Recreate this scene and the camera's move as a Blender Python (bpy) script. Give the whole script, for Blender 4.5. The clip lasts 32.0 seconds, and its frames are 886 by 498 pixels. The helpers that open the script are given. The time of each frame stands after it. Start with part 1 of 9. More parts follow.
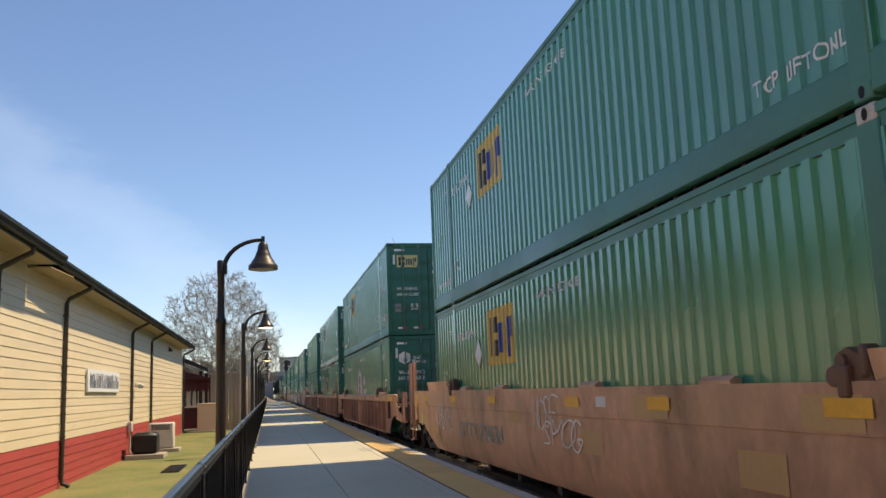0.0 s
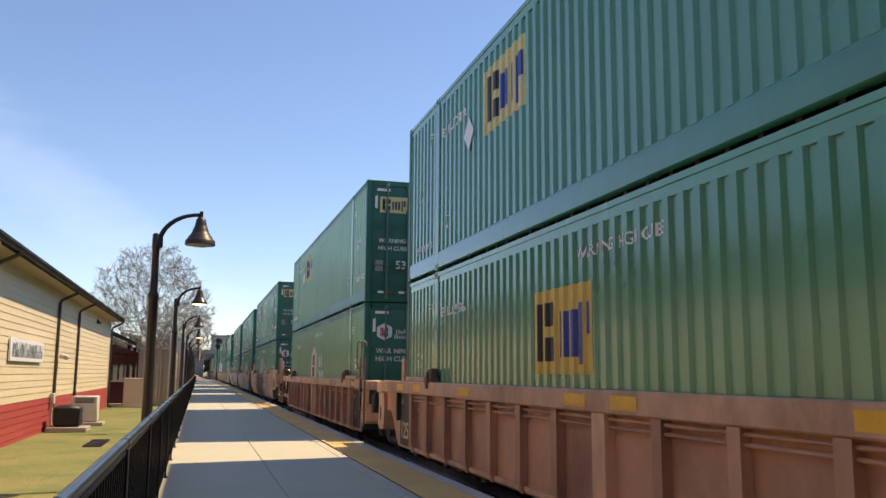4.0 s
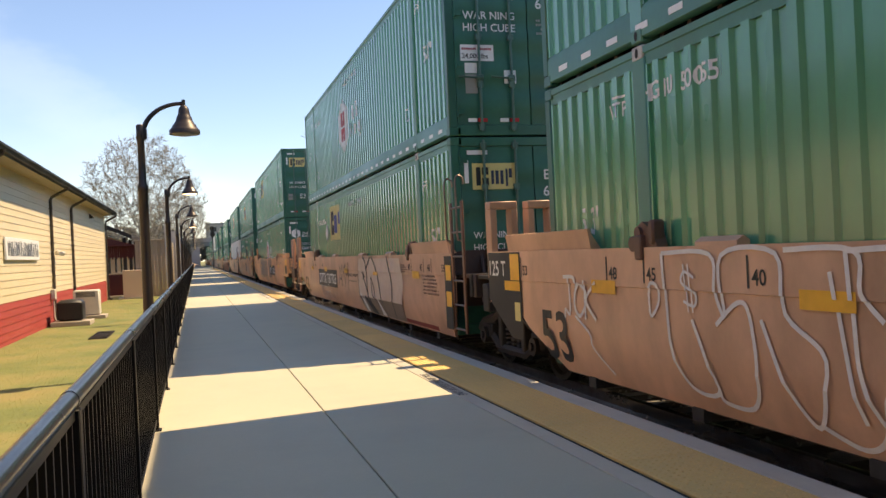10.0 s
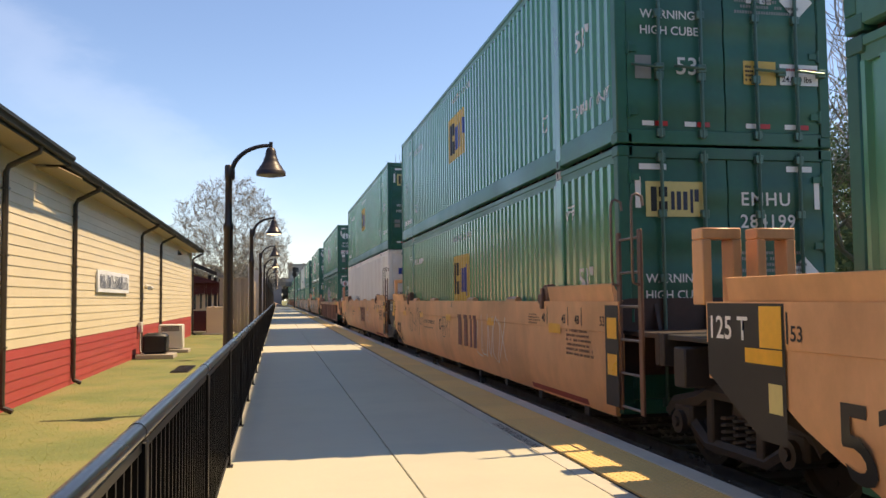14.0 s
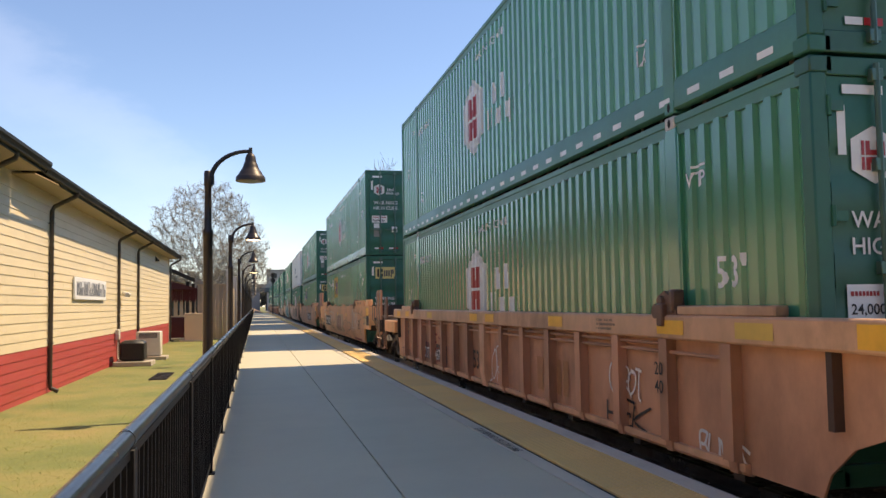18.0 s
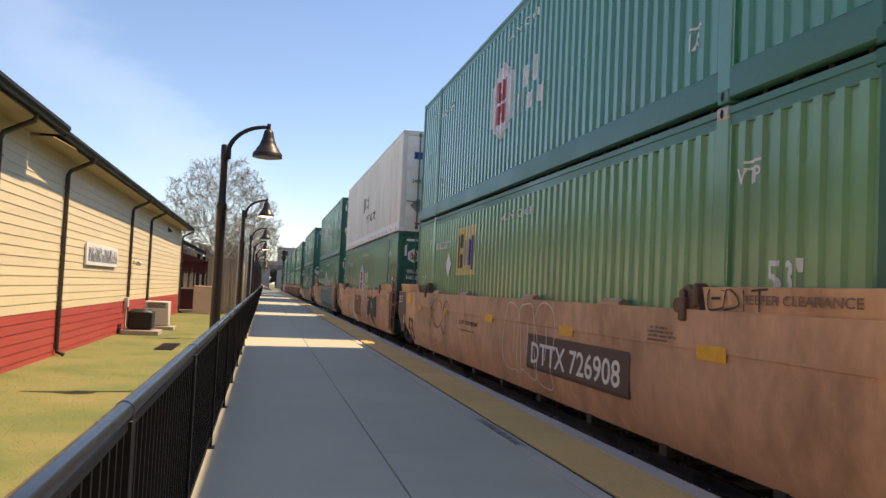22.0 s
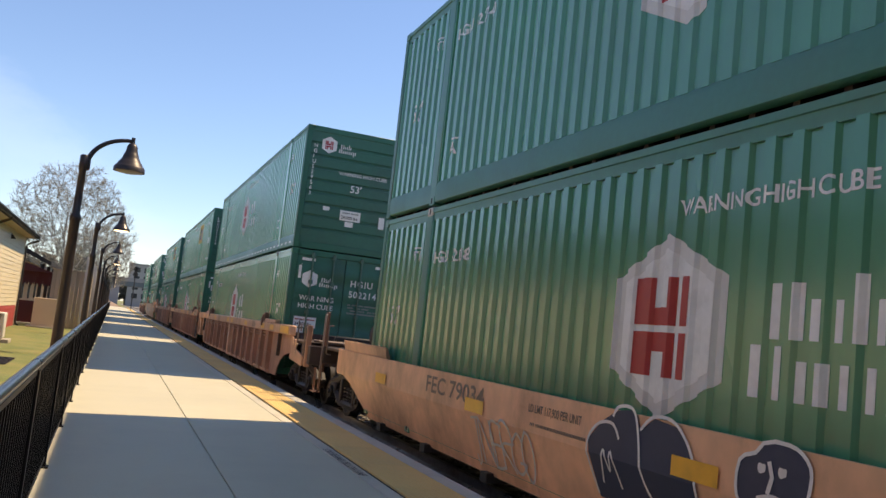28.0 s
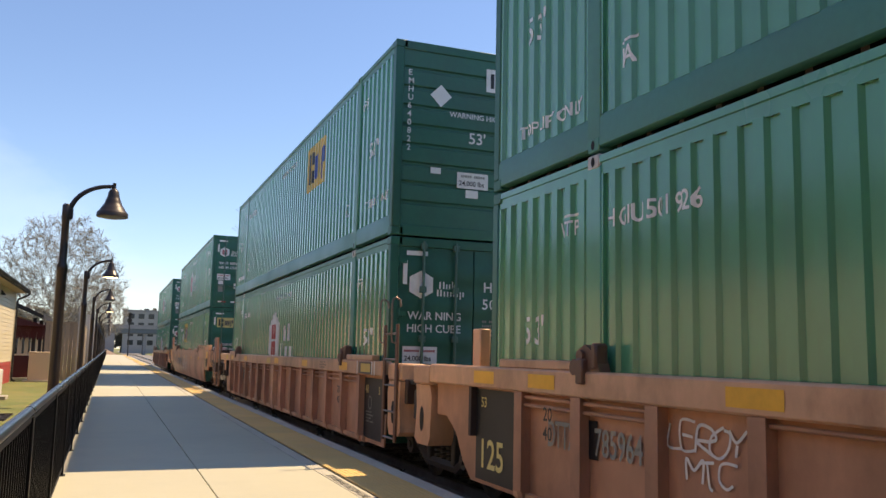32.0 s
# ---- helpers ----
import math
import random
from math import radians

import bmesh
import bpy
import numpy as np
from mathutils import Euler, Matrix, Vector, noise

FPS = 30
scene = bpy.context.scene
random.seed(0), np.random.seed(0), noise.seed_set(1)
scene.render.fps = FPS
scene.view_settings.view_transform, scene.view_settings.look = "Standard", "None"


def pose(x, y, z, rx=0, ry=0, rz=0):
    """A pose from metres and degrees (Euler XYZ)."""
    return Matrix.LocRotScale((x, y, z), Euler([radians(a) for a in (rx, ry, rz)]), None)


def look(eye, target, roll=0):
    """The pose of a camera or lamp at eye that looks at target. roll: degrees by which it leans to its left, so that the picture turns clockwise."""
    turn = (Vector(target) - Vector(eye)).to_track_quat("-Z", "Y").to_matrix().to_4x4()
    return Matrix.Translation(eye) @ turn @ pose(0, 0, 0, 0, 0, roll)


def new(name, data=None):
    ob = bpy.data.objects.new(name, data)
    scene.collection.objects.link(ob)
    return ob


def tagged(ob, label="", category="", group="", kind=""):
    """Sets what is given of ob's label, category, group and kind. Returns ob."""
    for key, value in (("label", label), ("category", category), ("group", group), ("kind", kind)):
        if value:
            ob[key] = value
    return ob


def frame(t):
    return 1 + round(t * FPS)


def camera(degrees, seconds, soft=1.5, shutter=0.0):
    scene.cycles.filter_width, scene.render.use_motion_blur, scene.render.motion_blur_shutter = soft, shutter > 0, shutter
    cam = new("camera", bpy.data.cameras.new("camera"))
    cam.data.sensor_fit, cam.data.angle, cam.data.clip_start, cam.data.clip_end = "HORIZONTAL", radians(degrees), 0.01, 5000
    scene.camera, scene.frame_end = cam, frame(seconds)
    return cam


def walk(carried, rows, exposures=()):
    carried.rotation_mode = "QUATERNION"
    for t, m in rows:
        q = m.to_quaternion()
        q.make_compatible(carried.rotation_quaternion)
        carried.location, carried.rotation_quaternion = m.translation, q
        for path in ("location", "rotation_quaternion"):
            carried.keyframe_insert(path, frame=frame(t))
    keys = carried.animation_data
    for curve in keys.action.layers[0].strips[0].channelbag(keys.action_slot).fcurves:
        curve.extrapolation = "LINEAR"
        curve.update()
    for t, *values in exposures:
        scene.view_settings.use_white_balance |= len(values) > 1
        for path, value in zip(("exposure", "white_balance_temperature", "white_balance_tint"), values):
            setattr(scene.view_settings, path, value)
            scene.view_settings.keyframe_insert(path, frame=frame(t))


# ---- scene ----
cam = camera(55.1, 32.0, soft=1.5)

# seconds, eye, yaw, pitch, roll (degrees)
PATH = [
    (0, 0.006, 0.041, 1.445, -11.80, 9.28, -2.23), (0.5, 0.062, 0.010, 1.436, -10.85, 9.62, -1.76), (1, 0.074, -0.048, 1.429, -10.88, 9.27, -1.66),
    (1.5, 0.042, -0.060, 1.422, -11.45, 9.06, -0.97), (2, -0.010, -0.072, 1.421, -12.57, 9.04, -0.70), (2.5, -0.014, -0.082, 1.418, -14.02, 9.12, -0.67),
    (3, -0.012, -0.024, 1.421, -15.21, 9.12, -0.46), (3.5, -0.008, 0.016, 1.443, -15.67, 9.06, 0.12), (5.5, 0.010, 0.024, 1.433, -16.14, 3.76, 1.21),
    (6, -0.027, 0.035, 1.448, -17.03, 2.51, 1.66), (6.5, -0.015, 0.004, 1.437, -17.48, 2.27, 2.25), (7, 0.017, 0.038, 1.446, -17.40, 2.41, 2.01),
    (7.5, 0.002, 0.040, 1.443, -17.08, 2.70, 0.91), (8, 0.007, 0.059, 1.445, -16.54, 2.79, -0.40), (8.5, -0.016, 0.037, 1.444, -16.17, 2.47, -1.63),
    (9, -0.016, 0.043, 1.456, -15.92, 1.60, -2.35), (9.5, 0.010, 0.037, 1.447, -15.95, 0.68, -2.68), (10, 0.001, 0.021, 1.451, -16.26, 0.02, -2.67),
    (10.5, 0.005, 0.066, 1.456, -16.56, 0.31, -2.47), (11, 0.041, 0.065, 1.455, -16.20, 1.17, -1.67), (11.5, 0.009, 0.078, 1.443, -15.93, 2.56, -1.32),
    (12, -0.018, 0.096, 1.443, -14.98, 3.33, -1.21), (12.5, 0.008, 0.049, 1.448, -13.86, 3.70, -0.74), (13, -0.001, 0.048, 1.442, -12.80, 3.60, -0.93),
    (13.5, 0.014, 0.098, 1.447, -11.75, 3.48, -0.70), (14, 0.031, 0.095, 1.440, -11.06, 3.33, -0.59), (14.5, 0.042, 0.101, 1.437, -10.69, 3.25, -0.46),
    (15, 0.018, 0.022, 1.435, -10.43, 3.19, -0.49), (15.5, -0.004, 0.023, 1.440, -9.96, 3.41, -0.10), (17.5, -0.002, 0.076, 1.444, -10.65, 3.77, -0.17),
    (18, -0.001, 0.070, 1.443, -12.49, 3.65, -0.91), (18.5, 0.028, 0.047, 1.429, -14.43, 3.69, -1.77), (19, 0.036, 0.029, 1.422, -15.34, 4.02, -2.12),
    (19.5, 0.020, 0.011, 1.430, -15.33, 4.32, -1.75), (20, 0.024, 0.058, 1.428, -14.74, 4.64, -0.65), (20.5, 0.002, 0.042, 1.437, -13.91, 4.48, 0.71),
    (21, -0.015, 0.043, 1.441, -13.22, 3.89, 1.65), (21.5, -0.017, 0.108, 1.443, -12.53, 3.24, 2.33), (22, 0.002, 0.137, 1.444, -11.72, 2.84, 2.71),
    (22.5, -0.002, 0.111, 1.442, -11.10, 2.70, 2.93), (23, -0.016, 0.050, 1.444, -10.86, 2.74, 3.33), (23.5, -0.005, 0.056, 1.441, -10.77, 2.85, 3.33),
    (24, -0.017, 0.087, 1.446, -10.89, 3.10, 3.16), (24.5, -0.000, 0.115, 1.463, -10.83, 3.69, 2.29), (25, 0.038, 0.144, 1.452, -11.96, 4.58, 1.21),
    (25.5, 0.094, 0.009, 1.427, -14.61, 4.95, 0.77), (27.5, -0.020, 0.029, 1.475, -21.55, 5.26, 5.29), (28, -0.037, -0.127, 1.455, -20.73, 5.75, 6.25),
    (28.5, -0.070, -0.240, 1.433, -19.99, 5.87, 5.74), (29, -0.057, -0.305, 1.421, -19.56, 6.01, 5.12), (29.5, -0.053, -0.327, 1.416, -19.90, 5.98, 4.01),
    (30, -0.043, -0.285, 1.417, -20.35, 6.00, 3.48), (30.5, -0.038, -0.225, 1.440, -20.70, 6.08, 2.92), (31, -0.011, -0.029, 1.471, -20.89, 6.43, 2.59),
    (31.5, -0.012, -0.188, 1.430, -21.01, 6.63, 1.42), (32, 0.012, -0.234, 1.416, -21.20, 7.10, 1.27),
]


def aim(x, y, z, yaw, pitch, roll):
    a, b = radians(yaw), radians(pitch)
    way = Vector((-math.sin(a) * math.cos(b), math.cos(a) * math.cos(b), math.sin(b)))
    eye = Vector((x, y, z))
    return look(eye, eye + way, roll)


walk(cam, [(r[0], aim(*r[1:])) for r in PATH], [(0.0, 0.70, 6550, 14), (2.0, 0.70, 6550, 14), (3.5, 0.82, 6600, 17), (6.0, 0.88, 6800, 17), (8.0, 0.90, 6850, 17), (9.0, 1.0, 7000, 17), (10.0, 1.10, 7200, 17), (11.0, 1.0, 7000, 17), (12.0, 0.87, 6850, 17), (15.0, 0.94, 6850, 17), (18.0, 0.94, 6800, 17), (20.0, 0.92, 6800, 17), (22.0, 0.92, 6900, 17), (24.0, 0.99, 7050, 17), (28.0, 0.90, 6600, 16), (32.0, 0.92, 6600, 16)])

# ---------------------------------------------------------------- light
SUN_WAY = Vector((0.673, 0.115, 1.0)).normalized()
world = bpy.data.worlds.new("sky_world")
scene.world = world
world.use_nodes = True
wn = world.node_tree.nodes
wl = world.node_tree.links
sky = wn.new("ShaderNodeTexSky")
sky.sky_type = "NISHITA"
sky.sun_disc = False
sky.sun_elevation = math.asin(SUN_WAY.z)
sky.sun_rotation = math.atan2(SUN_WAY.x, SUN_WAY.y)
sky.altitude = 200
sky.air_density = 1.0
sky.dust_density = 0.08
sky.ozone_density = 3.0
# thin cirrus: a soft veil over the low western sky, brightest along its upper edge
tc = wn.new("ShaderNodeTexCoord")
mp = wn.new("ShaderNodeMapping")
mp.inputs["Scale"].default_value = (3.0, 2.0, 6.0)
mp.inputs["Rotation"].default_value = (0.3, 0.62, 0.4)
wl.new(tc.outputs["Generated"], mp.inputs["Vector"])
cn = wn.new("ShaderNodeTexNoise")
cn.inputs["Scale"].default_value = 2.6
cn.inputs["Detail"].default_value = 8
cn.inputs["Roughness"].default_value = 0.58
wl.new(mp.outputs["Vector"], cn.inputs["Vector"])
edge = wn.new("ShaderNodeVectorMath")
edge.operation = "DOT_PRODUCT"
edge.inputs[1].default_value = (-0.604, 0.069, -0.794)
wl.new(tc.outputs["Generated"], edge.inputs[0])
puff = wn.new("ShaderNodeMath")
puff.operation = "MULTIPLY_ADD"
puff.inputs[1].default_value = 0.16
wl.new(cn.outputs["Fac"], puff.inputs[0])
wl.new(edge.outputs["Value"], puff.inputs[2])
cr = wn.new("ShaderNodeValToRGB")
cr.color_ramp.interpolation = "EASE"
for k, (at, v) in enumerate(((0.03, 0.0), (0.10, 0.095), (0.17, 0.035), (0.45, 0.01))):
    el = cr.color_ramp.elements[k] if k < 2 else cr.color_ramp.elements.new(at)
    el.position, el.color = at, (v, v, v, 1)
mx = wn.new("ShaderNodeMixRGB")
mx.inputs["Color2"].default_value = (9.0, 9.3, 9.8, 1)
bg = wn["Background"]
bg.inputs["Strength"].default_value = 0.097
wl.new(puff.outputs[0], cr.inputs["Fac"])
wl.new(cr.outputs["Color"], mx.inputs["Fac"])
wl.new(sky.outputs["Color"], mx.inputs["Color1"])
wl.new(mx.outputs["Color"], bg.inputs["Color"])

sun = new("sun", bpy.data.lights.new("sun", "SUN"))
sun.data.energy = 3.35
sun.data.angle = radians(0.55)
sun.data.color = (1.0, 0.80, 0.49)
sun.rotation_mode = "QUATERNION"
sun.rotation_quaternion = SUN_WAY.to_track_quat("Z", "Y")
sun.location = (40, 10, 60)


# ---------------------------------------------------------------- materials
def srgb(r, g, b):
    return tuple(((c / 255) / 12.92 if c / 255 < 0.04045 else ((c / 255 + 0.055) / 1.055) ** 2.4) for c in (r, g, b)) + (1.0,)


def scaled(c, k):
    return tuple(min(1.0, v * k) for v in c[:3]) + (1.0,)


def material(name, col, rough=0.6, metal=0.0, vary=0.18, big=0.6, fine=18.0, bump=0.0, bump_scale=60.0, dirt=None, dirt_amt=0.0, dirt_scale=1.2, rnd=0.0, stretch=(1, 1, 1), rough_vary=0.1, coat=0.0, dirt_lo=0.45, spec=0.5):
    m = bpy.data.materials.new(name)
    m.use_nodes = True
    nt = m.node_tree
    n, l = nt.nodes, nt.links
    b = n["Principled BSDF"]
    b.inputs["Metallic"].default_value = metal
    b.inputs["Roughness"].default_value = rough
    b.inputs["Coat Weight"].default_value = coat
    b.inputs["Coat Roughness"].default_value = 0.13
    b.inputs["Specular IOR Level"].default_value = spec
    co = n.new("ShaderNodeTexCoord")
    oi = n.new("ShaderNodeObjectInfo")
    mapping = n.new("ShaderNodeMapping")
    mapping.inputs["Scale"].default_value = stretch
    l.new(co.outputs["Object"], mapping.inputs["Vector"])
    off = n.new("ShaderNodeVectorMath")
    off.operation = "MULTIPLY_ADD"
    off.inputs[1].default_value = (37.0, 19.0, 53.0)
    cv = n.new("ShaderNodeCombineXYZ")
    for k in range(3):
        l.new(oi.outputs["Random"], cv.inputs[k])
    l.new(cv.outputs["Vector"], off.inputs[0])
    l.new(mapping.outputs["Vector"], off.inputs[2])
    n1 = n.new("ShaderNodeTexNoise")
    n1.inputs["Scale"].default_value = big
    n1.inputs["Detail"].default_value = 5
    n2 = n.new("ShaderNodeTexNoise")
    n2.inputs["Scale"].default_value = fine
    n2.inputs["Detail"].default_value = 4
    l.new(off.outputs["Vector"], n1.inputs["Vector"])
    l.new(off.outputs["Vector"], n2.inputs["Vector"])
    add = n.new("ShaderNodeMath")
    add.operation = "MULTIPLY_ADD"
    add.inputs[1].default_value = 0.45
    l.new(n2.outputs["Fac"], add.inputs[0])
    half = n.new("ShaderNodeMath")
    half.operation = "MULTIPLY"
    half.inputs[1].default_value = 0.75
    l.new(n1.outputs["Fac"], half.inputs[0])
    l.new(half.outputs[0], add.inputs[2])
    mapr = n.new("ShaderNodeMapRange")
    mapr.inputs["From Min"].default_value = 0.35
    mapr.inputs["From Max"].default_value = 0.85
    l.new(add.outputs[0], mapr.inputs["Value"])
    mix = n.new("ShaderNodeMixRGB")
    mix.inputs["Color1"].default_value = scaled(col, 1 - vary)
    mix.inputs["Color2"].default_value = scaled(col, 1 + vary)
    l.new(mapr.outputs["Result"], mix.inputs["Fac"])
    last = mix.outputs["Color"]
    if dirt:
        n3 = n.new("ShaderNodeTexNoise")
        n3.inputs["Scale"].default_value = dirt_scale
        n3.inputs["Detail"].default_value = 8
        n3.inputs["Roughness"].default_value = 0.65
        l.new(off.outputs["Vector"], n3.inputs["Vector"])
        r3 = n.new("ShaderNodeMapRange")
        r3.inputs["From Min"].default_value = dirt_lo
        r3.inputs["From Max"].default_value = dirt_lo + 0.3
        r3.inputs["To Max"].default_value = dirt_amt
        l.new(n3.outputs["Fac"], r3.inputs["Value"])
        md = n.new("ShaderNodeMixRGB")
        md.inputs["Color2"].default_value = dirt
        l.new(r3.outputs["Result"], md.inputs["Fac"])
        l.new(last, md.inputs["Color1"])
        last = md.outputs["Color"]
    if rnd:
        rr = n.new("ShaderNodeMapRange")
        rr.inputs["To Min"].default_value = 1 - rnd
        rr.inputs["To Max"].default_value = 1 + rnd
        l.new(oi.outputs["Random"], rr.inputs["Value"])
        hs = n.new("ShaderNodeHueSaturation")
        l.new(rr.outputs["Result"], hs.inputs["Value"])
        l.new(last, hs.inputs["Color"])
        last = hs.outputs["Color"]
    l.new(last, b.inputs["Base Color"])
    rv = n.new("ShaderNodeMapRange")
    rv.inputs["From Min"].default_value = 0.3
    rv.inputs["From Max"].default_value = 0.7
    rv.inputs["To Min"].default_value = max(0.02, rough - rough_vary)
    rv.inputs["To Max"].default_value = min(1.0, rough + rough_vary)
    l.new(n1.outputs["Fac"], rv.inputs["Value"])
    l.new(rv.outputs["Result"], b.inputs["Roughness"])
    if bump:
        nb = n.new("ShaderNodeTexNoise")
        nb.inputs["Scale"].default_value = bump_scale
        nb.inputs["Detail"].default_value = 5
        l.new(off.outputs["Vector"], nb.inputs["Vector"])
        bp = n.new("ShaderNodeBump")
        bp.inputs["Strength"].default_value = bump
        bp.inputs["Distance"].default_value = 0.02
        l.new(nb.outputs["Fac"], bp.inputs["Height"])
        l.new(bp.outputs["Normal"], b.inputs["Normal"])
    return m


def leafy(m, share=0.4):
    """Lets light come through thin leaves."""
    n, l = m.node_tree.nodes, m.node_tree.links
    b = n["Principled BSDF"]
    tr = n.new("ShaderNodeBsdfTranslucent")
    l.new(b.inputs["Base Color"].links[0].from_socket, tr.inputs["Color"])
    ms = n.new("ShaderNodeMixShader")
    ms.inputs["Fac"].default_value = share
    l.new(b.outputs["BSDF"], ms.inputs[1])
    l.new(tr.outputs["BSDF"], ms.inputs[2])
    l.new(ms.outputs["Shader"], n["Material Output"].inputs["Surface"])
    return m


RUST = srgb(86, 50, 30)
M = {}
M["green_a"] = material("green_paint_deep", (0.066, 0.300, 0.174, 1), 0.25, coat=0.78, vary=0.14, big=0.5, fine=9, bump=0.03, bump_scale=2.5, dirt=(0.09, 0.12, 0.09, 1), dirt_amt=0.30, rnd=0.10, stretch=(1, 0.5, 0.25), rough_vary=0.06)
M["green_b"] = material("green_paint_mid", (0.088, 0.336, 0.186, 1), 0.25, coat=0.78, vary=0.14, big=0.5, fine=9, bump=0.03, bump_scale=2.5, dirt=(0.10, 0.14, 0.10, 1), dirt_amt=0.35, rnd=0.10, stretch=(1, 0.5, 0.25), rough_vary=0.06)
M["green_c"] = material("green_paint_faded", (0.20, 0.45, 0.22, 1), 0.32, coat=0.5, vary=0.16, big=0.5, fine=9, bump=0.03, bump_scale=2.5, dirt=(0.14, 0.18, 0.12, 1), dirt_amt=0.4, rnd=0.10, stretch=(1, 0.5, 0.25), rough_vary=0.06)
# doors and closed ends: darker greens than the long sides
M["green_d"] = material("green_paint_darker_door", (0.026, 0.138, 0.090, 1), 0.42, vary=0.16, big=0.8, fine=12, dirt=(0.05, 0.07, 0.06, 1), dirt_amt=0.4, rnd=0.12)
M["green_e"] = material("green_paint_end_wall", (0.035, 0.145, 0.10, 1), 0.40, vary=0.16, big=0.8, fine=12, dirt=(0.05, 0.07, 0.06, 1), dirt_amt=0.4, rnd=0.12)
M["rail_teal"] = material("teal_rail_paint", (0.070, 0.235, 0.165, 1), 0.40, vary=0.12, dirt=(0.10, 0.13, 0.12, 1), dirt_amt=0.35, rnd=0.1)
M["cream_box"] = material("cream_white_box_paint", (0.90, 0.86, 0.77, 1), 0.45, vary=0.10, big=0.6, dirt=srgb(170, 130, 100), dirt_amt=0.4, dirt_scale=1.6, stretch=(1, 1, 0.25), rnd=0.05, dirt_lo=0.5)
M["brown_car"] = material("brown_car_paint", (0.73, 0.42, 0.25, 1), 0.50, vary=0.28, big=0.8, fine=9, bump=0.04, bump_scale=3, dirt=srgb(92, 62, 48), dirt_amt=0.75, dirt_scale=1.6, rnd=0.10, stretch=(1, 0.6, 0.4))
M["orange_car"] = material("orange_brown_car_paint", (0.84, 0.45, 0.215, 1), 0.46, vary=0.16, big=0.45, fine=6, bump=0.04, bump_scale=3, dirt=srgb(112, 78, 52), dirt_amt=0.55, dirt_scale=0.8, rnd=0.08, stretch=(1, 0.6, 0.4))
M["dull_orange_car"] = material("browned_orange_car_paint", (0.70, 0.42, 0.27, 1), 0.48, vary=0.18, big=0.45, fine=6, bump=0.04, bump_scale=3, dirt=srgb(100, 74, 58), dirt_amt=0.6, dirt_scale=0.8, rnd=0.08, stretch=(1, 0.6, 0.4))
# weathered brown; on webs and ribs its darker tone is painted recess shade
M["red_brown_car"] = material("weathered_shaded_brown_car_paint", (0.54, 0.28, 0.17, 1), 0.58, vary=0.22, big=0.5, fine=7, bump=0.05, bump_scale=4, dirt=srgb(70, 48, 40), dirt_amt=0.6, rnd=0.12, stretch=(1, 0.6, 0.4))
M["dark_steel"] = material("grimy_dark_steel", (0.028, 0.026, 0.025, 1), 0.62, vary=0.3, dirt=srgb(70, 56, 46), dirt_amt=0.6, rnd=0.15)
M["wheel_steel"] = material("worn_wheel_steel", (0.05, 0.045, 0.042, 1), 0.5, metal=0.4, vary=0.2, dirt=srgb(60, 48, 40), dirt_amt=0.6)
M["bar_steel"] = material("galvanised_grab_bar", (0.25, 0.20, 0.17, 1), 0.42, metal=0.6, vary=0.2, dirt=RUST, dirt_amt=0.5, dirt_scale=5)
M["rod_steel"] = material("galvanised_lock_rod", (0.10, 0.18, 0.15, 1), 0.4, metal=0.5, vary=0.2)
M["casting"] = material("white_casting_paint", (0.62, 0.58, 0.52, 1), 0.5, vary=0.15, dirt=RUST, dirt_amt=0.8, dirt_scale=9, dirt_lo=0.5)
M["reflector_yellow"] = material("yellow_reflector", (0.92, 0.50, 0.05, 1), 0.35, vary=0.08, dirt=srgb(150, 100, 50), dirt_amt=0.3, dirt_scale=3)
M["reflector_white"] = material("white_reflector", (0.85, 0.85, 0.83, 1), 0.35, vary=0.06)
M["reflector_red"] = material("red_reflector", (0.55, 0.03, 0.03, 1), 0.35, vary=0.06)
M["decal_white"] = material("white_decal", (0.84, 0.84, 0.82, 1), 0.45, vary=0.08, dirt=(0.35, 0.36, 0.32, 1), dirt_amt=0.3, dirt_scale=4)
M["mark_maroon"] = material("faded_maroon_decal", (0.19, 0.055, 0.05, 1), 0.5, vary=0.15)
M["badge_grey"] = material("pale_grey_decal", (0.68, 0.68, 0.65, 1), 0.45, vary=0.08)
M["decal_red"] = material("red_decal", (0.42, 0.035, 0.04, 1), 0.42, vary=0.08)
M["decal_yellow"] = material("yellow_decal", (0.72, 0.48, 0.10, 1), 0.42, vary=0.08, dirt=(0.4, 0.3, 0.1, 1), dirt_amt=0.3, dirt_scale=3)
M["decal_pale_yellow"] = material("pale_yellow_decal", (0.70, 0.60, 0.24, 1), 0.42, vary=0.08)
M["decal_blue"] = material("blue_decal", (0.018, 0.05, 0.30, 1), 0.42, vary=0.08)
M["decal_black"] = material("black_decal", (0.02, 0.02, 0.022, 1), 0.5, vary=0.1)
M["decal_navy"] = material("navy_decal", (0.035, 0.045, 0.085, 1), 0.5, vary=0.15)
M["decal_grey"] = material("grey_decal", (0.28, 0.29, 0.27, 1), 0.5, vary=0.1)
M["spray_white"] = material("white_spray_paint", (0.80, 0.77, 0.74, 1), 0.6, vary=0.15)
M["spray_silver"] = material("silver_spray_paint", (0.58, 0.56, 0.53, 1), 0.5, vary=0.15)
M["spray_teal"] = material("teal_spray_paint", (0.10, 0.22, 0.20, 1), 0.55, vary=0.15)
M["spray_purple"] = material("purple_spray_paint", (0.12, 0.055, 0.13, 1), 0.55, vary=0.2)
M["spray_orange"] = material("faded_orange_spray_paint", (0.42, 0.20, 0.09, 1), 0.55, vary=0.2)
M["spray_pink"] = material("pink_spray_paint", (0.62, 0.36, 0.34, 1), 0.6, vary=0.15)
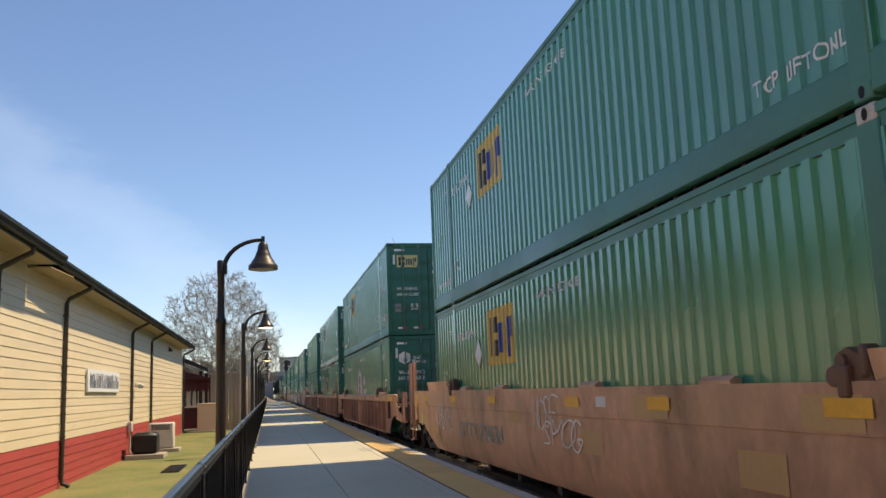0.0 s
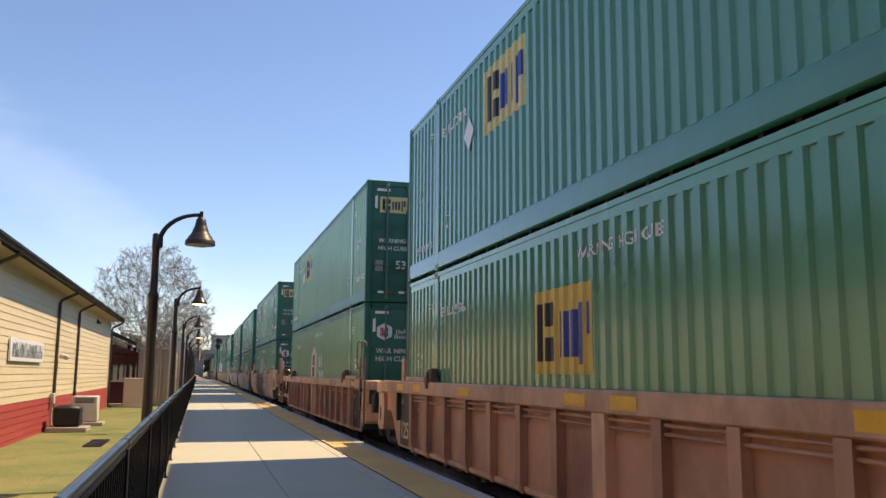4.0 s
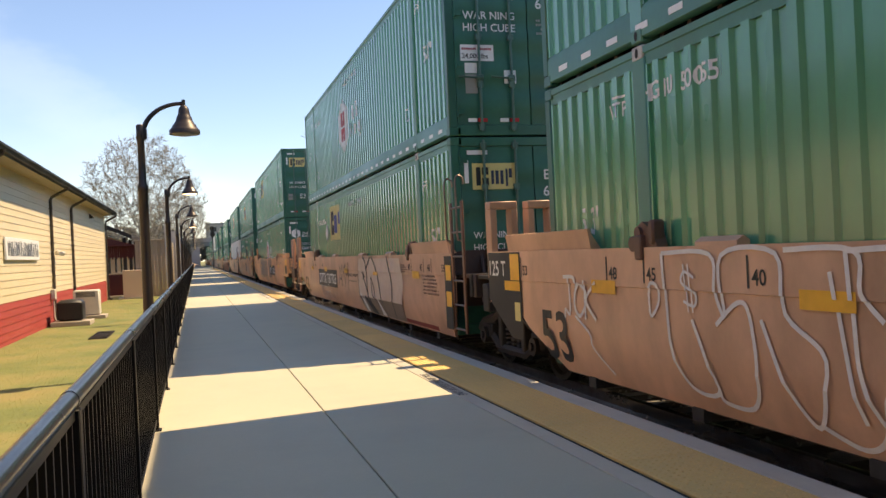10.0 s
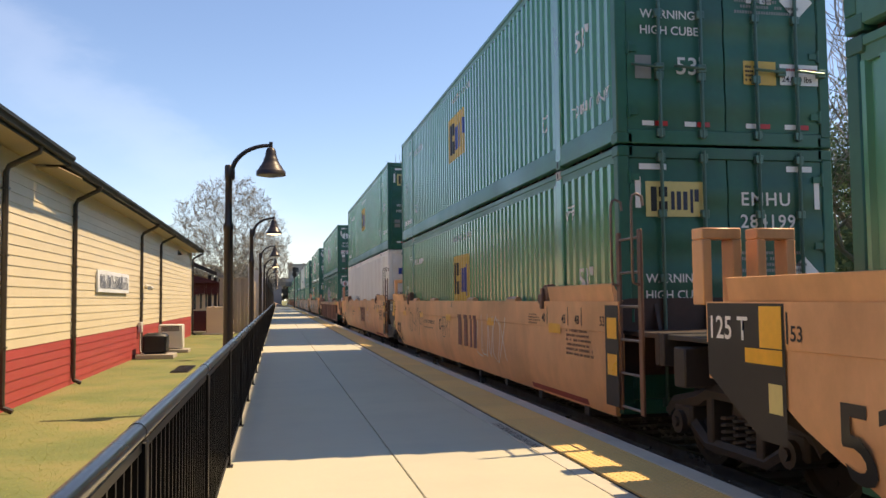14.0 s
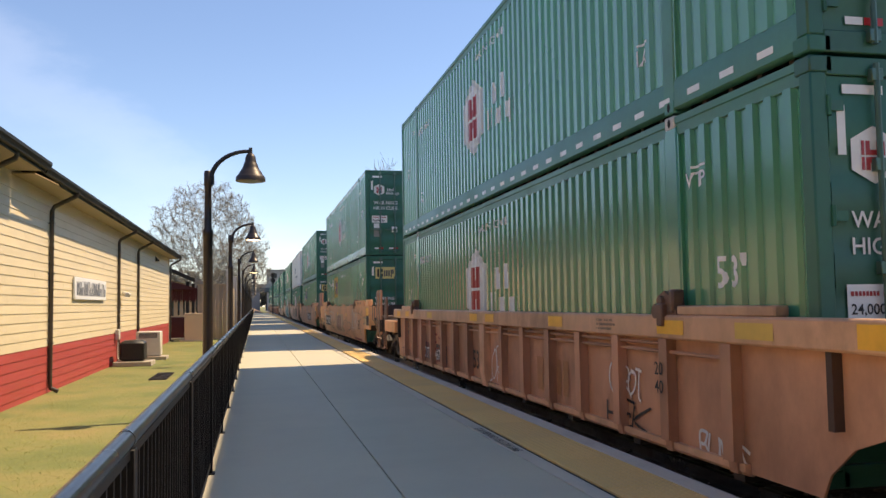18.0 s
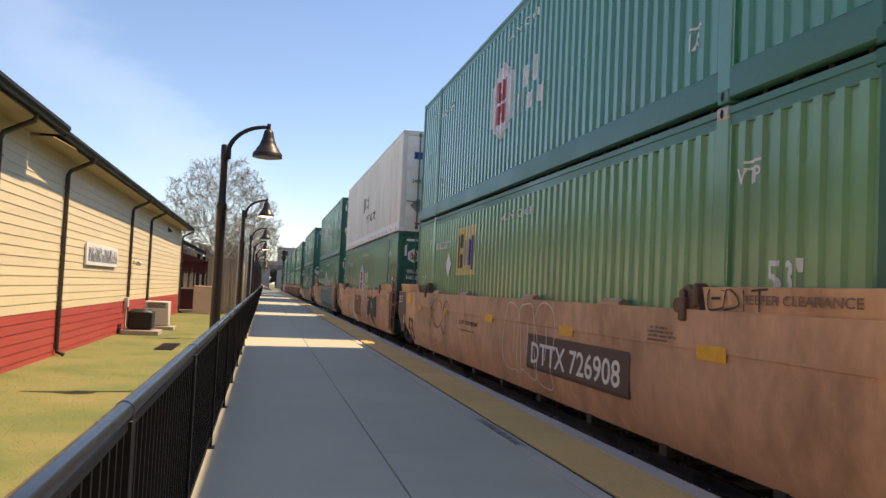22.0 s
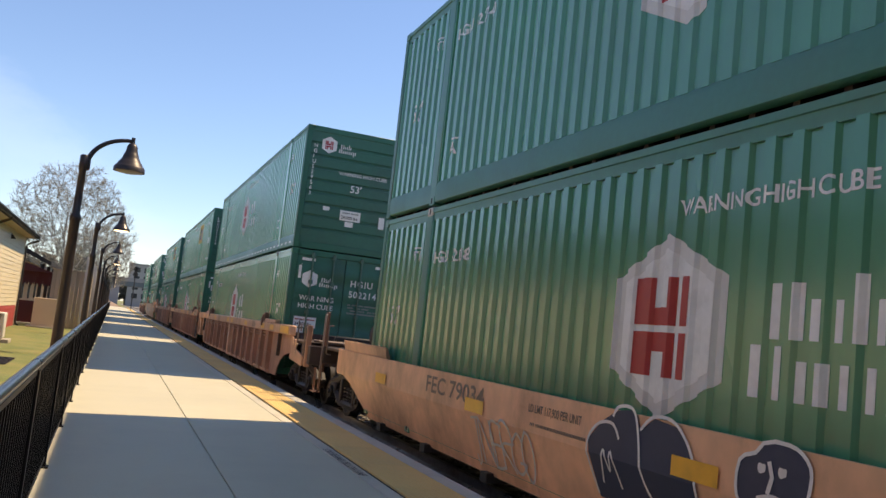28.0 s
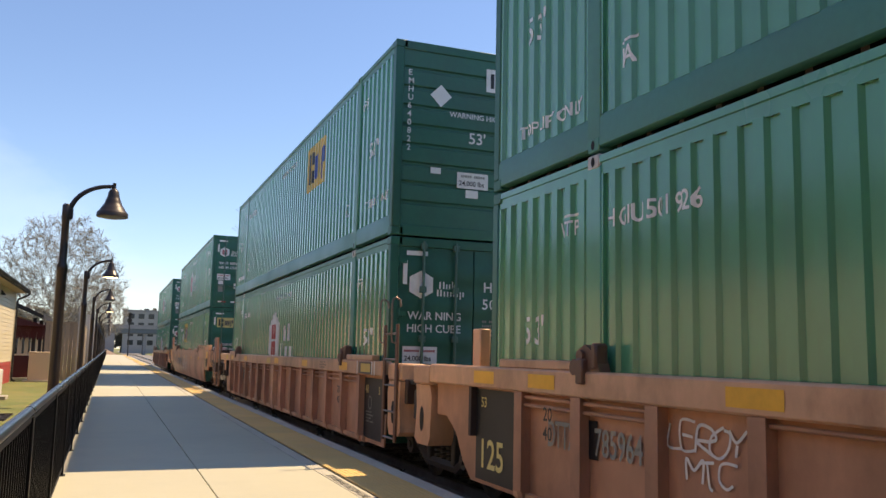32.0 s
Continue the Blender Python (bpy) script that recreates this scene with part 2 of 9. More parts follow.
M["spray_red"] = material("red_spray_paint", (0.30, 0.05, 0.04, 1), 0.6, vary=0.2)
M["spray_sunset"] = material("sunset_red_spray_paint", (0.50, 0.10, 0.06, 1), 0.55, vary=0.25)
M["spray_pale"] = material("pale_tan_spray_paint", (0.72, 0.56, 0.44, 1), 0.55, vary=0.12, dirt=(0.45, 0.30, 0.2, 1), dirt_amt=0.4)
M["spray_dusty"] = material("flat_brown_spray_paint", (0.27, 0.215, 0.17, 1), 0.7, vary=0.15)
M["spray_cream"] = material("cream_tan_paint", (0.62, 0.42, 0.24, 1), 0.55, vary=0.12)
M["tan_patch"] = material("tan_touch_up_paint", (0.60, 0.38, 0.17, 1), 0.5, vary=0.10)
M["spray_smoke"] = material("thin_brown_overspray", (0.38, 0.245, 0.17, 1), 0.6, vary=0.3, big=1.5)
M["spray_grey"] = material("grey_overspray", (0.22, 0.165, 0.125, 1), 0.6, vary=0.2)
M["steel_rail"] = material("polished_rail_steel", (0.30, 0.27, 0.25, 1), 0.3, metal=0.9, vary=0.2, dirt=RUST, dirt_amt=0.7, dirt_scale=3)
M["tie"] = material("weathered_tie_timber", (0.085, 0.065, 0.05, 1), 0.85, vary=0.3, fine=20, bump=0.3, stretch=(0.3, 3, 3), rnd=0.25)
M["ballast"] = material("grey_ballast", (0.24, 0.22, 0.20, 1), 0.9, vary=0.4, big=6, fine=45, bump=1.0, bump_scale=40)
M["concrete"] = material("smooth_platform_concrete", (0.555, 0.520, 0.395, 1), 0.82, vary=0.07, big=0.35, fine=70, bump=0.04, bump_scale=160, dirt=(0.42, 0.40, 0.32, 1), dirt_amt=0.45, dirt_scale=0.7, rough_vary=0.06)
M["concrete_pale"] = material("pale_edge_concrete", (0.58, 0.53, 0.43, 1), 0.8, vary=0.08, big=0.6, fine=60, bump=0.05, dirt=(0.3, 0.28, 0.25, 1), dirt_amt=0.4, dirt_scale=1.5)
M["tactile"] = material("ochre_tactile_paving", (0.80, 0.54, 0.20, 1), 0.7, vary=0.08, big=0.8, fine=30, dirt=(0.66, 0.45, 0.20, 1), dirt_amt=0.5, dirt_scale=1.2, rnd=0.05)
M["gap_black"] = material("black_joint_sealant", (0.012, 0.012, 0.012, 1), 0.8)
M["siding_yellow"] = material("yellow_lap_siding", (0.67, 0.58, 0.41, 1), 0.6, vary=0.05, big=0.5, fine=30, bump=0.03, dirt=(0.54, 0.46, 0.32, 1), dirt_amt=0.3, rnd=0.03)
M["siding_red"] = material("red_lap_siding", (0.38, 0.058, 0.055, 1), 0.6, vary=0.08, big=0.5, fine=30, bump=0.03, dirt=(0.33, 0.07, 0.05, 1), dirt_amt=0.4, rnd=0.05)
M["gutter"] = material("dark_green_grey_gutter", (0.020, 0.022, 0.019, 1), 0.6, vary=0.12, spec=0.2)
M["downspout"] = material("dark_brown_downspout", (0.055, 0.045, 0.036, 1), 0.4, vary=0.12)
M["soffit"] = material("tan_soffit", (0.36, 0.29, 0.19, 1), 0.7, vary=0.08)
M["shingle"] = material("charcoal_shingle", (0.055, 0.052, 0.05, 1), 0.9, vary=0.3, fine=40, bump=0.2, rnd=0.2)
M["lamp_bronze"] = material("dark_bronze_lamp_paint", (0.040, 0.030, 0.027, 1), 0.38, metal=0.2, vary=0.15)
M["fence_black"] = material("black_fence_enamel", (0.010, 0.010, 0.012, 1), 0.45, spec=0.12, vary=0.15, rough_vary=0.05)
M["rail_black"] = material("dusty_black_top_rail", (0.016, 0.018, 0.024, 1), 0.28, spec=0.5, vary=0.15, rough_vary=0.08)
M["ac_dark"] = material("dark_condenser_louvre", (0.022, 0.023, 0.025, 1), 0.5, vary=0.1)
M["ac_white"] = material("off_white_cabinet", (0.62, 0.60, 0.55, 1), 0.5, vary=0.08, dirt=(0.35, 0.32, 0.27, 1), dirt_amt=0.3)
M["pad"] = material("pale_pad_concrete", (0.42, 0.37, 0.31, 1), 0.85, vary=0.12, fine=40, bump=0.1)
M["tan_block"] = material("tan_block_wall", (0.60, 0.47, 0.35, 1), 0.8, vary=0.08, fine=40, bump=0.06)
M["wood_fence"] = material("weathered_grey_boards", (0.33, 0.27, 0.21, 1), 0.85, vary=0.2, big=1.5, fine=14, stretch=(4, 4, 0.4), bump=0.1, rnd=0.18)
M["white_post"] = material("grey_white_post_paint", (0.46, 0.43, 0.40, 1), 0.6, vary=0.1)
M["depot_dark"] = material("dark_stained_timber", (0.028, 0.022, 0.02, 1), 0.6, vary=0.2)
M["depot_red"] = material("dark_red_canopy", (0.10, 0.018, 0.018, 1), 0.75, vary=0.15)
M["grass"] = material("spring_lawn", (0.168, 0.198, 0.062, 1), 0.95, vary=0.28, big=0.55, fine=22, bump=0.3, bump_scale=70, dirt=(0.32, 0.23, 0.105, 1), dirt_amt=0.75, dirt_scale=0.55, dirt_lo=0.42)
M["blade"] = leafy(material("grass_blades", (0.30, 0.34, 0.10, 1), 0.9, vary=0.3, big=0.5, fine=30, dirt=(0.36, 0.27, 0.11, 1), dirt_amt=0.7, dirt_scale=0.42, dirt_lo=0.46))
M["bark_pale"] = material("pale_twig_bark", (0.24, 0.215, 0.18, 1), 0.95, spec=0.1, vary=0.2)
M["bark"] = material("grey_bark", (0.27, 0.255, 0.24, 1), 0.9, vary=0.3, fine=20, bump=0.3)
M["bud"] = material("pale_spring_buds", (0.34, 0.30, 0.20, 1), 0.92, spec=0.08, vary=0.25)
M["ivy"] = leafy(material("dark_ivy_leaf", (0.135, 0.20, 0.115, 1), 0.92, spec=0.08, vary=0.4, big=1.0, fine=6))
# ladder brown, darkened so the shade at the car ends is in its colour
M["ladder_brown"] = material("shaded_brown_ladder_paint", (0.17, 0.085, 0.055, 1), 0.55, vary=0.2, dirt=srgb(50, 38, 32), dirt_amt=0.5)
M["car_text"] = material("dull_stencil_paint", (0.20, 0.12, 0.08, 1), 0.6, vary=0.2)
# dark deck brown, deepened with the shade of the gap between cars
M["deck_brown"] = material("dark_shaded_deck_paint", (0.050, 0.033, 0.027, 1), 0.6, vary=0.25, dirt=srgb(96, 64, 46), dirt_amt=0.5)
M["sign_white"] = material("white_sign_panel", (0.76, 0.79, 0.84, 1), 0.5, vary=0.05)
M["sign_slate"] = material("slate_sign_letters", (0.12, 0.14, 0.19, 1), 0.5, vary=0.1)
M["truck_grey"] = material("dusty_truck_casting", (0.036, 0.031, 0.028, 1), 0.65, vary=0.3, dirt=srgb(64, 50, 42), dirt_amt=0.5)
M["panel_brown"] = material("dark_brown_number_panel", (0.11, 0.068, 0.055, 1), 0.6, vary=0.2)
M["wall_plain"] = material("dark_sky_block", (0.10, 0.075, 0.06, 1), 0.85, vary=0.2, fine=30, bump=0.1)
M["ivy_light"] = leafy(material("sunlit_shrub_leaf", (0.135, 0.18, 0.075, 1), 0.92, spec=0.08, vary=0.4, big=1.0, fine=6))
M["far_wood"] = material("distant_bare_wood", (0.16, 0.145, 0.12, 1), 0.95, spec=0.05, vary=0.35, big=0.2, fine=2)
M["bridge"] = material("grey_bridge_concrete", (0.26, 0.265, 0.27, 1), 0.85, vary=0.12)
M["bridge_steel"] = material("blue_grey_bridge_steel", (0.10, 0.13, 0.15, 1), 0.6, vary=0.12)
M["far_wall"] = material("pale_far_wall", (0.36, 0.35, 0.34, 1), 0.85, vary=0.08)
M["far_glass"] = material("dark_far_window", (0.03, 0.035, 0.04, 1), 0.2, vary=0.1)
M["clay"] = material("dry_red_clay_bank", (0.24, 0.17, 0.12, 1), 0.95, vary=0.25, big=0.2, fine=3, bump=0.3)


def glow(name, col, strength):
    m = bpy.data.materials.new(name)
    m.use_nodes = True
    b = m.node_tree.nodes["Principled BSDF"]
    b.inputs["Base Color"].default_value = col
    b.inputs["Emission Color"].default_value = col
    b.inputs["Emission Strength"].default_value = strength
    return m


M["lamp_glow"] = glow("warm_lit_lens", (1.0, 0.74, 0.38, 1), 2.4)
M["lamp_lens"] = material("frosted_lamp_lens", (0.20, 0.19, 0.17, 1), 0.4)


# ---------------------------------------------------------------- mesh building
class Geo:
    """Vertices and faces gathered into one mesh."""

    def __init__(self):
        self.v, self.f = [], []

    def add(self, verts, faces):
        k = len(self.v)
        self.v += [tuple(p) for p in verts]
        self.f += [tuple(i + k for i in q) for q in faces]
        return self

    def box(self, x0, x1, y0, y1, z0, z1, ch=0.0):
        if ch <= 0:
            p = [(x, y, z) for x in (x0, x1) for y in (y0, y1) for z in (z0, z1)]
            return self.add(p, [(0, 1, 3, 2), (4, 6, 7, 5), (0, 4, 5, 1), (2, 3, 7, 6), (0, 2, 6, 4), (1, 5, 7, 3)])
        c = (0.5 * (x0 + x1), 0.5 * (y0 + y1), 0.5 * (z0 + z1))
        h = (0.5 * abs(x1 - x0), 0.5 * abs(y1 - y0), 0.5 * abs(z1 - z0))
        ch = min(ch, 0.45 * min(h))
        ix, p = {}, []
        for sx in (-1, 1):
            for sy in (-1, 1):
                for sz in (-1, 1):
                    s = (sx, sy, sz)
                    for a in range(3):
                        ix[(s, a)] = len(p)
                        p.append(tuple(c[k] + s[k] * (h[k] if k == a else h[k] - ch) for k in range(3)))
        f = []
        sg = (-1, 1)
        for a in range(3):
            b, d = (a + 1) % 3, (a + 2) % 3
            for s0 in sg:
                ring = []
                for (u, w) in ((-1, -1), (1, -1), (1, 1), (-1, 1)):
                    s = [0, 0, 0]
                    s[a], s[b], s[d] = s0, u, w
                    ring.append(ix[(tuple(s), a)])
                f.append(tuple(ring))
        for a in range(3):
            b, d = (a + 1) % 3, (a + 2) % 3
            for u in sg:
                for w in sg:
                    s1, s2 = [0, 0, 0], [0, 0, 0]
                    s1[a], s1[b], s1[d] = -1, u, w
                    s2[a], s2[b], s2[d] = 1, u, w
                    f.append((ix[(tuple(s1), b)], ix[(tuple(s2), b)], ix[(tuple(s2), d)], ix[(tuple(s1), d)]))
        for sx in sg:
            for sy in sg:
                for sz in sg:
                    f.append(tuple(ix[((sx, sy, sz), a)] for a in range(3)))
        return self.add(p, f)

    def prism(self, pts, axis, a0, a1):
        """A flat outline drawn in the other two axes (in x, y, z order) and pushed along the axis."""
        n = len(pts)
        def at(p, a):
            q = list(p)
            q.insert(axis, a)
            return tuple(q)
        v = [at(p, a0) for p in pts] + [at(p, a1) for p in pts]
        f = [tuple(range(n)), tuple(range(2 * n - 1, n - 1, -1))]
        f += [(i, (i + 1) % n, n + (i + 1) % n, n + i) for i in range(n)]
        return self.add(v, f)

    def cyl(self, p0, p1, r, n=10, r1=None, caps=True):
        p0, p1 = Vector(p0), Vector(p1)
        r1 = r if r1 is None else r1
        d = (p1 - p0).normalized()
        a = d.orthogonal().normalized()
        b = d.cross(a)
        v = []
        for p, rr in ((p0, r), (p1, r1)):
            for i in range(n):
                t = 2 * math.pi * i / n
                v.append(p + rr * (math.cos(t) * a + math.sin(t) * b))
        f = [(i, (i + 1) % n, n + (i + 1) % n, n + i) for i in range(n)]
        if caps:
            f += [tuple(range(n)), tuple(range(2 * n - 1, n - 1, -1))]
        return self.add(v, f)

    def tube(self, pts, r, n=8):
        pts = [Vector(p) for p in pts]
        rs = r if isinstance(r, (list, tuple)) else [r] * len(pts)
        v, f = [], []
        a = None
        for k, p in enumerate(pts):
            d = (pts[min(k + 1, len(pts) - 1)] - pts[max(k - 1, 0)]).normalized()
            a = d.orthogonal().normalized() if a is None else (a - a.dot(d) * d).normalized()
            b = d.cross(a)
            for i in range(n):
                t = 2 * math.pi * i / n
                v.append(p + rs[k] * (math.cos(t) * a + math.sin(t) * b))
        for k in range(len(pts) - 1):
            for i in range(n):
                j = (i + 1) % n
                f.append((k * n + i, k * n + j, (k + 1) * n + j, (k + 1) * n + i))
        f += [tuple(range(n)), tuple(range(len(pts) * n - 1, (len(pts) - 1) * n - 1, -1))]
        return self.add(v, f)

    def lathe(self, prof, n=24, centre=(0, 0)):
        """Rings of (radius, z) about an upright axis."""
        v, f = [], []
        for r, z in prof:
            for i in range(n):
                t = 2 * math.pi * i / n
                v.append((centre[0] + r * math.cos(t), centre[1] + r * math.sin(t), z))
        for k in range(len(prof) - 1):
            for i in range(n):
                j = (i + 1) % n
                f.append((k * n + i, k * n + j, (k + 1) * n + j, (k + 1) * n + i))
        return self.add(v, f)

    def ribbon(self, pts, w, lift=(0, 0, 0)):
        """A flat stroke in (u, w) drawn as quads; returns in the plane z = 0."""
        v, f = [], []
        top = max((p[2] for p in self.v), default=0.0) + 0.0002
        P = [Vector((p[0], p[1], 0)) for p in pts]
        for k, p in enumerate(P):
            d = (P[min(k + 1, len(P) - 1)] - P[max(k - 1, 0)])
            d = d.normalized() if d.length > 1e-6 else Vector((1, 0, 0))
            s = Vector((-d.y, d.x, 0)) * w * 0.5
            e = Vector((0, 0, top + 0.00004 * k))
            v += [p + s + e, p - s + e]
        f = [(2 * k, 2 * k + 1, 2 * k + 3, 2 * k + 2) for k in range(len(P) - 1)]
        return self.add(v, f)

    def mesh(self, name, smooth=40, fix=True):
        me = bpy.data.meshes.new(name)
        me.from_pydata(self.v, [], self.f)
        if fix:
            bm = bmesh.new()
            bm.from_mesh(me)
            bmesh.ops.recalc_face_normals(bm, faces=bm.faces)
            bm.to_mesh(me)
            bm.free()
        if smooth:
            me.polygons.foreach_set("use_smooth", [True] * len(me.polygons))
            me.set_sharp_from_angle(angle=radians(smooth))
        me.materials.append(None)
        me.update()
        return me


CACHE = {}


def cached(key, maker, smooth=40):
    if key not in CACHE:
        made = maker()
        CACHE[key] = made.mesh(key if isinstance(key, str) else str(key[0]), smooth) if isinstance(made, Geo) else made
    return CACHE[key]


def part(name, mesh, mat, parent=None, label="", m=None):
    ob = new(name, mesh.mesh(name) if isinstance(mesh, Geo) else mesh)
    if ob.material_slots:
        ob.material_slots[0].link = "OBJECT"
        ob.material_slots[0].material = M[mat] if isinstance(mat, str) else mat
    if parent:
        ob.parent = parent
    if m is not None:
        ob.matrix_basis = m
    if label:
        tagged(ob, label)
    return ob


def thing(name, m, label, category, group="", kind=""):
    ob = new(name)
    ob.empty_display_size = 0.3
    ob.matrix_basis = m
    return tagged(ob, label, category, group, kind)


def lettering(text, size, spacing=1.0, shear=0.0):
    """Flat letters, lower left corner at the origin, in the plane z = 0."""
    key = ("lettering", text, size, spacing, shear)
    if key in CACHE:
        return CACHE[key]
    cu = bpy.data.curves.new("lettering", "FONT")
    cu.body, cu.size, cu.space_character, cu.shear = text, size, spacing, shear
    cu.resolution_u = 3
    cu.offset = 0.014 * size
    ob = new("lettering", cu)
    dg = bpy.context.evaluated_depsgraph_get()
    me = bpy.data.meshes.new_from_object(ob.evaluated_get(dg))
    bpy.data.objects.remove(ob)
    bpy.data.curves.remove(cu)
    xs = [v.co.x for v in me.vertices] or [0]
    ys = [v.co.y for v in me.vertices] or [0]
    x0, y0 = min(xs), min(ys)
    for v in me.vertices:
        v.co.x -= x0
        v.co.y -= y0
    me.materials.clear()
    me.materials.append(None)
    CACHE[key] = me
    return me


# turns a flat drawing (u, w) so that it reads on a wall that faces -x (u runs to -y) or -y (u runs to +x)
ON_SIDE = Matrix(((0, 0, -1, 0), (-1, 0, 0, 0), (0, 1, 0, 0), (0, 0, 0, 1)))
ON_END = Matrix(((1, 0, 0, 0), (0, 0, -1, 0), (0, 1, 0, 0), (0, 0, 0, 1)))

# ---------------------------------------------------------------- shipping containers
CW, CL, CH = 1.2955, 16.15, 2.896
POST_Y = (1.98, 14.17)
PITCH, DEEP = 0.235, 0.032


def fold(y):
    """Depth of the side corrugation at y, measured inwards from the outer ribs."""
    for p in POST_Y:
        if abs(y - p) < 0.13:
            return 0.0
    if y < 0.16 or y > CL - 0.16:
        return 0.0
    t = (y % PITCH) / PITCH
    if t < 0.40:
        return 0.0
    if t < 0.51:
        return DEEP * (t - 0.40) / 0.11
    if t < 0.89:
        return DEEP
    return DEEP * (1.0 - t) / 0.11


def fold_lines(y0, y1):
    ys = set()
    k = int(y0 / PITCH) - 1
    while k * PITCH < y1 + PITCH:
        for t in (0.0, 0.40, 0.51, 0.89):
            y = (k + t) * PITCH
            if y0 < y < y1:
                ys.add(round(y, 5))
        k += 1
    for p in POST_Y + (0.145, CL - 0.145):
        for y in (p - 0.131, p - 0.129, p + 0.129, p + 0.131):
            if y0 < y < y1:
                ys.add(round(y, 5))
    return sorted(ys)


BASE_H, TOP_H = 0.30, 0.17


def make_side():
    g = Geo()
    ys = [0.12] + fold_lines(0.12, CL - 0.12) + [CL - 0.12]
    v, f = [], []
    for y in ys:
        x = -CW + 0.012 + fold(y)
        v += [(x, y, BASE_H), (x, y, CH - TOP_H), (-CW + 0.075, y, BASE_H), (-CW + 0.075, y, CH - TOP_H)]
    for k in range(len(ys) - 1):
        a, b = 4 * k, 4 * k + 4
        f += [(a, b, b + 1, a + 1), (a + 2, a + 3, b + 3, b + 2), (a + 1, b + 1, b + 3, a + 3), (a, a + 2, b + 2, b)]
    f += [(0, 1, 3, 2), (len(v) - 4, len(v) - 2, len(v) - 1, len(v) - 3)]
    return g.add(v, f)


def conform(flat, y_left, z_low, y_lift=0.004):
    """Lays a flat drawing (u to the reader's right, w up) on the corrugated side that faces -x."""
    key = ("conform", flat.name, round(y_left, 3), round(z_low, 3))
    if key in CACHE:
        return CACHE[key]
    bm = bmesh.new()
    bm.from_mesh(flat)
    us = [v.co.x for v in bm.verts]
    for y in fold_lines(y_left - max(us), y_left - min(us)):
        bmesh.ops.bisect_plane(bm, geom=bm.verts[:] + bm.edges[:] + bm.faces[:], plane_co=(y_left - y, 0, 0), plane_no=(1, 0, 0), dist=1e-5)
    for v in bm.verts:
        u, w, n = v.co
        y = y_left - u
        v.co = (-CW + 0.012 + fold(y) - y_lift - n, y, z_low + w)
    me = bpy.data.meshes.new(flat.name)
    bm.to_mesh(me)
    bm.free()
    me.materials.append(None)
    CACHE[key] = me
    return me


def blocks(rects, name, lift=0.0):
    """A flat drawing of rectangles or outlines."""
    key = ("blocks", name)
    if key in CACHE:
        return CACHE[key]
    g = Geo()
    for r in rects:
        pts = [(r[0], r[1]), (r[2], r[1]), (r[2], r[3]), (r[0], r[3])] if not isinstance(r[0], tuple) else r
        g.add([(p[0], p[1], lift) for p in pts], [tuple(range(len(pts)))])
    me = g.mesh(name, smooth=0, fix=False)
    CACHE[key] = me
    return me


HEX = [(0.64, 0.0), (1.28, 0.32), (1.28, 1.02), (0.64, 1.34), (0.0, 1.02), (0.0, 0.32)]
HEX_RED = [(0.28, 0.30, 0.36, 0.62), (0.40, 0.30, 0.52, 0.62), (0.70, 0.30, 0.78, 0.62), (0.82, 0.30, 0.94, 0.62), (0.52, 0.48, 0.70, 0.62),
           (0.28, 0.67, 0.36, 1.02), (0.40, 0.67, 0.52, 1.02), (0.70, 0.67, 0.78, 1.02), (0.82, 0.67, 0.94, 1.02), (0.52, 0.67, 0.70, 0.80)]
# bars of the company mark, one group for each
WORDS = [[(0.12, 0.38, 0.20, 0.72), (0.31, 0.38, 0.39, 0.72)], [(0.47, 0.38, 0.54, 0.62), (0.62, 0.38, 0.69, 0.62)], [(0.77, 0.38, 0.84, 0.76), (0.90, 0.38, 0.98, 0.62)],
         [(0.0, 0.02, 0.09, 0.34), (0.17, 0.02, 0.26, 0.34)], [(0.35, 0.02, 0.43, 0.26)], [(0.52, 0.02, 0.60, 0.26), (0.68, 0.02, 0.76, 0.26)], [(0.85, 0.02, 0.93, 0.26), (1.01, 0.02, 1.09, 0.26)], [(1.18, -0.10, 1.26, 0.26), (1.33, 0.02, 1.41, 0.26)]]
EMBLEM_DARK = [(0.14, 0.14, 0.30, 0.78), (0.36, 0.14, 0.60, 0.40), (0.36, 0.52, 0.60, 0.78)]
EMBLEM_BLUE = [(0.70, 0.18, 0.80, 0.66), (0.86, 0.18, 0.98, 0.66), (1.04, 0.18, 1.16, 0.66), (1.24, 0.10, 1.32, 0.72), (1.36, 0.40, 1.48, 0.72)]


def bars_block(w, h, rows, name, seed):
    rng = random.Random(seed)
    out = []
    step = h / rows
    for k in range(rows):
        z0 = h - step * (k + 0.80)
        z1 = z0 + step * 0.52
        x, stop = 0.0, w * (1.0 if rows == 1 else rng.uniform(0.6, 1.0))
        while x < stop:
            d = step * rng.uniform(0.28, 0.46)
            if rng.random() > 0.13:
                out.append((x, z0, min(w, x + d), z1))
            x += d + step * 0.13
    return blocks(out, name)


def put_side(name, flat, y_left, z_low, mat, parent, label=""):
    return part(name, conform(flat, y_left, z_low), mat, parent, label)


def put_end(name, flat, x, z, mat, parent, y=-0.012, label=""):
    return part(name, flat, mat, parent, label, Matrix.Translation((x, y, z)) @ ON_END)


def make_rail_top():
    g = Geo()
    g.prism([(-CW + 0.004, CH - 0.075), (-CW + 0.004, CH - 0.018), (-CW + 0.02, CH - 0.010), (-CW + 0.09, CH - 0.010), (-CW + 0.09, CH - TOP_H - 0.01), (-CW + 0.018, CH - TOP_H - 0.01), (-CW + 0.018, CH - 0.082)], 1, 0.12, CL - 0.12)
    return g


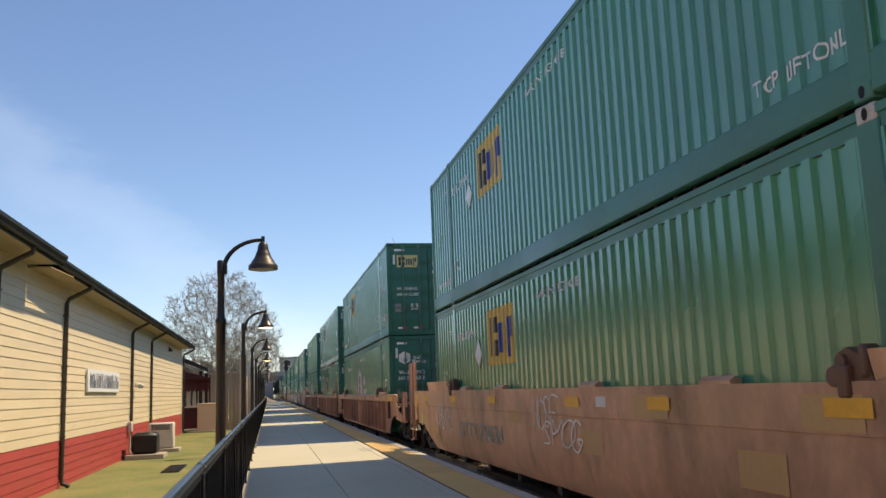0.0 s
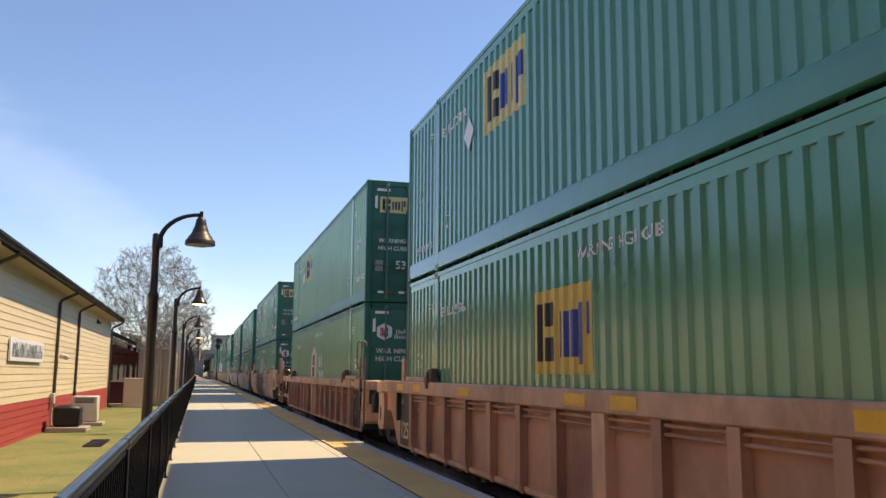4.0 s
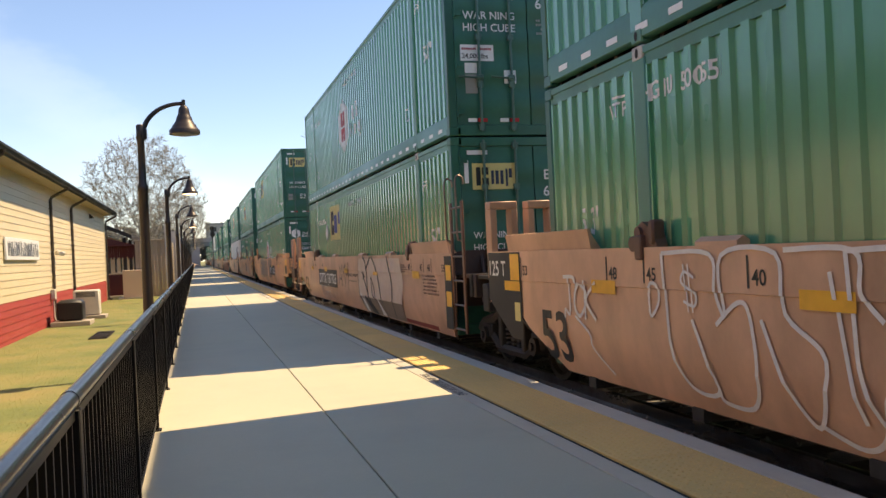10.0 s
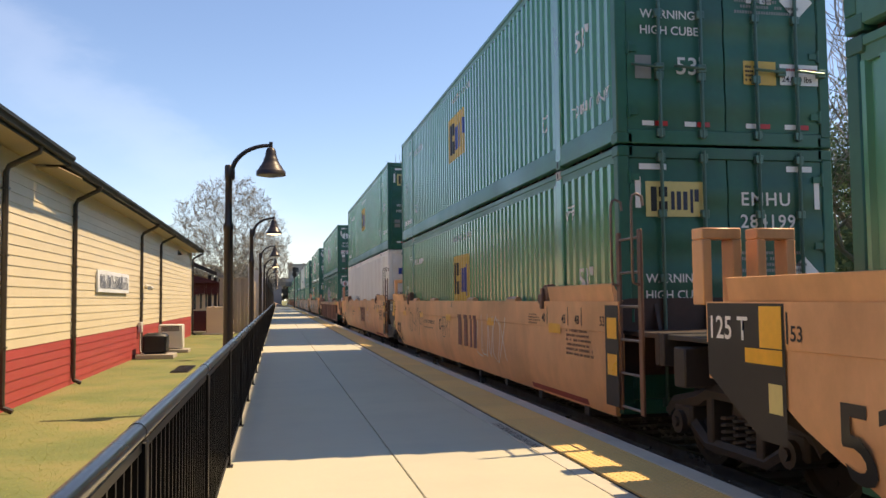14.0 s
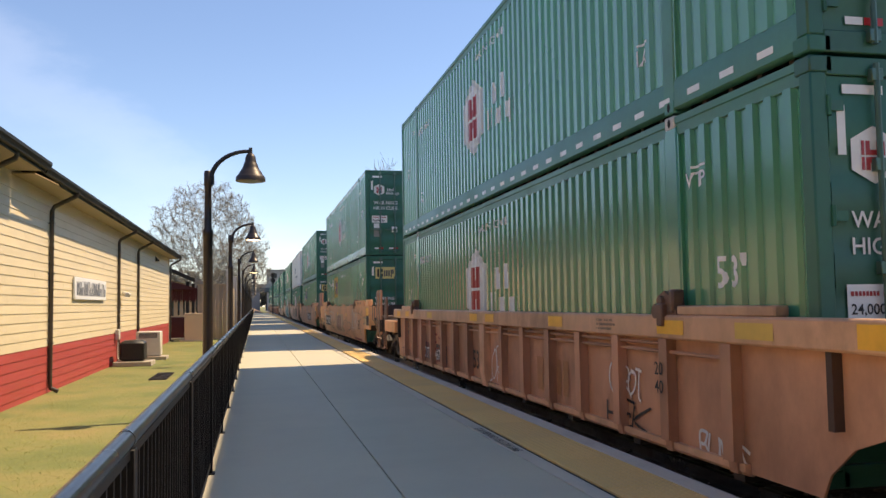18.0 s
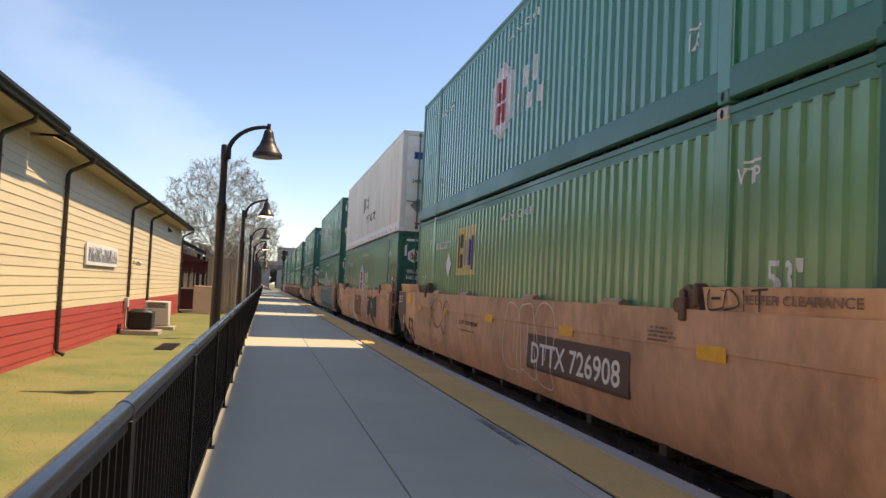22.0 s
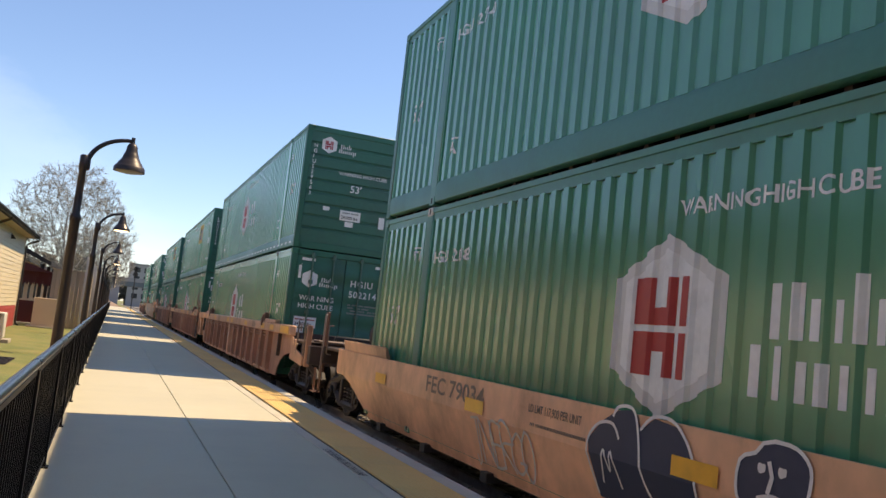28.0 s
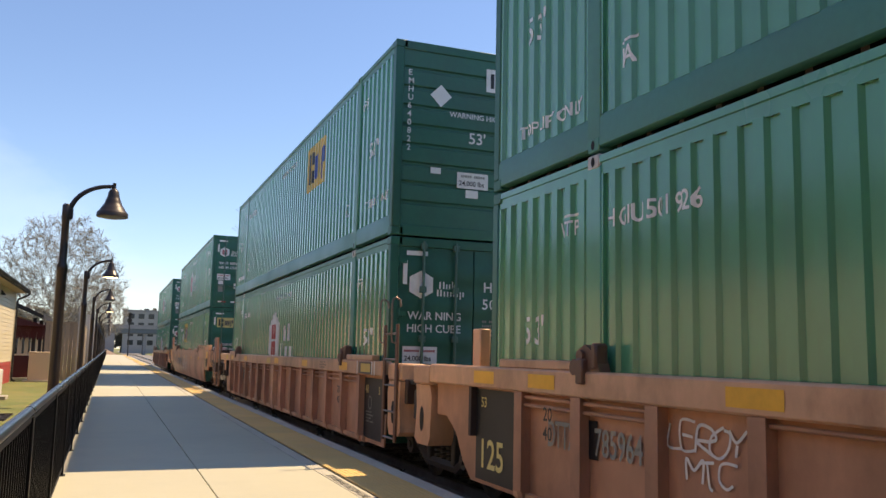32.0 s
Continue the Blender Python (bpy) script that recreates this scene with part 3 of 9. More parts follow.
def make_rail_base():
    g = Geo()
    g.prism([(-CW + 0.004, 0.045), (-CW + 0.004, BASE_H - 0.03), (-CW + 0.02, BASE_H + 0.008), (-CW + 0.10, BASE_H + 0.008), (-CW + 0.10, 0.032), (-CW + 0.02, 0.032)], 1, 0.12, CL - 0.12)
    return g


def make_castings():
    g = Geo()
    g.box(-0.09, 0.09, -0.09, 0.09, -0.06, 0.06, 0.012)
    return g


def make_hole():
    g = Geo()
    n = 12
    g.add([(0, 0.028 * math.cos(2 * math.pi * i / n), 0.042 * math.sin(2 * math.pi * i / n)) for i in range(n)], [tuple(range(n))])
    return g


def make_roof():
    g = Geo()
    ys = [0.1 + k * (CL - 0.2) / 60 for k in range(61)]
    v, f = [], []
    for k, y in enumerate(ys):
        z = CH - 0.02 - (0.015 if k % 2 else 0.0)
        v += [(-CW + 0.05, y, z), (CW - 0.05, y, z)]
    f = [(2 * k, 2 * k + 1, 2 * k + 3, 2 * k + 2) for k in range(60)]
    return g.add(v, f)


def make_front():
    """Closed end wall with wide level ribs, facing -y."""
    g = Geo()
    zs, prof = [], []
    z = 0.45
    while z < CH - 0.2:
        zs += [z, z + 0.02, z + 0.055, z + 0.075]
        prof += [0.0, 0.03, 0.03, 0.0]
        z += 0.285
    zs = [0.14] + zs + [CH - 0.12]
    prof = [0.0] + prof + [0.0]
    v = []
    for zz, d in zip(zs, prof):
        v += [(-CW + 0.13, 0.02 + d, zz), (CW - 0.13, 0.02 + d, zz)]
    return g.add(v, [(2 * k, 2 * k + 1, 2 * k + 3, 2 * k + 2) for k in range(len(zs) - 1)])


def make_door():
    """One door leaf, 1.15 wide from its hinge at x = 0: a folded sheet with shallow level ribs."""
    g = Geo()
    pts = [(0.06, 0.16), (0.02, 0.16)]
    for k in range(5):
        z = 0.34 + k * 0.48
        pts += [(0.02, z), (0.010, z + 0.03), (0.010, z + 0.24), (0.02, z + 0.27)]
    pts += [(0.02, CH - 0.14), (0.06, CH - 0.14)]
    return g.prism(pts, 0, 0.0, 1.15)


def make_rod():
    g = Geo()
    g.cyl((0, -0.03, 0.06), (0, -0.03, CH - 0.05), 0.021, 8)
    for z in (0.12, 0.75, 1.45, 2.15, CH - 0.13):
        g.box(-0.045, 0.045, -0.045, 0.015, z - 0.045, z + 0.045, 0.006)
    return g


def make_rod_handle():
    g = Geo()
    g.tube([(0, -0.05, 0), (0.06, -0.06, -0.005), (0.30, -0.055, -0.02), (0.36, -0.05, -0.02)], 0.016, 6)
    g.box(0.28, 0.38, -0.05, 0.01, -0.06, 0.03, 0.006)
    return g


def make_hinge():
    g = Geo()
    g.cyl((0, 0, -0.07), (0, 0, 0.07), 0.02, 6)
    g.box(-0.015, 0.11, -0.006, 0.02, -0.035, 0.035)
    return g


def make_frame_end():
    g = Geo()
    g.box(-CW + 0.125, CW - 0.125, 0.0, 0.12, 0.0, 0.155, 0.008)
    return g


def make_header():
    g = Geo()
    g.box(-CW + 0.125, CW - 0.125, 0.0, 0.12, CH - 0.135, CH - 0.005, 0.008)
    return g


def make_corner():
    g = Geo()
    g.box(-0.065, 0.065, -0.065, 0.065, 0.115, CH - 0.115, 0.012)
    return g


def make_side_post():
    g = Geo()
    g.box(-CW + 0.002, -CW + 0.06, -0.105, 0.105, 0.10, CH - 0.10, 0.012)
    return g


def make_dash():
    return Geo().box(-CW + 0.0005, -CW + 0.006, -0.10, 0.10, 0.10, 0.155)


def make_under():
    g = Geo()
    g.box(-CW + 0.10, CW - 0.10, 0.13, CL - 0.13, 0.09, 0.14)
    for k in range(40):
        g.box(-CW + 0.1, CW - 0.1, 0.3 + k * 0.4, 0.36 + k * 0.4, 0.0, 0.09)
    return g


MIRROR_X = Matrix.Rotation(math.pi, 4, "Z")


def shipping_container(scheme, paint, door, number, m, level, seed, dashes=False, white_cast=False, closed=False, spot=None):
    rng = random.Random(seed)
    cream = scheme == "cream"
    side_mat = "cream_box" if cream else paint
    rail_mat = "cream_box" if cream else ("rail_teal" if rng.random() < 0.75 else paint)
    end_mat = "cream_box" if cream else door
    colour = "weathered cream-white" if cream else "dark green"
    badge = {"hex": "white hexagon badge", "emblem": "yellow badge", "cream": "faded lettering"}[scheme]
    where = "stacked on another" if level else "sunk in rail car"
    ob = thing("shipping_container", m, f"{colour} corrugated container with {badge}, {where}", "shipping container", "containers of the train")
    part("side_panel", cached("side_panel", make_side), side_mat, ob)
    flip = Matrix.Translation((0, CL, 0)) @ MIRROR_X
    part("side_panel", cached("side_panel", make_side), side_mat, ob, m=flip)
    for mm in (Matrix.Identity(4), flip):
        part("top_rail", cached("top_rail", make_rail_top), rail_mat, ob, m=mm)
        part("bottom_rail", cached("bottom_rail", make_rail_base), rail_mat, ob, m=mm)
        for y in POST_Y:
            part("side_post", cached("side_post", make_side_post), rail_mat if rng.random() < 0.6 else side_mat, ob, m=mm @ Matrix.Translation((0, y, 0)))
    part("roof", cached("roof", make_roof), side_mat, ob)
    part("floor", cached("container_floor", make_under), "dark_steel", ob)
    for sx in (-1, 1):
        for y in (0.065, CL - 0.065):
            part("corner_post", cached("corner_post", make_corner), end_mat, ob, m=Matrix.Translation((sx * (CW - 0.065), y, 0)))
        for y in (0.09, CL - 0.09):
            for z in (0.06, CH - 0.06):
                part("corner_casting", cached("corner_casting", make_castings), end_mat, ob, m=Matrix.Translation((sx * (CW - 0.09), y, z)))
    for y in POST_Y:
        for z in (0.06, CH - 0.06):
            w = white_cast and z > 1
            c = part("corner_casting", cached("corner_casting", make_castings), "casting" if w else rail_mat, ob, "white-painted casting" if w else "", m=Matrix.Translation((-CW + 0.086, y, z)))
            part("casting_hole", cached("casting_hole", make_hole), "gap_black", c, m=Matrix.Translation((-0.0925, 0, 0)))
    # far end
    part("front_wall", cached("front_wall", make_front), end_mat, ob, m=flip)
    part("header", cached("header", make_header), end_mat, ob, m=flip)
    part("sill", cached("sill", make_frame_end), end_mat, ob, m=flip)
    part("header", cached("header", make_header), end_mat, ob)
    part("sill", cached("sill", make_frame_end), end_mat, ob)
    white = "decal_white"
    if closed:
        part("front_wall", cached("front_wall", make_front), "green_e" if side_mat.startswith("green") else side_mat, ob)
        if scheme == "hex":
            put_end("badge", blocks([[(p[0] * 0.28, p[1] * 0.30) for p in HEX]], "small_badge"), -0.92, 2.28, white, ob, 0.012, "white hexagon badge")
            put_end("badge_mark", blocks([tuple(c * 0.28 for c in r) for r in HEX_RED], "small_badge_mark"), -0.92, 2.29, "decal_red", ob, 0.008, "red bars")
            put_end("badge_lettering", blocks([tuple(c * 0.29 for c in r) for group in WORDS for r in group], "small_words"), -0.50, 2.33, white, ob, 0.012, "white bars of a company mark")
        else:
            put_end("badge", blocks([(0, 0, 0.62, 0.36)], "end_badge_white"), 0.15, 2.28, white, ob, 0.012, "white badge")
            put_end("badge_mark", blocks([tuple(c * 0.36 for c in r) for r in EMBLEM_DARK], "end_badge_mark"), 0.17, 2.29, "decal_black", ob, 0.008)
            put_end("diamond", blocks([[(0.17, 0), (0.34, 0.17), (0.17, 0.34), (0, 0.17)]], "diamond_a"), -0.75, 1.95, "reflector_white", ob, 0.012, "silver diamond placard holder")
        put_end("lettering", lettering("WARNING HIGH CUBE", 0.115), -0.44, 1.82, white, ob, 0.012)
        put_end("lettering", lettering("53'", 0.24), -0.12, 1.44, white, ob, 0.012)
        for x in (-1.10, 1.02):
            col = lettering("\n".join(number[:4] + number[5:]), 0.125)
            put_end("lettering", col, x, 1.25, white, ob, 0.012)
        pl = put_end("placard", blocks([(0, 0, 0.50, 0.24)], "placard"), -0.30, 0.76, "reflector_white", ob, 0.010, "white load placard")
        put_end("lettering", lettering("24,000 lbs", 0.10), -0.27, 0.79, "decal_black", ob, 0.006)
        put_end("plate", blocks([(0, 0, 0.20, 0.12)], "plate_e"), -0.16, 0.62, "reflector_white", ob, 0.010)
        put_end("plate", blocks([(0, 0, 0.16, 0.09)], "plate_f"), -0.72, 0.94, "reflector_white", ob, 0.010)
        put_end("data_panel", bars_block(0.45, 0.07, 1, "placard_line", 4), -0.27, 0.91, "decal_grey", ob, 0.006)
        put_end("plate", blocks([(0, 0, 0.14, 0.28)], "plate_a"), 0.66, 0.68, "reflector_white", ob, 0.010)
    else:
        for k, sx in enumerate((-1, 1)):
            mm = Matrix.Translation((-CW + 0.135, 0, 0)) if sx < 0 else Matrix.Translation((0.008, 0, 0))
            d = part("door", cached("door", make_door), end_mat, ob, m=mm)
            for x in (0.36, 0.86):
                part("locking_rod", cached("locking_rod", make_rod), "rod_steel", d, m=Matrix.Translation((x, 0, 0)))
                part("handle", cached("rod_handle", make_rod_handle), "rod_steel", d, m=Matrix.Translation((x - (0.33 if sx < 0 else 0.02), 0, 0.86)))
            for z in (0.35, 1.05, 1.80, 2.55):
                part("hinge", cached("hinge", make_hinge), end_mat, d, m=Matrix.Translation((0.0 if sx < 0 else 1.15, 0.0, z)) @ (Matrix.Identity(4) if sx < 0 else Matrix.Rotation(math.pi, 4, "Y")))
        y = 0.006
        if scheme == "hex":
            put_end("badge", blocks([[(p[0] * 0.28, p[1] * 0.30) for p in HEX]], "small_badge"), -1.0, 2.02, white, ob, y, "white hexagon badge")
            if rng.random() < 0.6 and number != "HGIU 502214":
                put_end("badge_mark", blocks([tuple(c * 0.28 for c in r) for r in HEX_RED], "small_badge_mark"), -1.0, 2.03, "decal_red", ob, y - 0.004, "red bars")
            put_end("badge_lettering", blocks([tuple(c * 0.30 for c in r) for group in WORDS for r in group], "tiny_words"), -0.58, 2.06, white, ob, y, "white bars of a company mark")
            put_end("lettering", lettering("WAR NING", 0.16), -1.02, 1.72, white, ob, y)
            put_end("lettering", lettering("HIGH CUBE", 0.16), -1.02, 1.54, white, ob, y)
            put_end("lettering", lettering("53'", 0.26), 0.72, 1.12 if level else 0.72, white, ob, y)
        elif scheme == "emblem":
            big = number == "EMHU 653986"
            s = 0.62 if big else 0.42
            z = 1.95 if big else 2.12
            put_end("badge", blocks([(0, 0, 1.65 * s, 0.92 * s)], f"door_badge_{s}"), -0.98, z, "decal_pale_yellow", ob, y, "yellow badge")
            put_end("badge_mark", blocks([tuple(c * s for c in r) for r in EMBLEM_DARK], f"door_mark_{s}"), -0.98, z, "decal_black", ob, y - 0.004)
            put_end("badge_mark", blocks([tuple(c * s for c in r) if not isinstance(r[0], tuple) else [(p[0] * s, p[1] * s) for p in r] for r in EMBLEM_BLUE], f"door_mark_b_{s}"), -0.98, z, "decal_navy", ob, y - 0.004)
            if not big:
                put_end("lettering", lettering("WARNING", 0.135), -1.0, 1.40, white, ob, y)
                put_end("lettering", lettering("HIGH CUBE", 0.135), -1.0, 1.22, white, ob, y)
                put_end("lettering", lettering("53'", 0.27), -0.58, 0.78, white, ob, y)
            else:
                put_end("lettering", lettering("WAR NING", 0.16), -0.86, 1.44, white, ob, y)
                put_end("lettering", lettering("HIGH CUBE", 0.16), -0.88, 1.24, white, ob, y)
            put_end("diamond", blocks([[(0.21, 0), (0.42, 0.22), (0.21, 0.44), (0, 0.22)]], "diamond_b"), 0.70, 1.46 if level else 1.25, "reflector_white", ob, y, "silver diamond placard holder")
        else:
            put_end("badge_lettering", blocks([(0, 0, 0.30, 0.20), (0.36, 0, 0.68, 0.26), (0.74, 0, 0.82, 0.26), (0.88, 0, 1.0, 0.26), (1.06, 0, 1.30, 0.26)], "cream_end_words"), -0.95, 2.08, "decal_blue", ob, y, "blue bars of a company mark")
            put_end("badge_lettering", bars_block(1.1, 0.09, 1, "cream_small_words", 9), -0.35, 1.88, "decal_grey", ob, y)
            put_end("diamond", blocks([[(0.22, 0), (0.44, 0.22), (0.22, 0.44), (0, 0.22)]], "diamond_c"), -1.0, 0.52, "decal_grey", ob, y, "grey diamond placard holder")
            put_end("lettering", lettering("24,000 lbs", 0.13), -0.98, 1.38, "decal_black", ob, y)
        if scheme != "cream":
            put_end("lettering", lettering(number[:4], 0.21, 1.15), 0.16, 2.25 if scheme == "emblem" and not level else 2.15, white, ob, y)
            put_end("lettering", lettering(number[5:], 0.21, 1.1), 0.14, 2.0 if scheme == "emblem" and not level else 1.90, white, ob, y)
            put_end("data_panel", bars_block(0.85, 0.26, 4, "data_panel", 5), 0.14, 1.50, "decal_grey", ob, y, "small pale data lines")
            if scheme == "emblem" and level:
                put_end("plate", blocks([(0, 0, 0.19, 0.26)], "plate_c"), -1.07, 0.72, "decal_grey", ob, y)
                put_end("data_panel", bars_block(0.40, 0.15, 1, "owner_bars", 15), 0.20, 1.60, white, ob, y)
                put_end("sticker", blocks([(0, 0, 0.41, 0.27)], "sticker_a"), 0.23, 0.70, "decal_yellow", ob, y, "yellow caution sticker")
                put_end("data_panel", bars_block(0.16, 0.20, 4, "caution_lines", 16), 0.25, 0.73, "decal_black", ob, y - 0.004)
                put_end("placard", blocks([(0, 0, 0.48, 0.24)], "placard_b"), 0.68, 0.71, "reflector_white", ob, y, "white load placard")
                put_end("lettering", lettering("24,000 lbs", 0.092), 0.705, 0.735, "decal_black", ob, y - 0.004)
                put_end("data_panel", bars_block(0.43, 0.06, 1, "placard_line_b", 18), 0.705, 0.86, "decal_red", ob, y - 0.004)
            elif level or rng.random() < 0.3:
                put_end("placard", blocks([(0, 0, 0.52, 0.24)], "placard_c"), -1.08, 1.10, "reflector_white", ob, y, "white load placard")
                put_end("lettering", lettering("24,000 lbs", 0.10), -1.055, 1.125, "decal_black", ob, y - 0.004)
                put_end("data_panel", bars_block(0.46, 0.06, 1, "placard_line_c", 19), -1.055, 1.25, "decal_red", ob, y - 0.004)
                put_end("plate", blocks([(0, 0, 0.19, 0.20)], "plate_b"), -0.41, 0.77, "reflector_white", ob, y)
                put_end("plate", blocks([(0, 0, 0.19, 0.15)], "plate_d"), -1.02, 0.92, "reflector_white", ob, y)
                put_end("plate", blocks([(0, 0, 0.19, 0.28)], "plate_c2"), -1.02, 0.62, "decal_grey", ob, y)
                put_end("sticker", blocks([(0, 0, 0.40, 0.27)], "sticker_a"), 0.76, 0.70, "decal_yellow" if rng.random() < 0.6 else "reflector_white", ob, y, "caution sticker")
                put_end("sticker", blocks([(0, 0, 0.40, 0.22)], "sticker_b"), 0.28, 0.75, "reflector_white", ob, y, "notice sticker")
                put_end("data_panel", bars_block(0.34, 0.15, 2, "sticker_lines", 6), 0.31, 0.79, "decal_black", ob, y - 0.004)
            for x in (-1.05, 0.72):
                put_end("reflector", blocks([(0, 0, 0.32, 0.065)], "reflector_level"), x, CH - 0.26, "reflector_white", ob, y)
            for x in (-1.10, 1.06):
                put_end("reflector", blocks([(0, 0, 0.065, 0.34)], "reflector_upright"), x, CH - 0.68, "reflector_white", ob, y)
        if level:
            for x in (-1.0, -0.5, 0.24, 0.72):
                put_end("reflector", blocks([(0, 0, 0.14, 0.055)], "reflector_half"), x, 0.20, "reflector_white", ob, y)
                put_end("reflector", blocks([(0.15, 0, 0.30, 0.055)], "reflector_half_red"), x, 0.20, "reflector_red", ob, y)
    # long side towards the platform
    if scheme == "hex":
        put_side("badge", blocks([HEX], "badge"), 9.64, 0.84, "badge_grey", ob, "hexagon badge with a grey edge")
        part("badge_face", conform(blocks([[(0.64 + 0.84 * (p[0] - 0.64), 0.67 + 0.84 * (p[1] - 0.67)) for p in HEX]], "badge_face"), 9.64, 0.84, 0.007), white, ob, "white hexagon face")
        part("badge_mark", conform(blocks(HEX_RED, "badge_mark"), 9.66, 0.84, 0.010), "decal_red", ob, "red bars")
        for n, r in enumerate(WORDS):
            put_side("badge_bar", blocks(r, f"word_bar_{n}"), 8.08, 1.08, white, ob)
    elif scheme == "emblem":
        by, bz, pale, diamond = spot or ((11.8 if level else 11.58), 1.60, rng.random() < 0.4, rng.random() < 0.6)
        put_side("badge", blocks([(0, 0, 1.54, 0.92)], "emblem"), by, bz, "decal_pale_yellow" if pale else "decal_yellow", ob, "yellow badge")
        part("badge_mark", conform(blocks(EMBLEM_DARK, "emblem_dark"), by, bz, 0.008), "decal_black", ob)
        part("badge_mark", conform(blocks(EMBLEM_BLUE, "emblem_blue"), by, bz, 0.008), "decal_blue", ob)
        if diamond:
            part("diamond", cached("side_diamond", lambda: Geo().prism([(-0.23, 0), (0, -0.25), (0.23, 0), (0, 0.25)], 0, -CW - 0.004, -CW + 0.008)), "reflector_white", ob, "silver diamond placard holder", Matrix.Translation((0, by + 0.64, bz + (0.60 if number == "EMHU 648441" else 0.22))))
    else:
        put_side("badge_lettering", blocks([(0, 0, 0.5, 0.55), (0.6, 0.1, 0.85, 0.5), (0.95, 0.05, 1.05, 0.55), (1.15, 0.1, 1.5, 0.2), (1.15, 0.35, 1.5, 0.45), (1.6, 0.05, 1.7, 0.5)], "cream_words_a"), 9.6 if level else 11.6, 1.25 if level else 0.85, "decal_grey", ob, "faded bars of a company mark")
        if level:
            put_side("lettering", lettering("INTERMODAL", 0.41, 1.08, 0.15), 8.45, 0.76, "decal_black", ob, "dark slanted lettering")
        else:
            for n in range(6):
                put_side("badge_bar", blocks([(0.28 * n, 0, 0.28 * n + 0.2, 0.22)], f"cream_bar_{n}"), 11.2, 0.55, "decal_navy", ob, "dark bar of a company mark")
        for k in range(17):
            part("reflector", cached("rail_dash", make_dash), "reflector_red", ob, m=Matrix.Translation((0, 15.6 - k * 0.93, 0)))
            part("reflector", cached("rail_dash", make_dash), "reflector_white", ob, m=Matrix.Translation((0, 15.4 - k * 0.93, 0)))
    up = {"HGIU 500551": 0.26, "HGIU 501926": 0.11}.get(number, 0.0)
    low_words = number == "HGIU 528182"
    if not cream:
        put_side("lettering", lettering("WARNING HIGH CUBE", 0.165), 8.92 if low_words else 8.82, 2.30 if low_words else 2.42, white, ob)
        put_side("lettering", lettering(number, 0.205), 13.88 + up, 2.15 + up, white, ob)
        for y in (14.78, 1.74):
            put_side("lettering", lettering("VTP", 0.185), y, 2.21 + 0.6 * up, white, ob)
            put_side("overline", blocks([(0.09, 0, 0.33, 0.022)], "overline_a"), y, 2.375 + 0.6 * up, white, ob)
        for y, z in ((15.44, 1.34), (1.31, 1.90) if number == "EMHU 648441" else (1.30, 1.34)):
            put_side("lettering", lettering("53'", 0.36), y, z, white, ob)
        if level:
            low = seed == 300
            for y in (13.79,) if low else (13.79, 2.62):
                put_side("lettering", lettering("IA", 0.225), y, 0.61, white, ob)
                put_side("overline", blocks([(0.0, 0, 0.22, 0.024)], "overline_b"), y, 0.80, white, ob)
            if scheme == "emblem":
                for y in (3.15 if low else 1.42, 15.55):
                    put_side("lettering", lettering("TOP LIFT ONLY", 0.17), y, 0.56 if y < 2 else 0.42, white, ob)
    if dashes:
        n = 30
        for k in range(n):
            part("reflector", cached("rail_dash", make_dash), "reflector_white", ob, m=Matrix.Translation((0, 0.5 + k * (CL - 1.0) / (n - 1), 0)))
    return ob


# ---------------------------------------------------------------- well cars
RAIL = -0.15
SX = -1.455      # outer face of the car side
UP = Matrix.Translation((0, 0, -RAIL))


def cpart(name, mesh, mat, parent, label="", m=None):
    return part(name, mesh, mat, parent, label, UP @ (m if m is not None else Matrix.Identity(4)))


def sub(name, mesh, mat, parent, label="", m=None):
    return part(name, mesh, mat, parent, label, m)


def bubble(seed, w, h, n, outline):
    """Rounded block letters: a filled shape for each, or its outline alone."""
    key = ("bubble", seed, w, h, n, outline)
    if key in CACHE:
        return CACHE[key]
    rng = random.Random(seed)
    g = Geo()
    for k in range(n):
        cx, cy = w * (k + 0.5) / n, h * 0.5
        rx, ry = 0.58 * w / n, 0.5 * h
        ph = [rng.uniform(0, 6.28) for _ in range(3)]
        ring = []
        for i in range(28):
            t = 2 * math.pi * i / 28
            e = 1 + 0.10 * math.sin(2 * t + ph[0]) + 0.09 * math.sin(3 * t + ph[1]) + 0.05 * math.sin(5 * t + ph[2])
            c, s = math.cos(t), math.sin(t)
            ring.append((cx + rx * e * math.copysign(abs(c) ** 0.7, c), cy + ry * min(e, 1.05) * math.copysign(abs(s) ** 0.7, s)))
        if outline:
            g.ribbon(ring + ring[:1], outline)
            x = cx + rng.uniform(-0.2, 0.2) * rx
            g.ribbon([(x, cy - 0.35 * ry), (x + 0.03, cy + 0.1 * ry), (x, cy + 0.5 * ry)], outline * 1.3)
        else:
            g.add([(p[0], p[1], 0.0002 * k) for p in ring], [tuple(range(28))])
    me = g.mesh("bubble", smooth=0, fix=False)
    CACHE[key] = me
    return me


def ragged(seed, w, h):
    key = ("ragged", seed, w, h)
    if key in CACHE:
        return CACHE[key]
    rng = random.Random(seed)
    n = 40
    ring = []
    for i in range(n):
        t = 2 * math.pi * i / n
        c, s = math.cos(t), math.sin(t)
        e = rng.uniform(0.86, 1.0)
        ring.append((0.5 * w + 0.5 * w * e * math.copysign(abs(c) ** 0.5, c), 0.5 * h + 0.5 * h * e * math.copysign(abs(s) ** 0.5, s)))
    me = Geo().add([(p[0], p[1], 0) for p in ring], [tuple(range(n))]).mesh("patch", smooth=0, fix=False)
    CACHE[key] = me
    return me


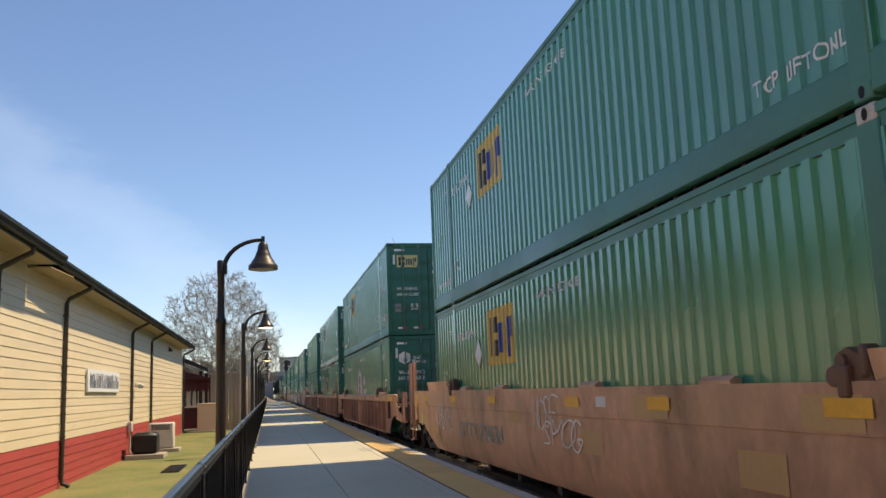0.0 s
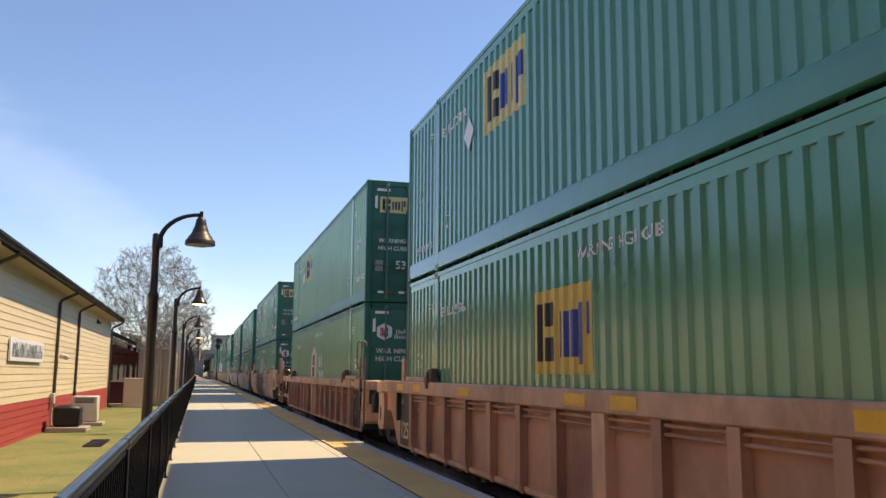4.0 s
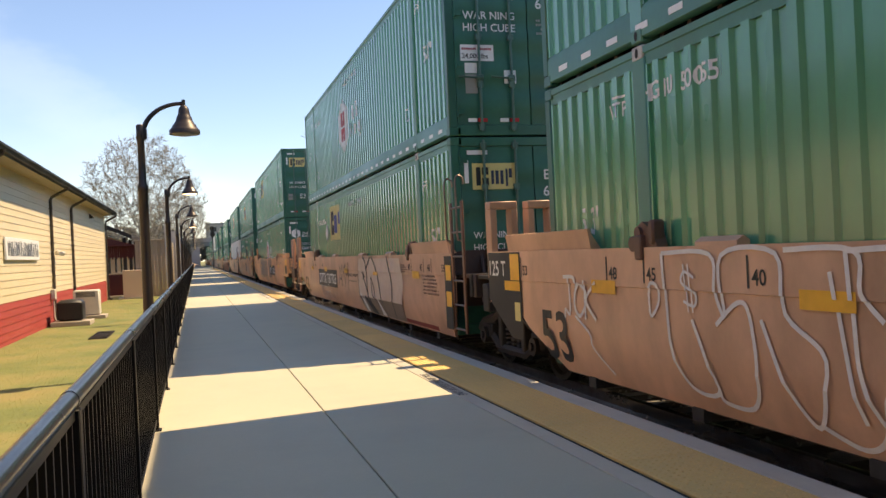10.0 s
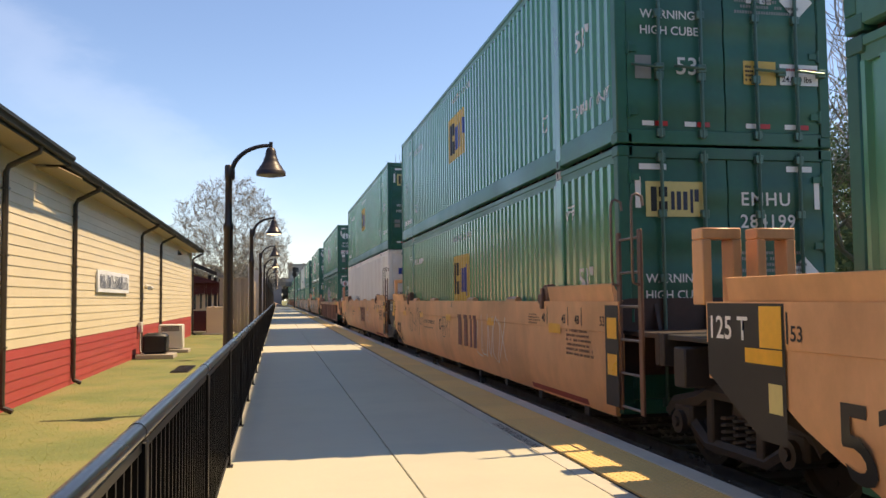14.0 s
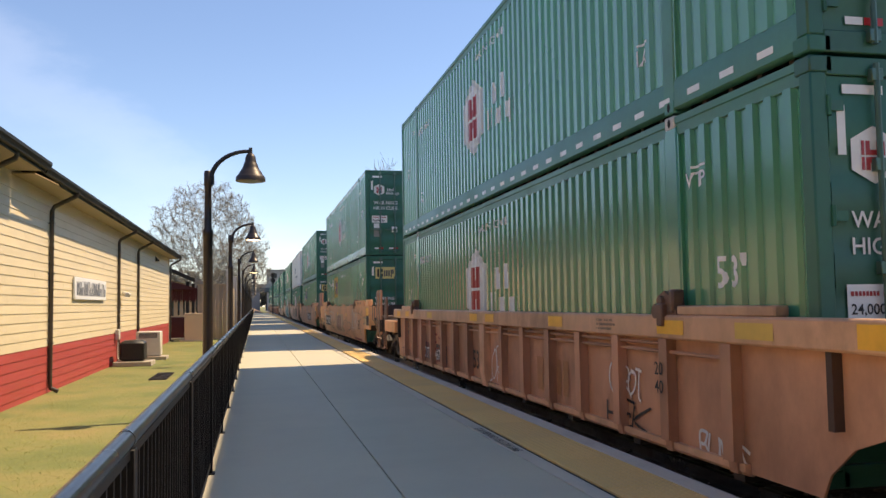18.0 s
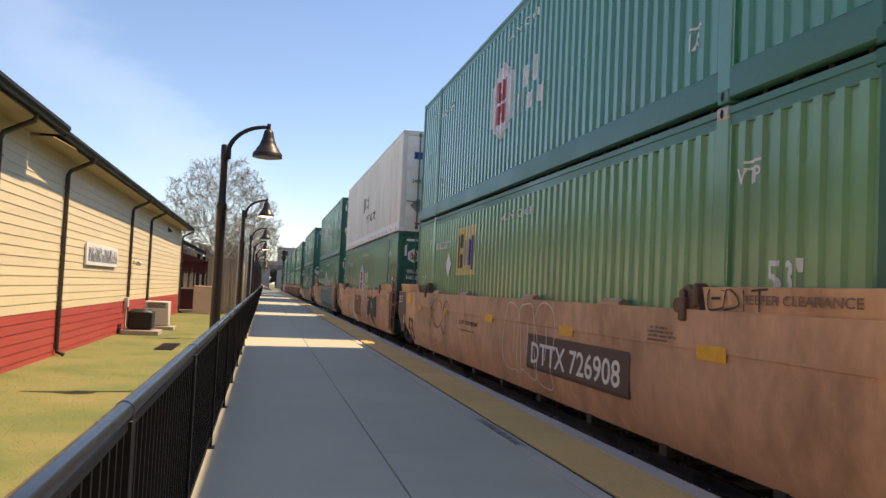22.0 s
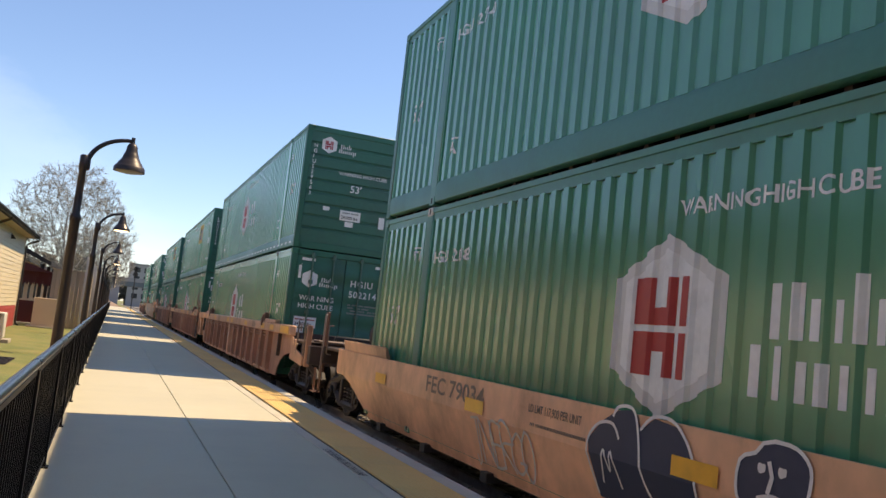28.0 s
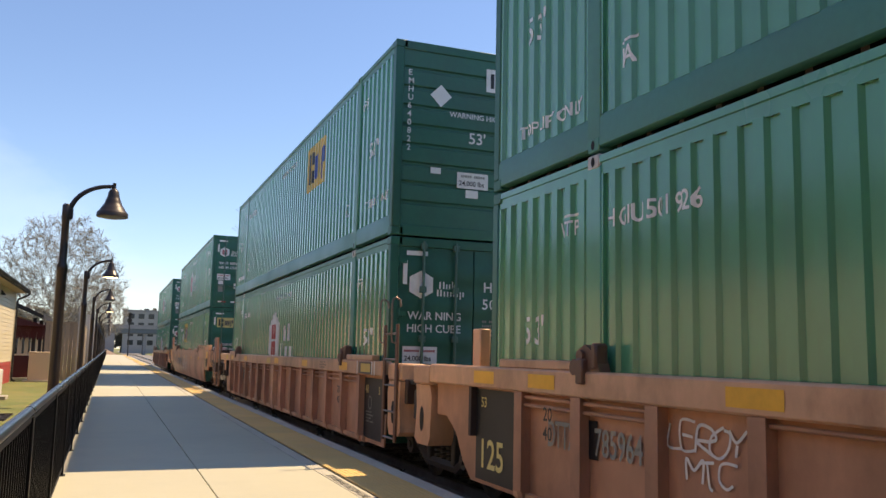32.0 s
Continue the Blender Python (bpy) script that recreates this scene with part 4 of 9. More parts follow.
GLYPHS = {
    "A": "00 26 40,12 32", "B": "00 06 36 35 23 03,23 41 30 00", "C": "45 26 05 02 20 41", "D": "00 06 35 42 20 00", "E": "46 06 00 40,03 33", "F": "00 06 46,03 33",
    "G": "45 26 04 01 20 42 22", "H": "00 06,40 46,03 43", "I": "20 26", "J": "06 46,26 21 10 01", "K": "00 06,46 03 40", "L": "06 00 40", "M": "00 06 23 46 40",
    "N": "00 06 40 46", "O": "26 04 01 20 42 45 26", "P": "00 06 36 44 33 03", "Q": "26 04 01 20 42 45 26,31 50", "R": "00 06 36 44 33 03 40", "S": "45 26 15 23 31 20 01",
    "T": "06 46,26 20", "U": "06 01 20 41 46", "V": "06 20 46", "W": "06 10 23 30 46", "X": "00 46,06 40", "Y": "06 23 46,23 20", "Z": "06 46 00 40",
    "0": "26 04 01 20 42 45 26", "1": "15 26 20", "2": "05 26 44 00 40", "3": "06 36 23 31 00", "5": "46 06 03 33 41 00", "i": "20 24,25 26", "t": "26 21 30,14 34", "s": "34 14 12 32 30 10",
}


def eased(pts, steps=5):
    """A smooth curve through the given points."""
    fine = []
    for i in range(len(pts) - 1):
        a, b, c, d = pts[max(i - 1, 0)], pts[i], pts[i + 1], pts[min(i + 2, len(pts) - 1)]
        for q in range(steps):
            t = q / steps
            fine.append(0.5 * ((2 * b) + (c - a) * t + (2 * a - 5 * b + 4 * c - d) * t * t + (3 * b - a - 3 * c + d) * t ** 3))
    fine.append(pts[-1])
    return [(p.x, p.y) for p in fine]


def scrawled(text, w, h, seed, width, wild=1.0):
    """Hand-sprayed capitals that fill w by h, with uneven letters and running tails."""
    key = ("scrawled", text, w, h, seed)
    if key in CACHE:
        return CACHE[key]
    rng = random.Random(seed)
    g = Geo()
    n = len(text)
    for k, ch in enumerate(text):
        if ch not in GLYPHS:
            continue
        x0, dx = w * k / n, w / n * rng.uniform(0.9, 1.15)
        base, top = h * rng.uniform(0.0, 0.14), h * rng.uniform(0.84, 1.0)
        lean = rng.uniform(-0.1, 0.25) * dx
        for st in GLYPHS[ch].split(","):
            pts = []
            for q in st.split():
                u, v = int(q[0]) / 4 + rng.gauss(0, 0.05) * wild, int(q[1]) / 6 + rng.gauss(0, 0.04) * wild
                pts.append(Vector((x0 + u * dx + lean * v, base + v * (top - base))))
            if rng.random() < 0.22 * wild:
                pts.append(pts[-1] + Vector((rng.uniform(-0.1, 0.5) * dx, -rng.uniform(0.05, 0.22) * h)))
            g.ribbon(eased(pts), width * rng.uniform(0.85, 1.1))
    me = g.mesh(f"scrawled_{seed}", smooth=0, fix=False)
    CACHE[key] = me
    return me


def banded(flat, lo, hi, name):
    """The part of a flat drawing between two heights."""
    bm = bmesh.new()
    bm.from_mesh(flat)
    for z, up in ((lo, -1), (hi, 1)):
        bmesh.ops.bisect_plane(bm, geom=bm.verts[:] + bm.edges[:] + bm.faces[:], plane_co=(0, z, 0), plane_no=(0, up, 0), clear_outer=True, dist=1e-5)
    me = bpy.data.meshes.new(name)
    bm.to_mesh(me)
    bm.free()
    me.materials.append(None)
    return me


def on_car(name, flat, y_left, z_low, mat, parent, lift=0.004, x=SX, label=""):
    return part(name, flat, mat, parent, label, UP @ Matrix.Translation((x - lift, y_left, z_low)) @ ON_SIDE)


ENDS = {"A": (-0.30, 17.76), "C": (-1.84, 18.30)}
TRUCK = {"A": 18.02, "C": (-1.75, 17.95)}
SIDE_Z = 1.39


def side_profile(z):
    """The smooth side bows in slightly towards its foot."""
    if z > 1.06:
        return SX
    if z > 0.52:
        return SX + 0.012
    return SX + 0.012 + 0.13 * (0.52 - z) / 0.37


def make_smooth_side(near, far):
    def foot(y):
        if near == "C":
            lo = 0.15 if y > 0.15 else (0.15 + 0.50 * (0.15 - y) / 0.65 if y > -0.5 else 0.65)
        else:
            lo = 0.15 if y > 0.15 else 0.15 + (0.15 - y) * 1.2
        if far == "C":
            hi = 0.15 if y < 16.2 else (0.15 + 0.58 * (y - 16.2) / 1.0 if y < 17.2 else 0.73)
        else:
            hi = 0.15 if y < 15.8 else (0.15 + 0.62 * (y - 15.8) / 1.1 if y < 16.9 else 0.77)
        return max(lo, hi)

    y0, y1 = ENDS[near][0], ENDS[far][1]
    ys = sorted({y0, y1, *[y for y in (-0.9, -0.5, -0.1, 0.15, 0.3, 15.8, 16.2, 16.5, 16.9, 17.2) if y0 < y < y1], *[1.0 + k for k in range(15)]})
    g = Geo()
    v, f = [], []
    rows = 8
    for y in ys:
        zb = foot(y)
        zs = sorted([zb + (SIDE_Z - zb) * k / (rows - 3) for k in range(rows - 2)] + [max(zb + 0.02, 1.058), max(zb + 0.021, 1.062)])
        for side in (0, 1):
            for z in zs:
                v.append((side_profile(z) + (0.05 if side else 0.0), y, z))
    n = 2 * rows
    for k in range(len(ys) - 1):
        a, b = k * n, (k + 1) * n
        for i in range(rows - 1):
            f.append((a + i, b + i, b + i + 1, a + i + 1))
            f.append((a + rows + i, a + rows + i + 1, b + rows + i + 1, b + rows + i))
        f.append((a + rows - 1, b + rows - 1, b + 2 * rows - 1, a + 2 * rows - 1))
        f.append((a, a + rows, b + rows, b))
    f.append(tuple(range(rows)) + tuple(range(2 * rows - 1, rows - 1, -1)))
    e = (len(ys) - 1) * n
    f.append(tuple(e + i for i in range(rows)) + tuple(e + i for i in range(2 * rows - 1, rows - 1, -1)))
    return g.add(v, f)


def make_flap(len_y):
    """A raised container guide on top of the side, leaning outwards."""
    g = Geo()
    g.prism([(SX + 0.02, 1.385), (SX - 0.015, 1.575), (SX + 0.01, 1.58), (SX + 0.075, 1.41), (SX + 0.075, 1.385)], 1, 0.0, len_y)
    g.prism([(SX + 0.075, 1.39), (SX + 0.01, 1.575), (SX + 0.13, 1.39)], 1, 0.02, 0.05)
    g.prism([(SX + 0.075, 1.39), (SX + 0.01, 1.575), (SX + 0.13, 1.39)], 1, len_y - 0.05, len_y - 0.02)
    return g


def make_chord(near, far):
    y0, y1 = (-0.25 if near == "A" else -1.52), (17.5 if far == "A" else 16.76 if near == "C" else 17.67)
    g = Geo()
    g.box(SX, SX + 0.16, y0, y1, 1.10, 1.31, 0.018)
    return g


def make_web(near, far):
    a = [(-0.30, 1.12), (-0.10, 0.14)] if near == "A" else [(-1.50, 1.12), (-1.50, 0.76), (-1.16, 0.70), (-0.72, 0.64), (-0.34, 0.50), (-0.10, 0.30), (-0.02, 0.14)]
    b = [(16.5, 0.14), (16.72, 0.30), (16.92, 0.58), (17.2, 0.74), (17.5, 0.74), (17.5, 1.12)] if far == "A" else [(16.51, 0.14), (16.57, 0.30), (16.75, 0.58), (17.07, 0.76), (17.65, 0.80), (17.65, 1.12)] if near == "A" else [(16.51, 0.14), (16.57, 0.30), (16.75, 0.58), (16.75, 1.12)]
    g = Geo()
    g.prism(a + b, 0, SX + 0.11, SX + 0.13)
    return g


def make_rib():
    g = Geo()
    g.prism([(SX + 0.012, 1.10), (SX + 0.012, 0.34), (SX + 0.05, 0.13), (SX + 0.115, 0.13), (SX + 0.115, 1.10)], 1, -0.055, 0.055)
    g.box(SX + 0.004, SX + 0.014, -0.075, 0.075, 0.22, 1.10, 0.003)
    return g


def make_foot_sill(near, far):
    g = Geo()
    g.prism([(SX + 0.10, 0.12), (SX + 0.06, 0.155), (SX + 0.06, 0.21), (SX + 0.14, 0.21), (SX + 0.14, 0.12)], 1, 0.8, 15.4)
    return g


def make_pipe(z, y0, y1):
    g = Geo()
    g.cyl((SX + 0.055, y0, z), (SX + 0.055, y1, z), 0.017, 7)
    return g


def make_well():
    g = Geo()
    g.box(-1.25, 1.25, 0.2, 15.9, 0.12, 0.16)
    for k in range(9):
        g.box(-1.34, 1.34, 0.9 + k * 1.78, 1.05 + k * 1.78, 0.06, 0.158)
    return g


def make_end_deck(y0, y1, z):
    g = Geo()
    g.box(-1.30, 1.30, y0, y1, z - 0.05, z, 0.008)
    for x in (-0.32, 0.32):
        g.box(x - 0.05, x + 0.05, y0, y1, z - 0.35, z - 0.05, 0.01)
    g.box(-1.34, 1.34, y0, y0 + 0.1, z - 0.30, z + 0.012, 0.01)
    g.box(-1.34, 1.34, y1 - 0.1, y1, z - 0.30, z + 0.012, 0.01)
    return g


def make_stub(y0, y1):
    """Draught sill that reaches out to the coupler."""
    g = Geo()
    g.box(-0.36, 0.36, y0, y1, 0.38, 0.80, 0.02)
    g.box(-1.36, 1.36, y0, y0 + 0.22, 0.62, 0.98, 0.015)
    return g


def make_bulkhead(top):
    g = Geo()
    g.prism([(-1.42, 0.6), (-1.42, top - 0.04), (-1.20, top), (1.20, top), (1.42, top - 0.04), (1.42, 0.6)], 1, -0.06, 0.0)
    for x in (-0.9, -0.3, 0.3, 0.9):
        g.prism([(-0.06, 0.65), (-0.06, top - 0.06), (-0.28, 0.75)], 0, x - 0.02, x + 0.02)
    return g


def make_ladder(height):
    """Two flat stiles with round rungs, a looped hand hold on top; stands 0.5 wide along y at x = 0."""
    g = Geo()
    for y in (0.0, 0.52):
        g.box(-0.014, 0.014, y - 0.04, y + 0.04, 0.28, height - 0.35, 0.006)
    return g


def make_loop(z0, z1):
    g = Geo()
    g.tube([(0, 0, z0), (-0.06, 0, z0 + 0.02), (-0.07, 0, z0 + 0.1), (-0.07, 0, z1 - 0.08), (-0.055, 0, z1 - 0.02), (-0.02, 0, z1), (0.04, 0, z1 - 0.03), (0.05, 0, z1 - 0.12)], 0.014, 6)
    return g


def make_grab(w):
    g = Geo()
    g.tube([(0.06, 0, 0), (0, 0, 0), (-0.02, 0, 0.02), (-0.02, 0, w - 0.02), (0, 0, w), (0.06, 0, w)], 0.013, 6)
    return g


def make_brake_wheel():
    g = Geo()
    n = 20
    ring = [(0.27 * math.cos(2 * math.pi * k / n), 0, 0.27 * math.sin(2 * math.pi * k / n)) for k in range(n + 1)]
    g.tube(ring, 0.016, 6)
    for k in range(4):
        a = math.pi * k / 2
        g.cyl((0, 0, 0), (0.27 * math.cos(a), 0, 0.27 * math.sin(a)), 0.012, 5)
    g.cyl((0, -0.02, 0), (0, 0.14, 0), 0.035, 8)
    return g


def make_cross_bar():
    return Geo().cyl((-1.3, 0, 0), (1.3, 0, 0), 0.025, 7)


def make_tank():
    g = Geo()
    g.cyl((-0.62, 0, 0), (0.62, 0, 0), 0.21, 16)
    g.cyl((-0.68, 0, 0), (-0.62, 0, 0), 0.13, 16, 0.21)
    g.cyl((0.62, 0, 0), (0.68, 0, 0), 0.21, 16, 0.13)
    return g


def make_gate():
    """Small upright portal that holds the container cones at the unit's end."""
    g = Geo()
    g.box(-0.16, -0.07, -0.10, 0.10, 0.0, 0.58, 0.01)
    g.box(0.13, 0.22, -0.10, 0.10, 0.0, 0.58, 0.01)
    g.box(-0.16, 0.22, -0.10, 0.10, 0.58, 0.68, 0.01)
    return g


def make_coupler():
    g = Geo()
    g.box(-0.10, 0.10, 0.0, 0.75, 0.50, 0.72, 0.03)
    g.box(-0.19, 0.19, -0.18, 0.08, 0.44, 0.78, 0.05)
    g.tube([(0.24, 0.3, 0.55), (0.26, 0.1, 0.32), (0.2, -0.1, 0.24), (0.12, -0.25, 0.3)], 0.03, 7)
    return g


def make_side_frame():
    g = Geo()
    for x in (-0.05, 0.05):
        g.tube([(x, -1.22, 0.30), (x, -1.12, 0.40), (x, -0.60, 0.50), (x, -0.42, 0.58), (x, 0.42, 0.58), (x, 0.60, 0.50), (x, 1.12, 0.40), (x, 1.22, 0.30)], 0.075, 6)
        g.tube([(x, -0.78, 0.26), (x, -0.48, 0.10), (x, 0.48, 0.10), (x, 0.78, 0.26)], 0.065, 6)
    for s in (-1, 1):
        g.box(-0.10, 0.10, s * 0.40 - 0.06, s * 0.40 + 0.06, 0.10, 0.58, 0.015)
        g.box(-0.12, 0.12, s * 0.89 - 0.17, s * 0.89 + 0.17, 0.20, 0.42, 0.03)
        g.cyl((-0.17, s * 0.89, 0.25), (0.11, s * 0.89, 0.25), 0.11, 12)
        g.cyl((-0.20, s * 0.89, 0.25), (-0.17, s * 0.89, 0.25), 0.05, 8)
    return g


def make_springs():
    g = Geo()
    for y in (-0.2, 0.0, 0.2):
        pts = []
        for k in range(36):
            a = k * 0.9
            pts.append((0.075 * math.cos(a), y + 0.075 * math.sin(a), 0.10 + 0.30 * k / 35))
        g.tube(pts, 0.018, 5)
    return g


def make_bolster():
    g = Geo()
    g.box(-1.0, 1.0, -0.20, 0.20, 0.36, 0.56, 0.03)
    g.cyl((0, 0, 0.5), (0, 0, 0.66), 0.2, 14)
    return g


def make_wheelset():
    g = Geo()
    g.cyl((-1.02, 0, 0), (1.02, 0, 0), 0.075, 12)
    for s in (-1, 1):
        x = s * 0.74
        prof = [(0.10, x - s * 0.03), (0.12, x + s * 0.07), (0.33, x + s * 0.035), (0.36, x + s * 0.075), (0.42, x + s * 0.075), (0.425, x - s * 0.045), (0.455, x - s * 0.05), (0.455, x - s * 0.075), (0.34, x - s * 0.075), (0.32, x + s * 0.005), (0.10, x - s * 0.03)]
        h = Geo().lathe(prof, 26)
        g.add([(q[2], q[0], q[1]) for q in h.v], h.f)
        for k in range(3):
            a = 2.1 * k
            g.cyl((x + s * 0.03, 0.22 * math.cos(a), 0.22 * math.sin(a)), (x + s * 0.06, 0.22 * math.cos(a), 0.22 * math.sin(a)), 0.03, 6)
    return g


WHEELS = []      # wheel sets with the place of their axle along the car


def truck(parent, y, lift=0.0):
    t = part("truck", cached("bolster", make_bolster), "dark_steel", parent, "grimy rail truck", UP @ Matrix.Translation((0, y, 0)))
    for s in (-1, 1):
        sub("side_frame", cached("side_frame", make_side_frame), "truck_grey", t, m=Matrix.Translation((s * 1.0, 0, 0)))
        sub("spring", cached("springs", make_springs), "truck_grey", t, m=Matrix.Translation((s * 1.0, 0, 0)))
    for dy in (-0.89, 0.89):
        w = sub("wheelset", cached("wheelset", make_wheelset), "wheel_steel", t, "worn steel wheels on an axle", m=Matrix.Translation((0, dy, 0.25)))
        WHEELS.append((w, parent, y + dy, dy))
    return t


def make_guard_posts(height, at):
    """Tall flat posts beside the end platform."""
    g = Geo()
    for y in at:
        g.box(-0.012, 0.012, y - 0.05, y + 0.05, 0.55, height, 0.006)
        g.box(-0.012, 0.06, y + 0.035, y + 0.05, 0.55, height, 0.003)
    return g


def make_end_frame():
    """An open upright frame of flat plate, 0.58 long."""
    g = Geo()
    g.box(-0.06, 0.06, 0.0, 0.10, 1.02, 2.00, 0.010)
    g.box(-0.06, 0.06, 0.40, 0.50, 1.02, 2.00, 0.010)
    g.box(-0.06, 0.06, 0.10, 0.40, 1.86, 2.00, 0.006)
    return g


def make_raised_step():
    """A long low shelf of crossed bars on two sloping brackets."""
    g = Geo()
    for k in range(5):
        g.box(-1.05, 0.95, 0.06 + k * 0.11, 0.10 + k * 0.11, 1.225, 1.255, 0.004)
    for x in (-1.05, -0.55, -0.05, 0.45, 0.91):
        g.box(x, x + 0.04, 0.04, 0.56, 1.20, 1.25, 0.004)
    for x in (-0.9, 0.8):
        g.prism([(0.0, 0.98), (0.08, 1.21), (0.40, 1.21), (0.16, 0.98)], 0, x - 0.02, x + 0.02)
    return g


def make_bent_rod():
    return Geo().tube([(0.05, 0.02, 0.76), (0, 0.02, 0.74), (0, 0.02, 1.32), (0.01, -0.02, 1.37), (0.02, -0.10, 1.37), (0.02, -0.13, 1.32), (0.02, -0.13, 1.22)], 0.015, 6)


def make_end_brace():
    """A plate with a sloping, notched upper edge between the side and the coupler beam."""
    return Geo().prism([(-1.46, 0.62), (-1.46, 1.08), (-1.62, 1.06), (-1.70, 0.88), (-1.80, 0.88), (-1.86, 1.04), (-1.94, 1.02), (-2.05, 0.84), (-2.70, 0.74), (-2.70, 0.55)], 0, SX + 0.09, SX + 0.12)


def make_stirrup():
    g = Geo()
    g.tube([(0, 0, 0.60), (0, 0, 0.22), (0, 0.05, 0.18), (0, 0.33, 0.18), (0, 0.38, 0.22), (0, 0.38, 0.60)], 0.02, 6)
    g.box(-0.07, 0.05, 0.03, 0.35, 0.165, 0.185)
    return g


def make_hand_rod(height):
    return Geo().tube([(0.0, 0.0, 0.42), (-0.06, 0.02, 0.46), (-0.06, 0.02, height - 0.10), (-0.05, 0.05, height - 0.05), (-0.01, 0.12, height - 0.05)], 0.015, 6)


def guard_posts(parent, y, x, height, paint, at=(0.0, 0.56)):
    gp = cpart("guard_post", cached(("guard_posts", height), lambda: make_guard_posts(height, at)), paint, parent, "tall flat steel guard posts", m=Matrix.Translation((x, y, 0)))
    for dy in [v - 0.16 for v in at]:
        sub("hand_rod", cached(("hand_rod", height), lambda: make_hand_rod(height)), "bar_steel", gp, "round steel hand rod", m=Matrix.Translation((0, dy, 0)))
    sub("stirrup", cached("stirrup", make_stirrup), "ladder_brown", gp, "hanging stirrup step", m=Matrix.Translation((0, 0.08, 0)))
    return gp


def ladder(parent, y, x, height, paint, turned=False):
    mm = Matrix.Translation((x, y, 0))
    ld = cpart("ladder", cached(("ladder", height), lambda: make_ladder(height)), "ladder_brown", parent, m=mm)
    for k in range(6):
        z = 0.32 + k * 0.34
        if z < height - 0.4:
            sub("rung", cached("rung", lambda: Geo().cyl((0, -0.01, 0), (0, 0.53, 0), 0.015, 6)), "bar_steel", ld, m=Matrix.Translation((0, 0, z)))
    for dy in (0.0, 0.52):
        sub("hand_hold", cached(("loop", height), lambda: make_loop(1.55, height)), "bar_steel", ld, "bent steel hand hold", m=Matrix.Translation((-0.01, dy, 0)))
    return ld


def make_latch():
    g = Geo()
    g.prism([(-0.20, 0.0), (0.20, 0.0), (0.12, 0.17), (0.02, 0.21), (-0.14, 0.13)], 0, -0.05, 0.05)
    g.cyl((-0.08, 0.06, 0.12), (0.08, 0.06, 0.12), 0.05, 10)
    g.box(-0.10, -0.03, -0.02, 0.09, -0.10, 0.10, 0.012)
    g.box(-0.07, 0.05, -0.17, -0.09, 0.02, 0.22, 0.02)
    g.cyl((-0.09, 0.13, 0.03), (0.06, 0.13, 0.03), 0.065, 9)
    return g


def low_profile(z):
    """The shallow car: an upright band above a skirt that leans inwards."""
    return SX if z > 0.70 else SX + 0.20 * (0.70 - z) / 0.57


LOW_CARS = []


def make_low_side():
    g = Geo()
    ys = [-1.30, -0.9, -0.5, 0.2, 4, 8, 12, 16, 16.7, 17.0, 17.4]
    v, f = [], []
    for y in ys:
        d = max(0.2 - y, y - 16.0, 0.0)
        zb = min(0.66, 0.13 + 0.62 * d)
        for off in (0.0, 0.04):
            v += [(low_profile(z) + off, y, z) for z in (1.05, 0.702, 0.698, zb)]
    for k in range(len(ys) - 1):
        a, b = 8 * k, 8 * k + 8
        for i in range(3):
            f += [(a + i, b + i, b + i + 1, a + i + 1), (a + 4 + i, a + 5 + i, b + 5 + i, b + 4 + i)]
        f += [(a, a + 4, b + 4, b), (a + 3, b + 3, b + 7, a + 7)]
    e = 8 * (len(ys) - 1)
    f += [(0, 1, 2, 3, 7, 6, 5, 4), (e, e + 4, e + 5, e + 6, e + 7, e + 3, e + 2, e + 1)]
    return g.add(v, f)


def make_knuckle():
    """Cast end bracket of a unit, a deep rounded block."""
    g = Geo()
    g.prism([(0.0, 0.42), (0.10, 0.36), (0.46, 0.36), (0.52, 0.46), (0.56, 0.92), (0.50, 1.06), (0.02, 1.06), (0.06, 0.80)], 0, -0.15, 0.15)
    g.box(-0.14, 0.2, 0.04, 0.60, 1.07, 1.29, 0.02)
    return g


def make_oval():
    n = 14
    return Geo().add([(0, 0.07 * math.cos(2 * math.pi * i / n), 0.15 * math.sin(2 * math.pi * i / n)) for i in range(n)], [tuple(range(n))])


def laid(flat, z_low, lift, low=False):
    """A flat drawing bent to the smooth car side; its upper left corner stays at y = 0."""
    key = ("laid", flat.name, z_low, lift, low)
    profile = low_profile if low else side_profile
    if key in CACHE:
        return CACHE[key]
    bm = bmesh.new()
    bm.from_mesh(flat)
    for z in (0.3, 0.52, 0.70, 1.058, 1.062):
        bmesh.ops.bisect_plane(bm, geom=bm.verts[:] + bm.edges[:] + bm.faces[:], plane_co=(0, z - z_low, 0), plane_no=(0, 1, 0), dist=1e-5)
    for v in bm.verts:
        u, w, n = v.co
        v.co = (profile(z_low + w) - lift - n, -u, z_low + w)
    me = bpy.data.meshes.new(flat.name)
    bm.to_mesh(me)
    bm.free()
    me.materials.append(None)
    CACHE[key] = me
    return me


def spray(car, name, flat, y_left, z, mat, deep=0.0, lift=0.005, label="graffiti"):
    return part(name, laid(flat, z, lift, car.name in LOW_CARS), mat, car, label, UP @ Matrix.Translation((0, y_left, 0)))


def wide_lettering(text, w, h):
    """Letters stretched to a given width and height."""
    key = ("wide", text, w, h)
    if key not in CACHE:
        me = lettering(text, 0.3).copy()
        kx, ky = w / max(v.co.x for v in me.vertices), h / max(v.co.y for v in me.vertices)
        for v in me.vertices:
            v.co.x *= kx
            v.co.y *= ky
        CACHE[key] = me
    return CACHE[key]


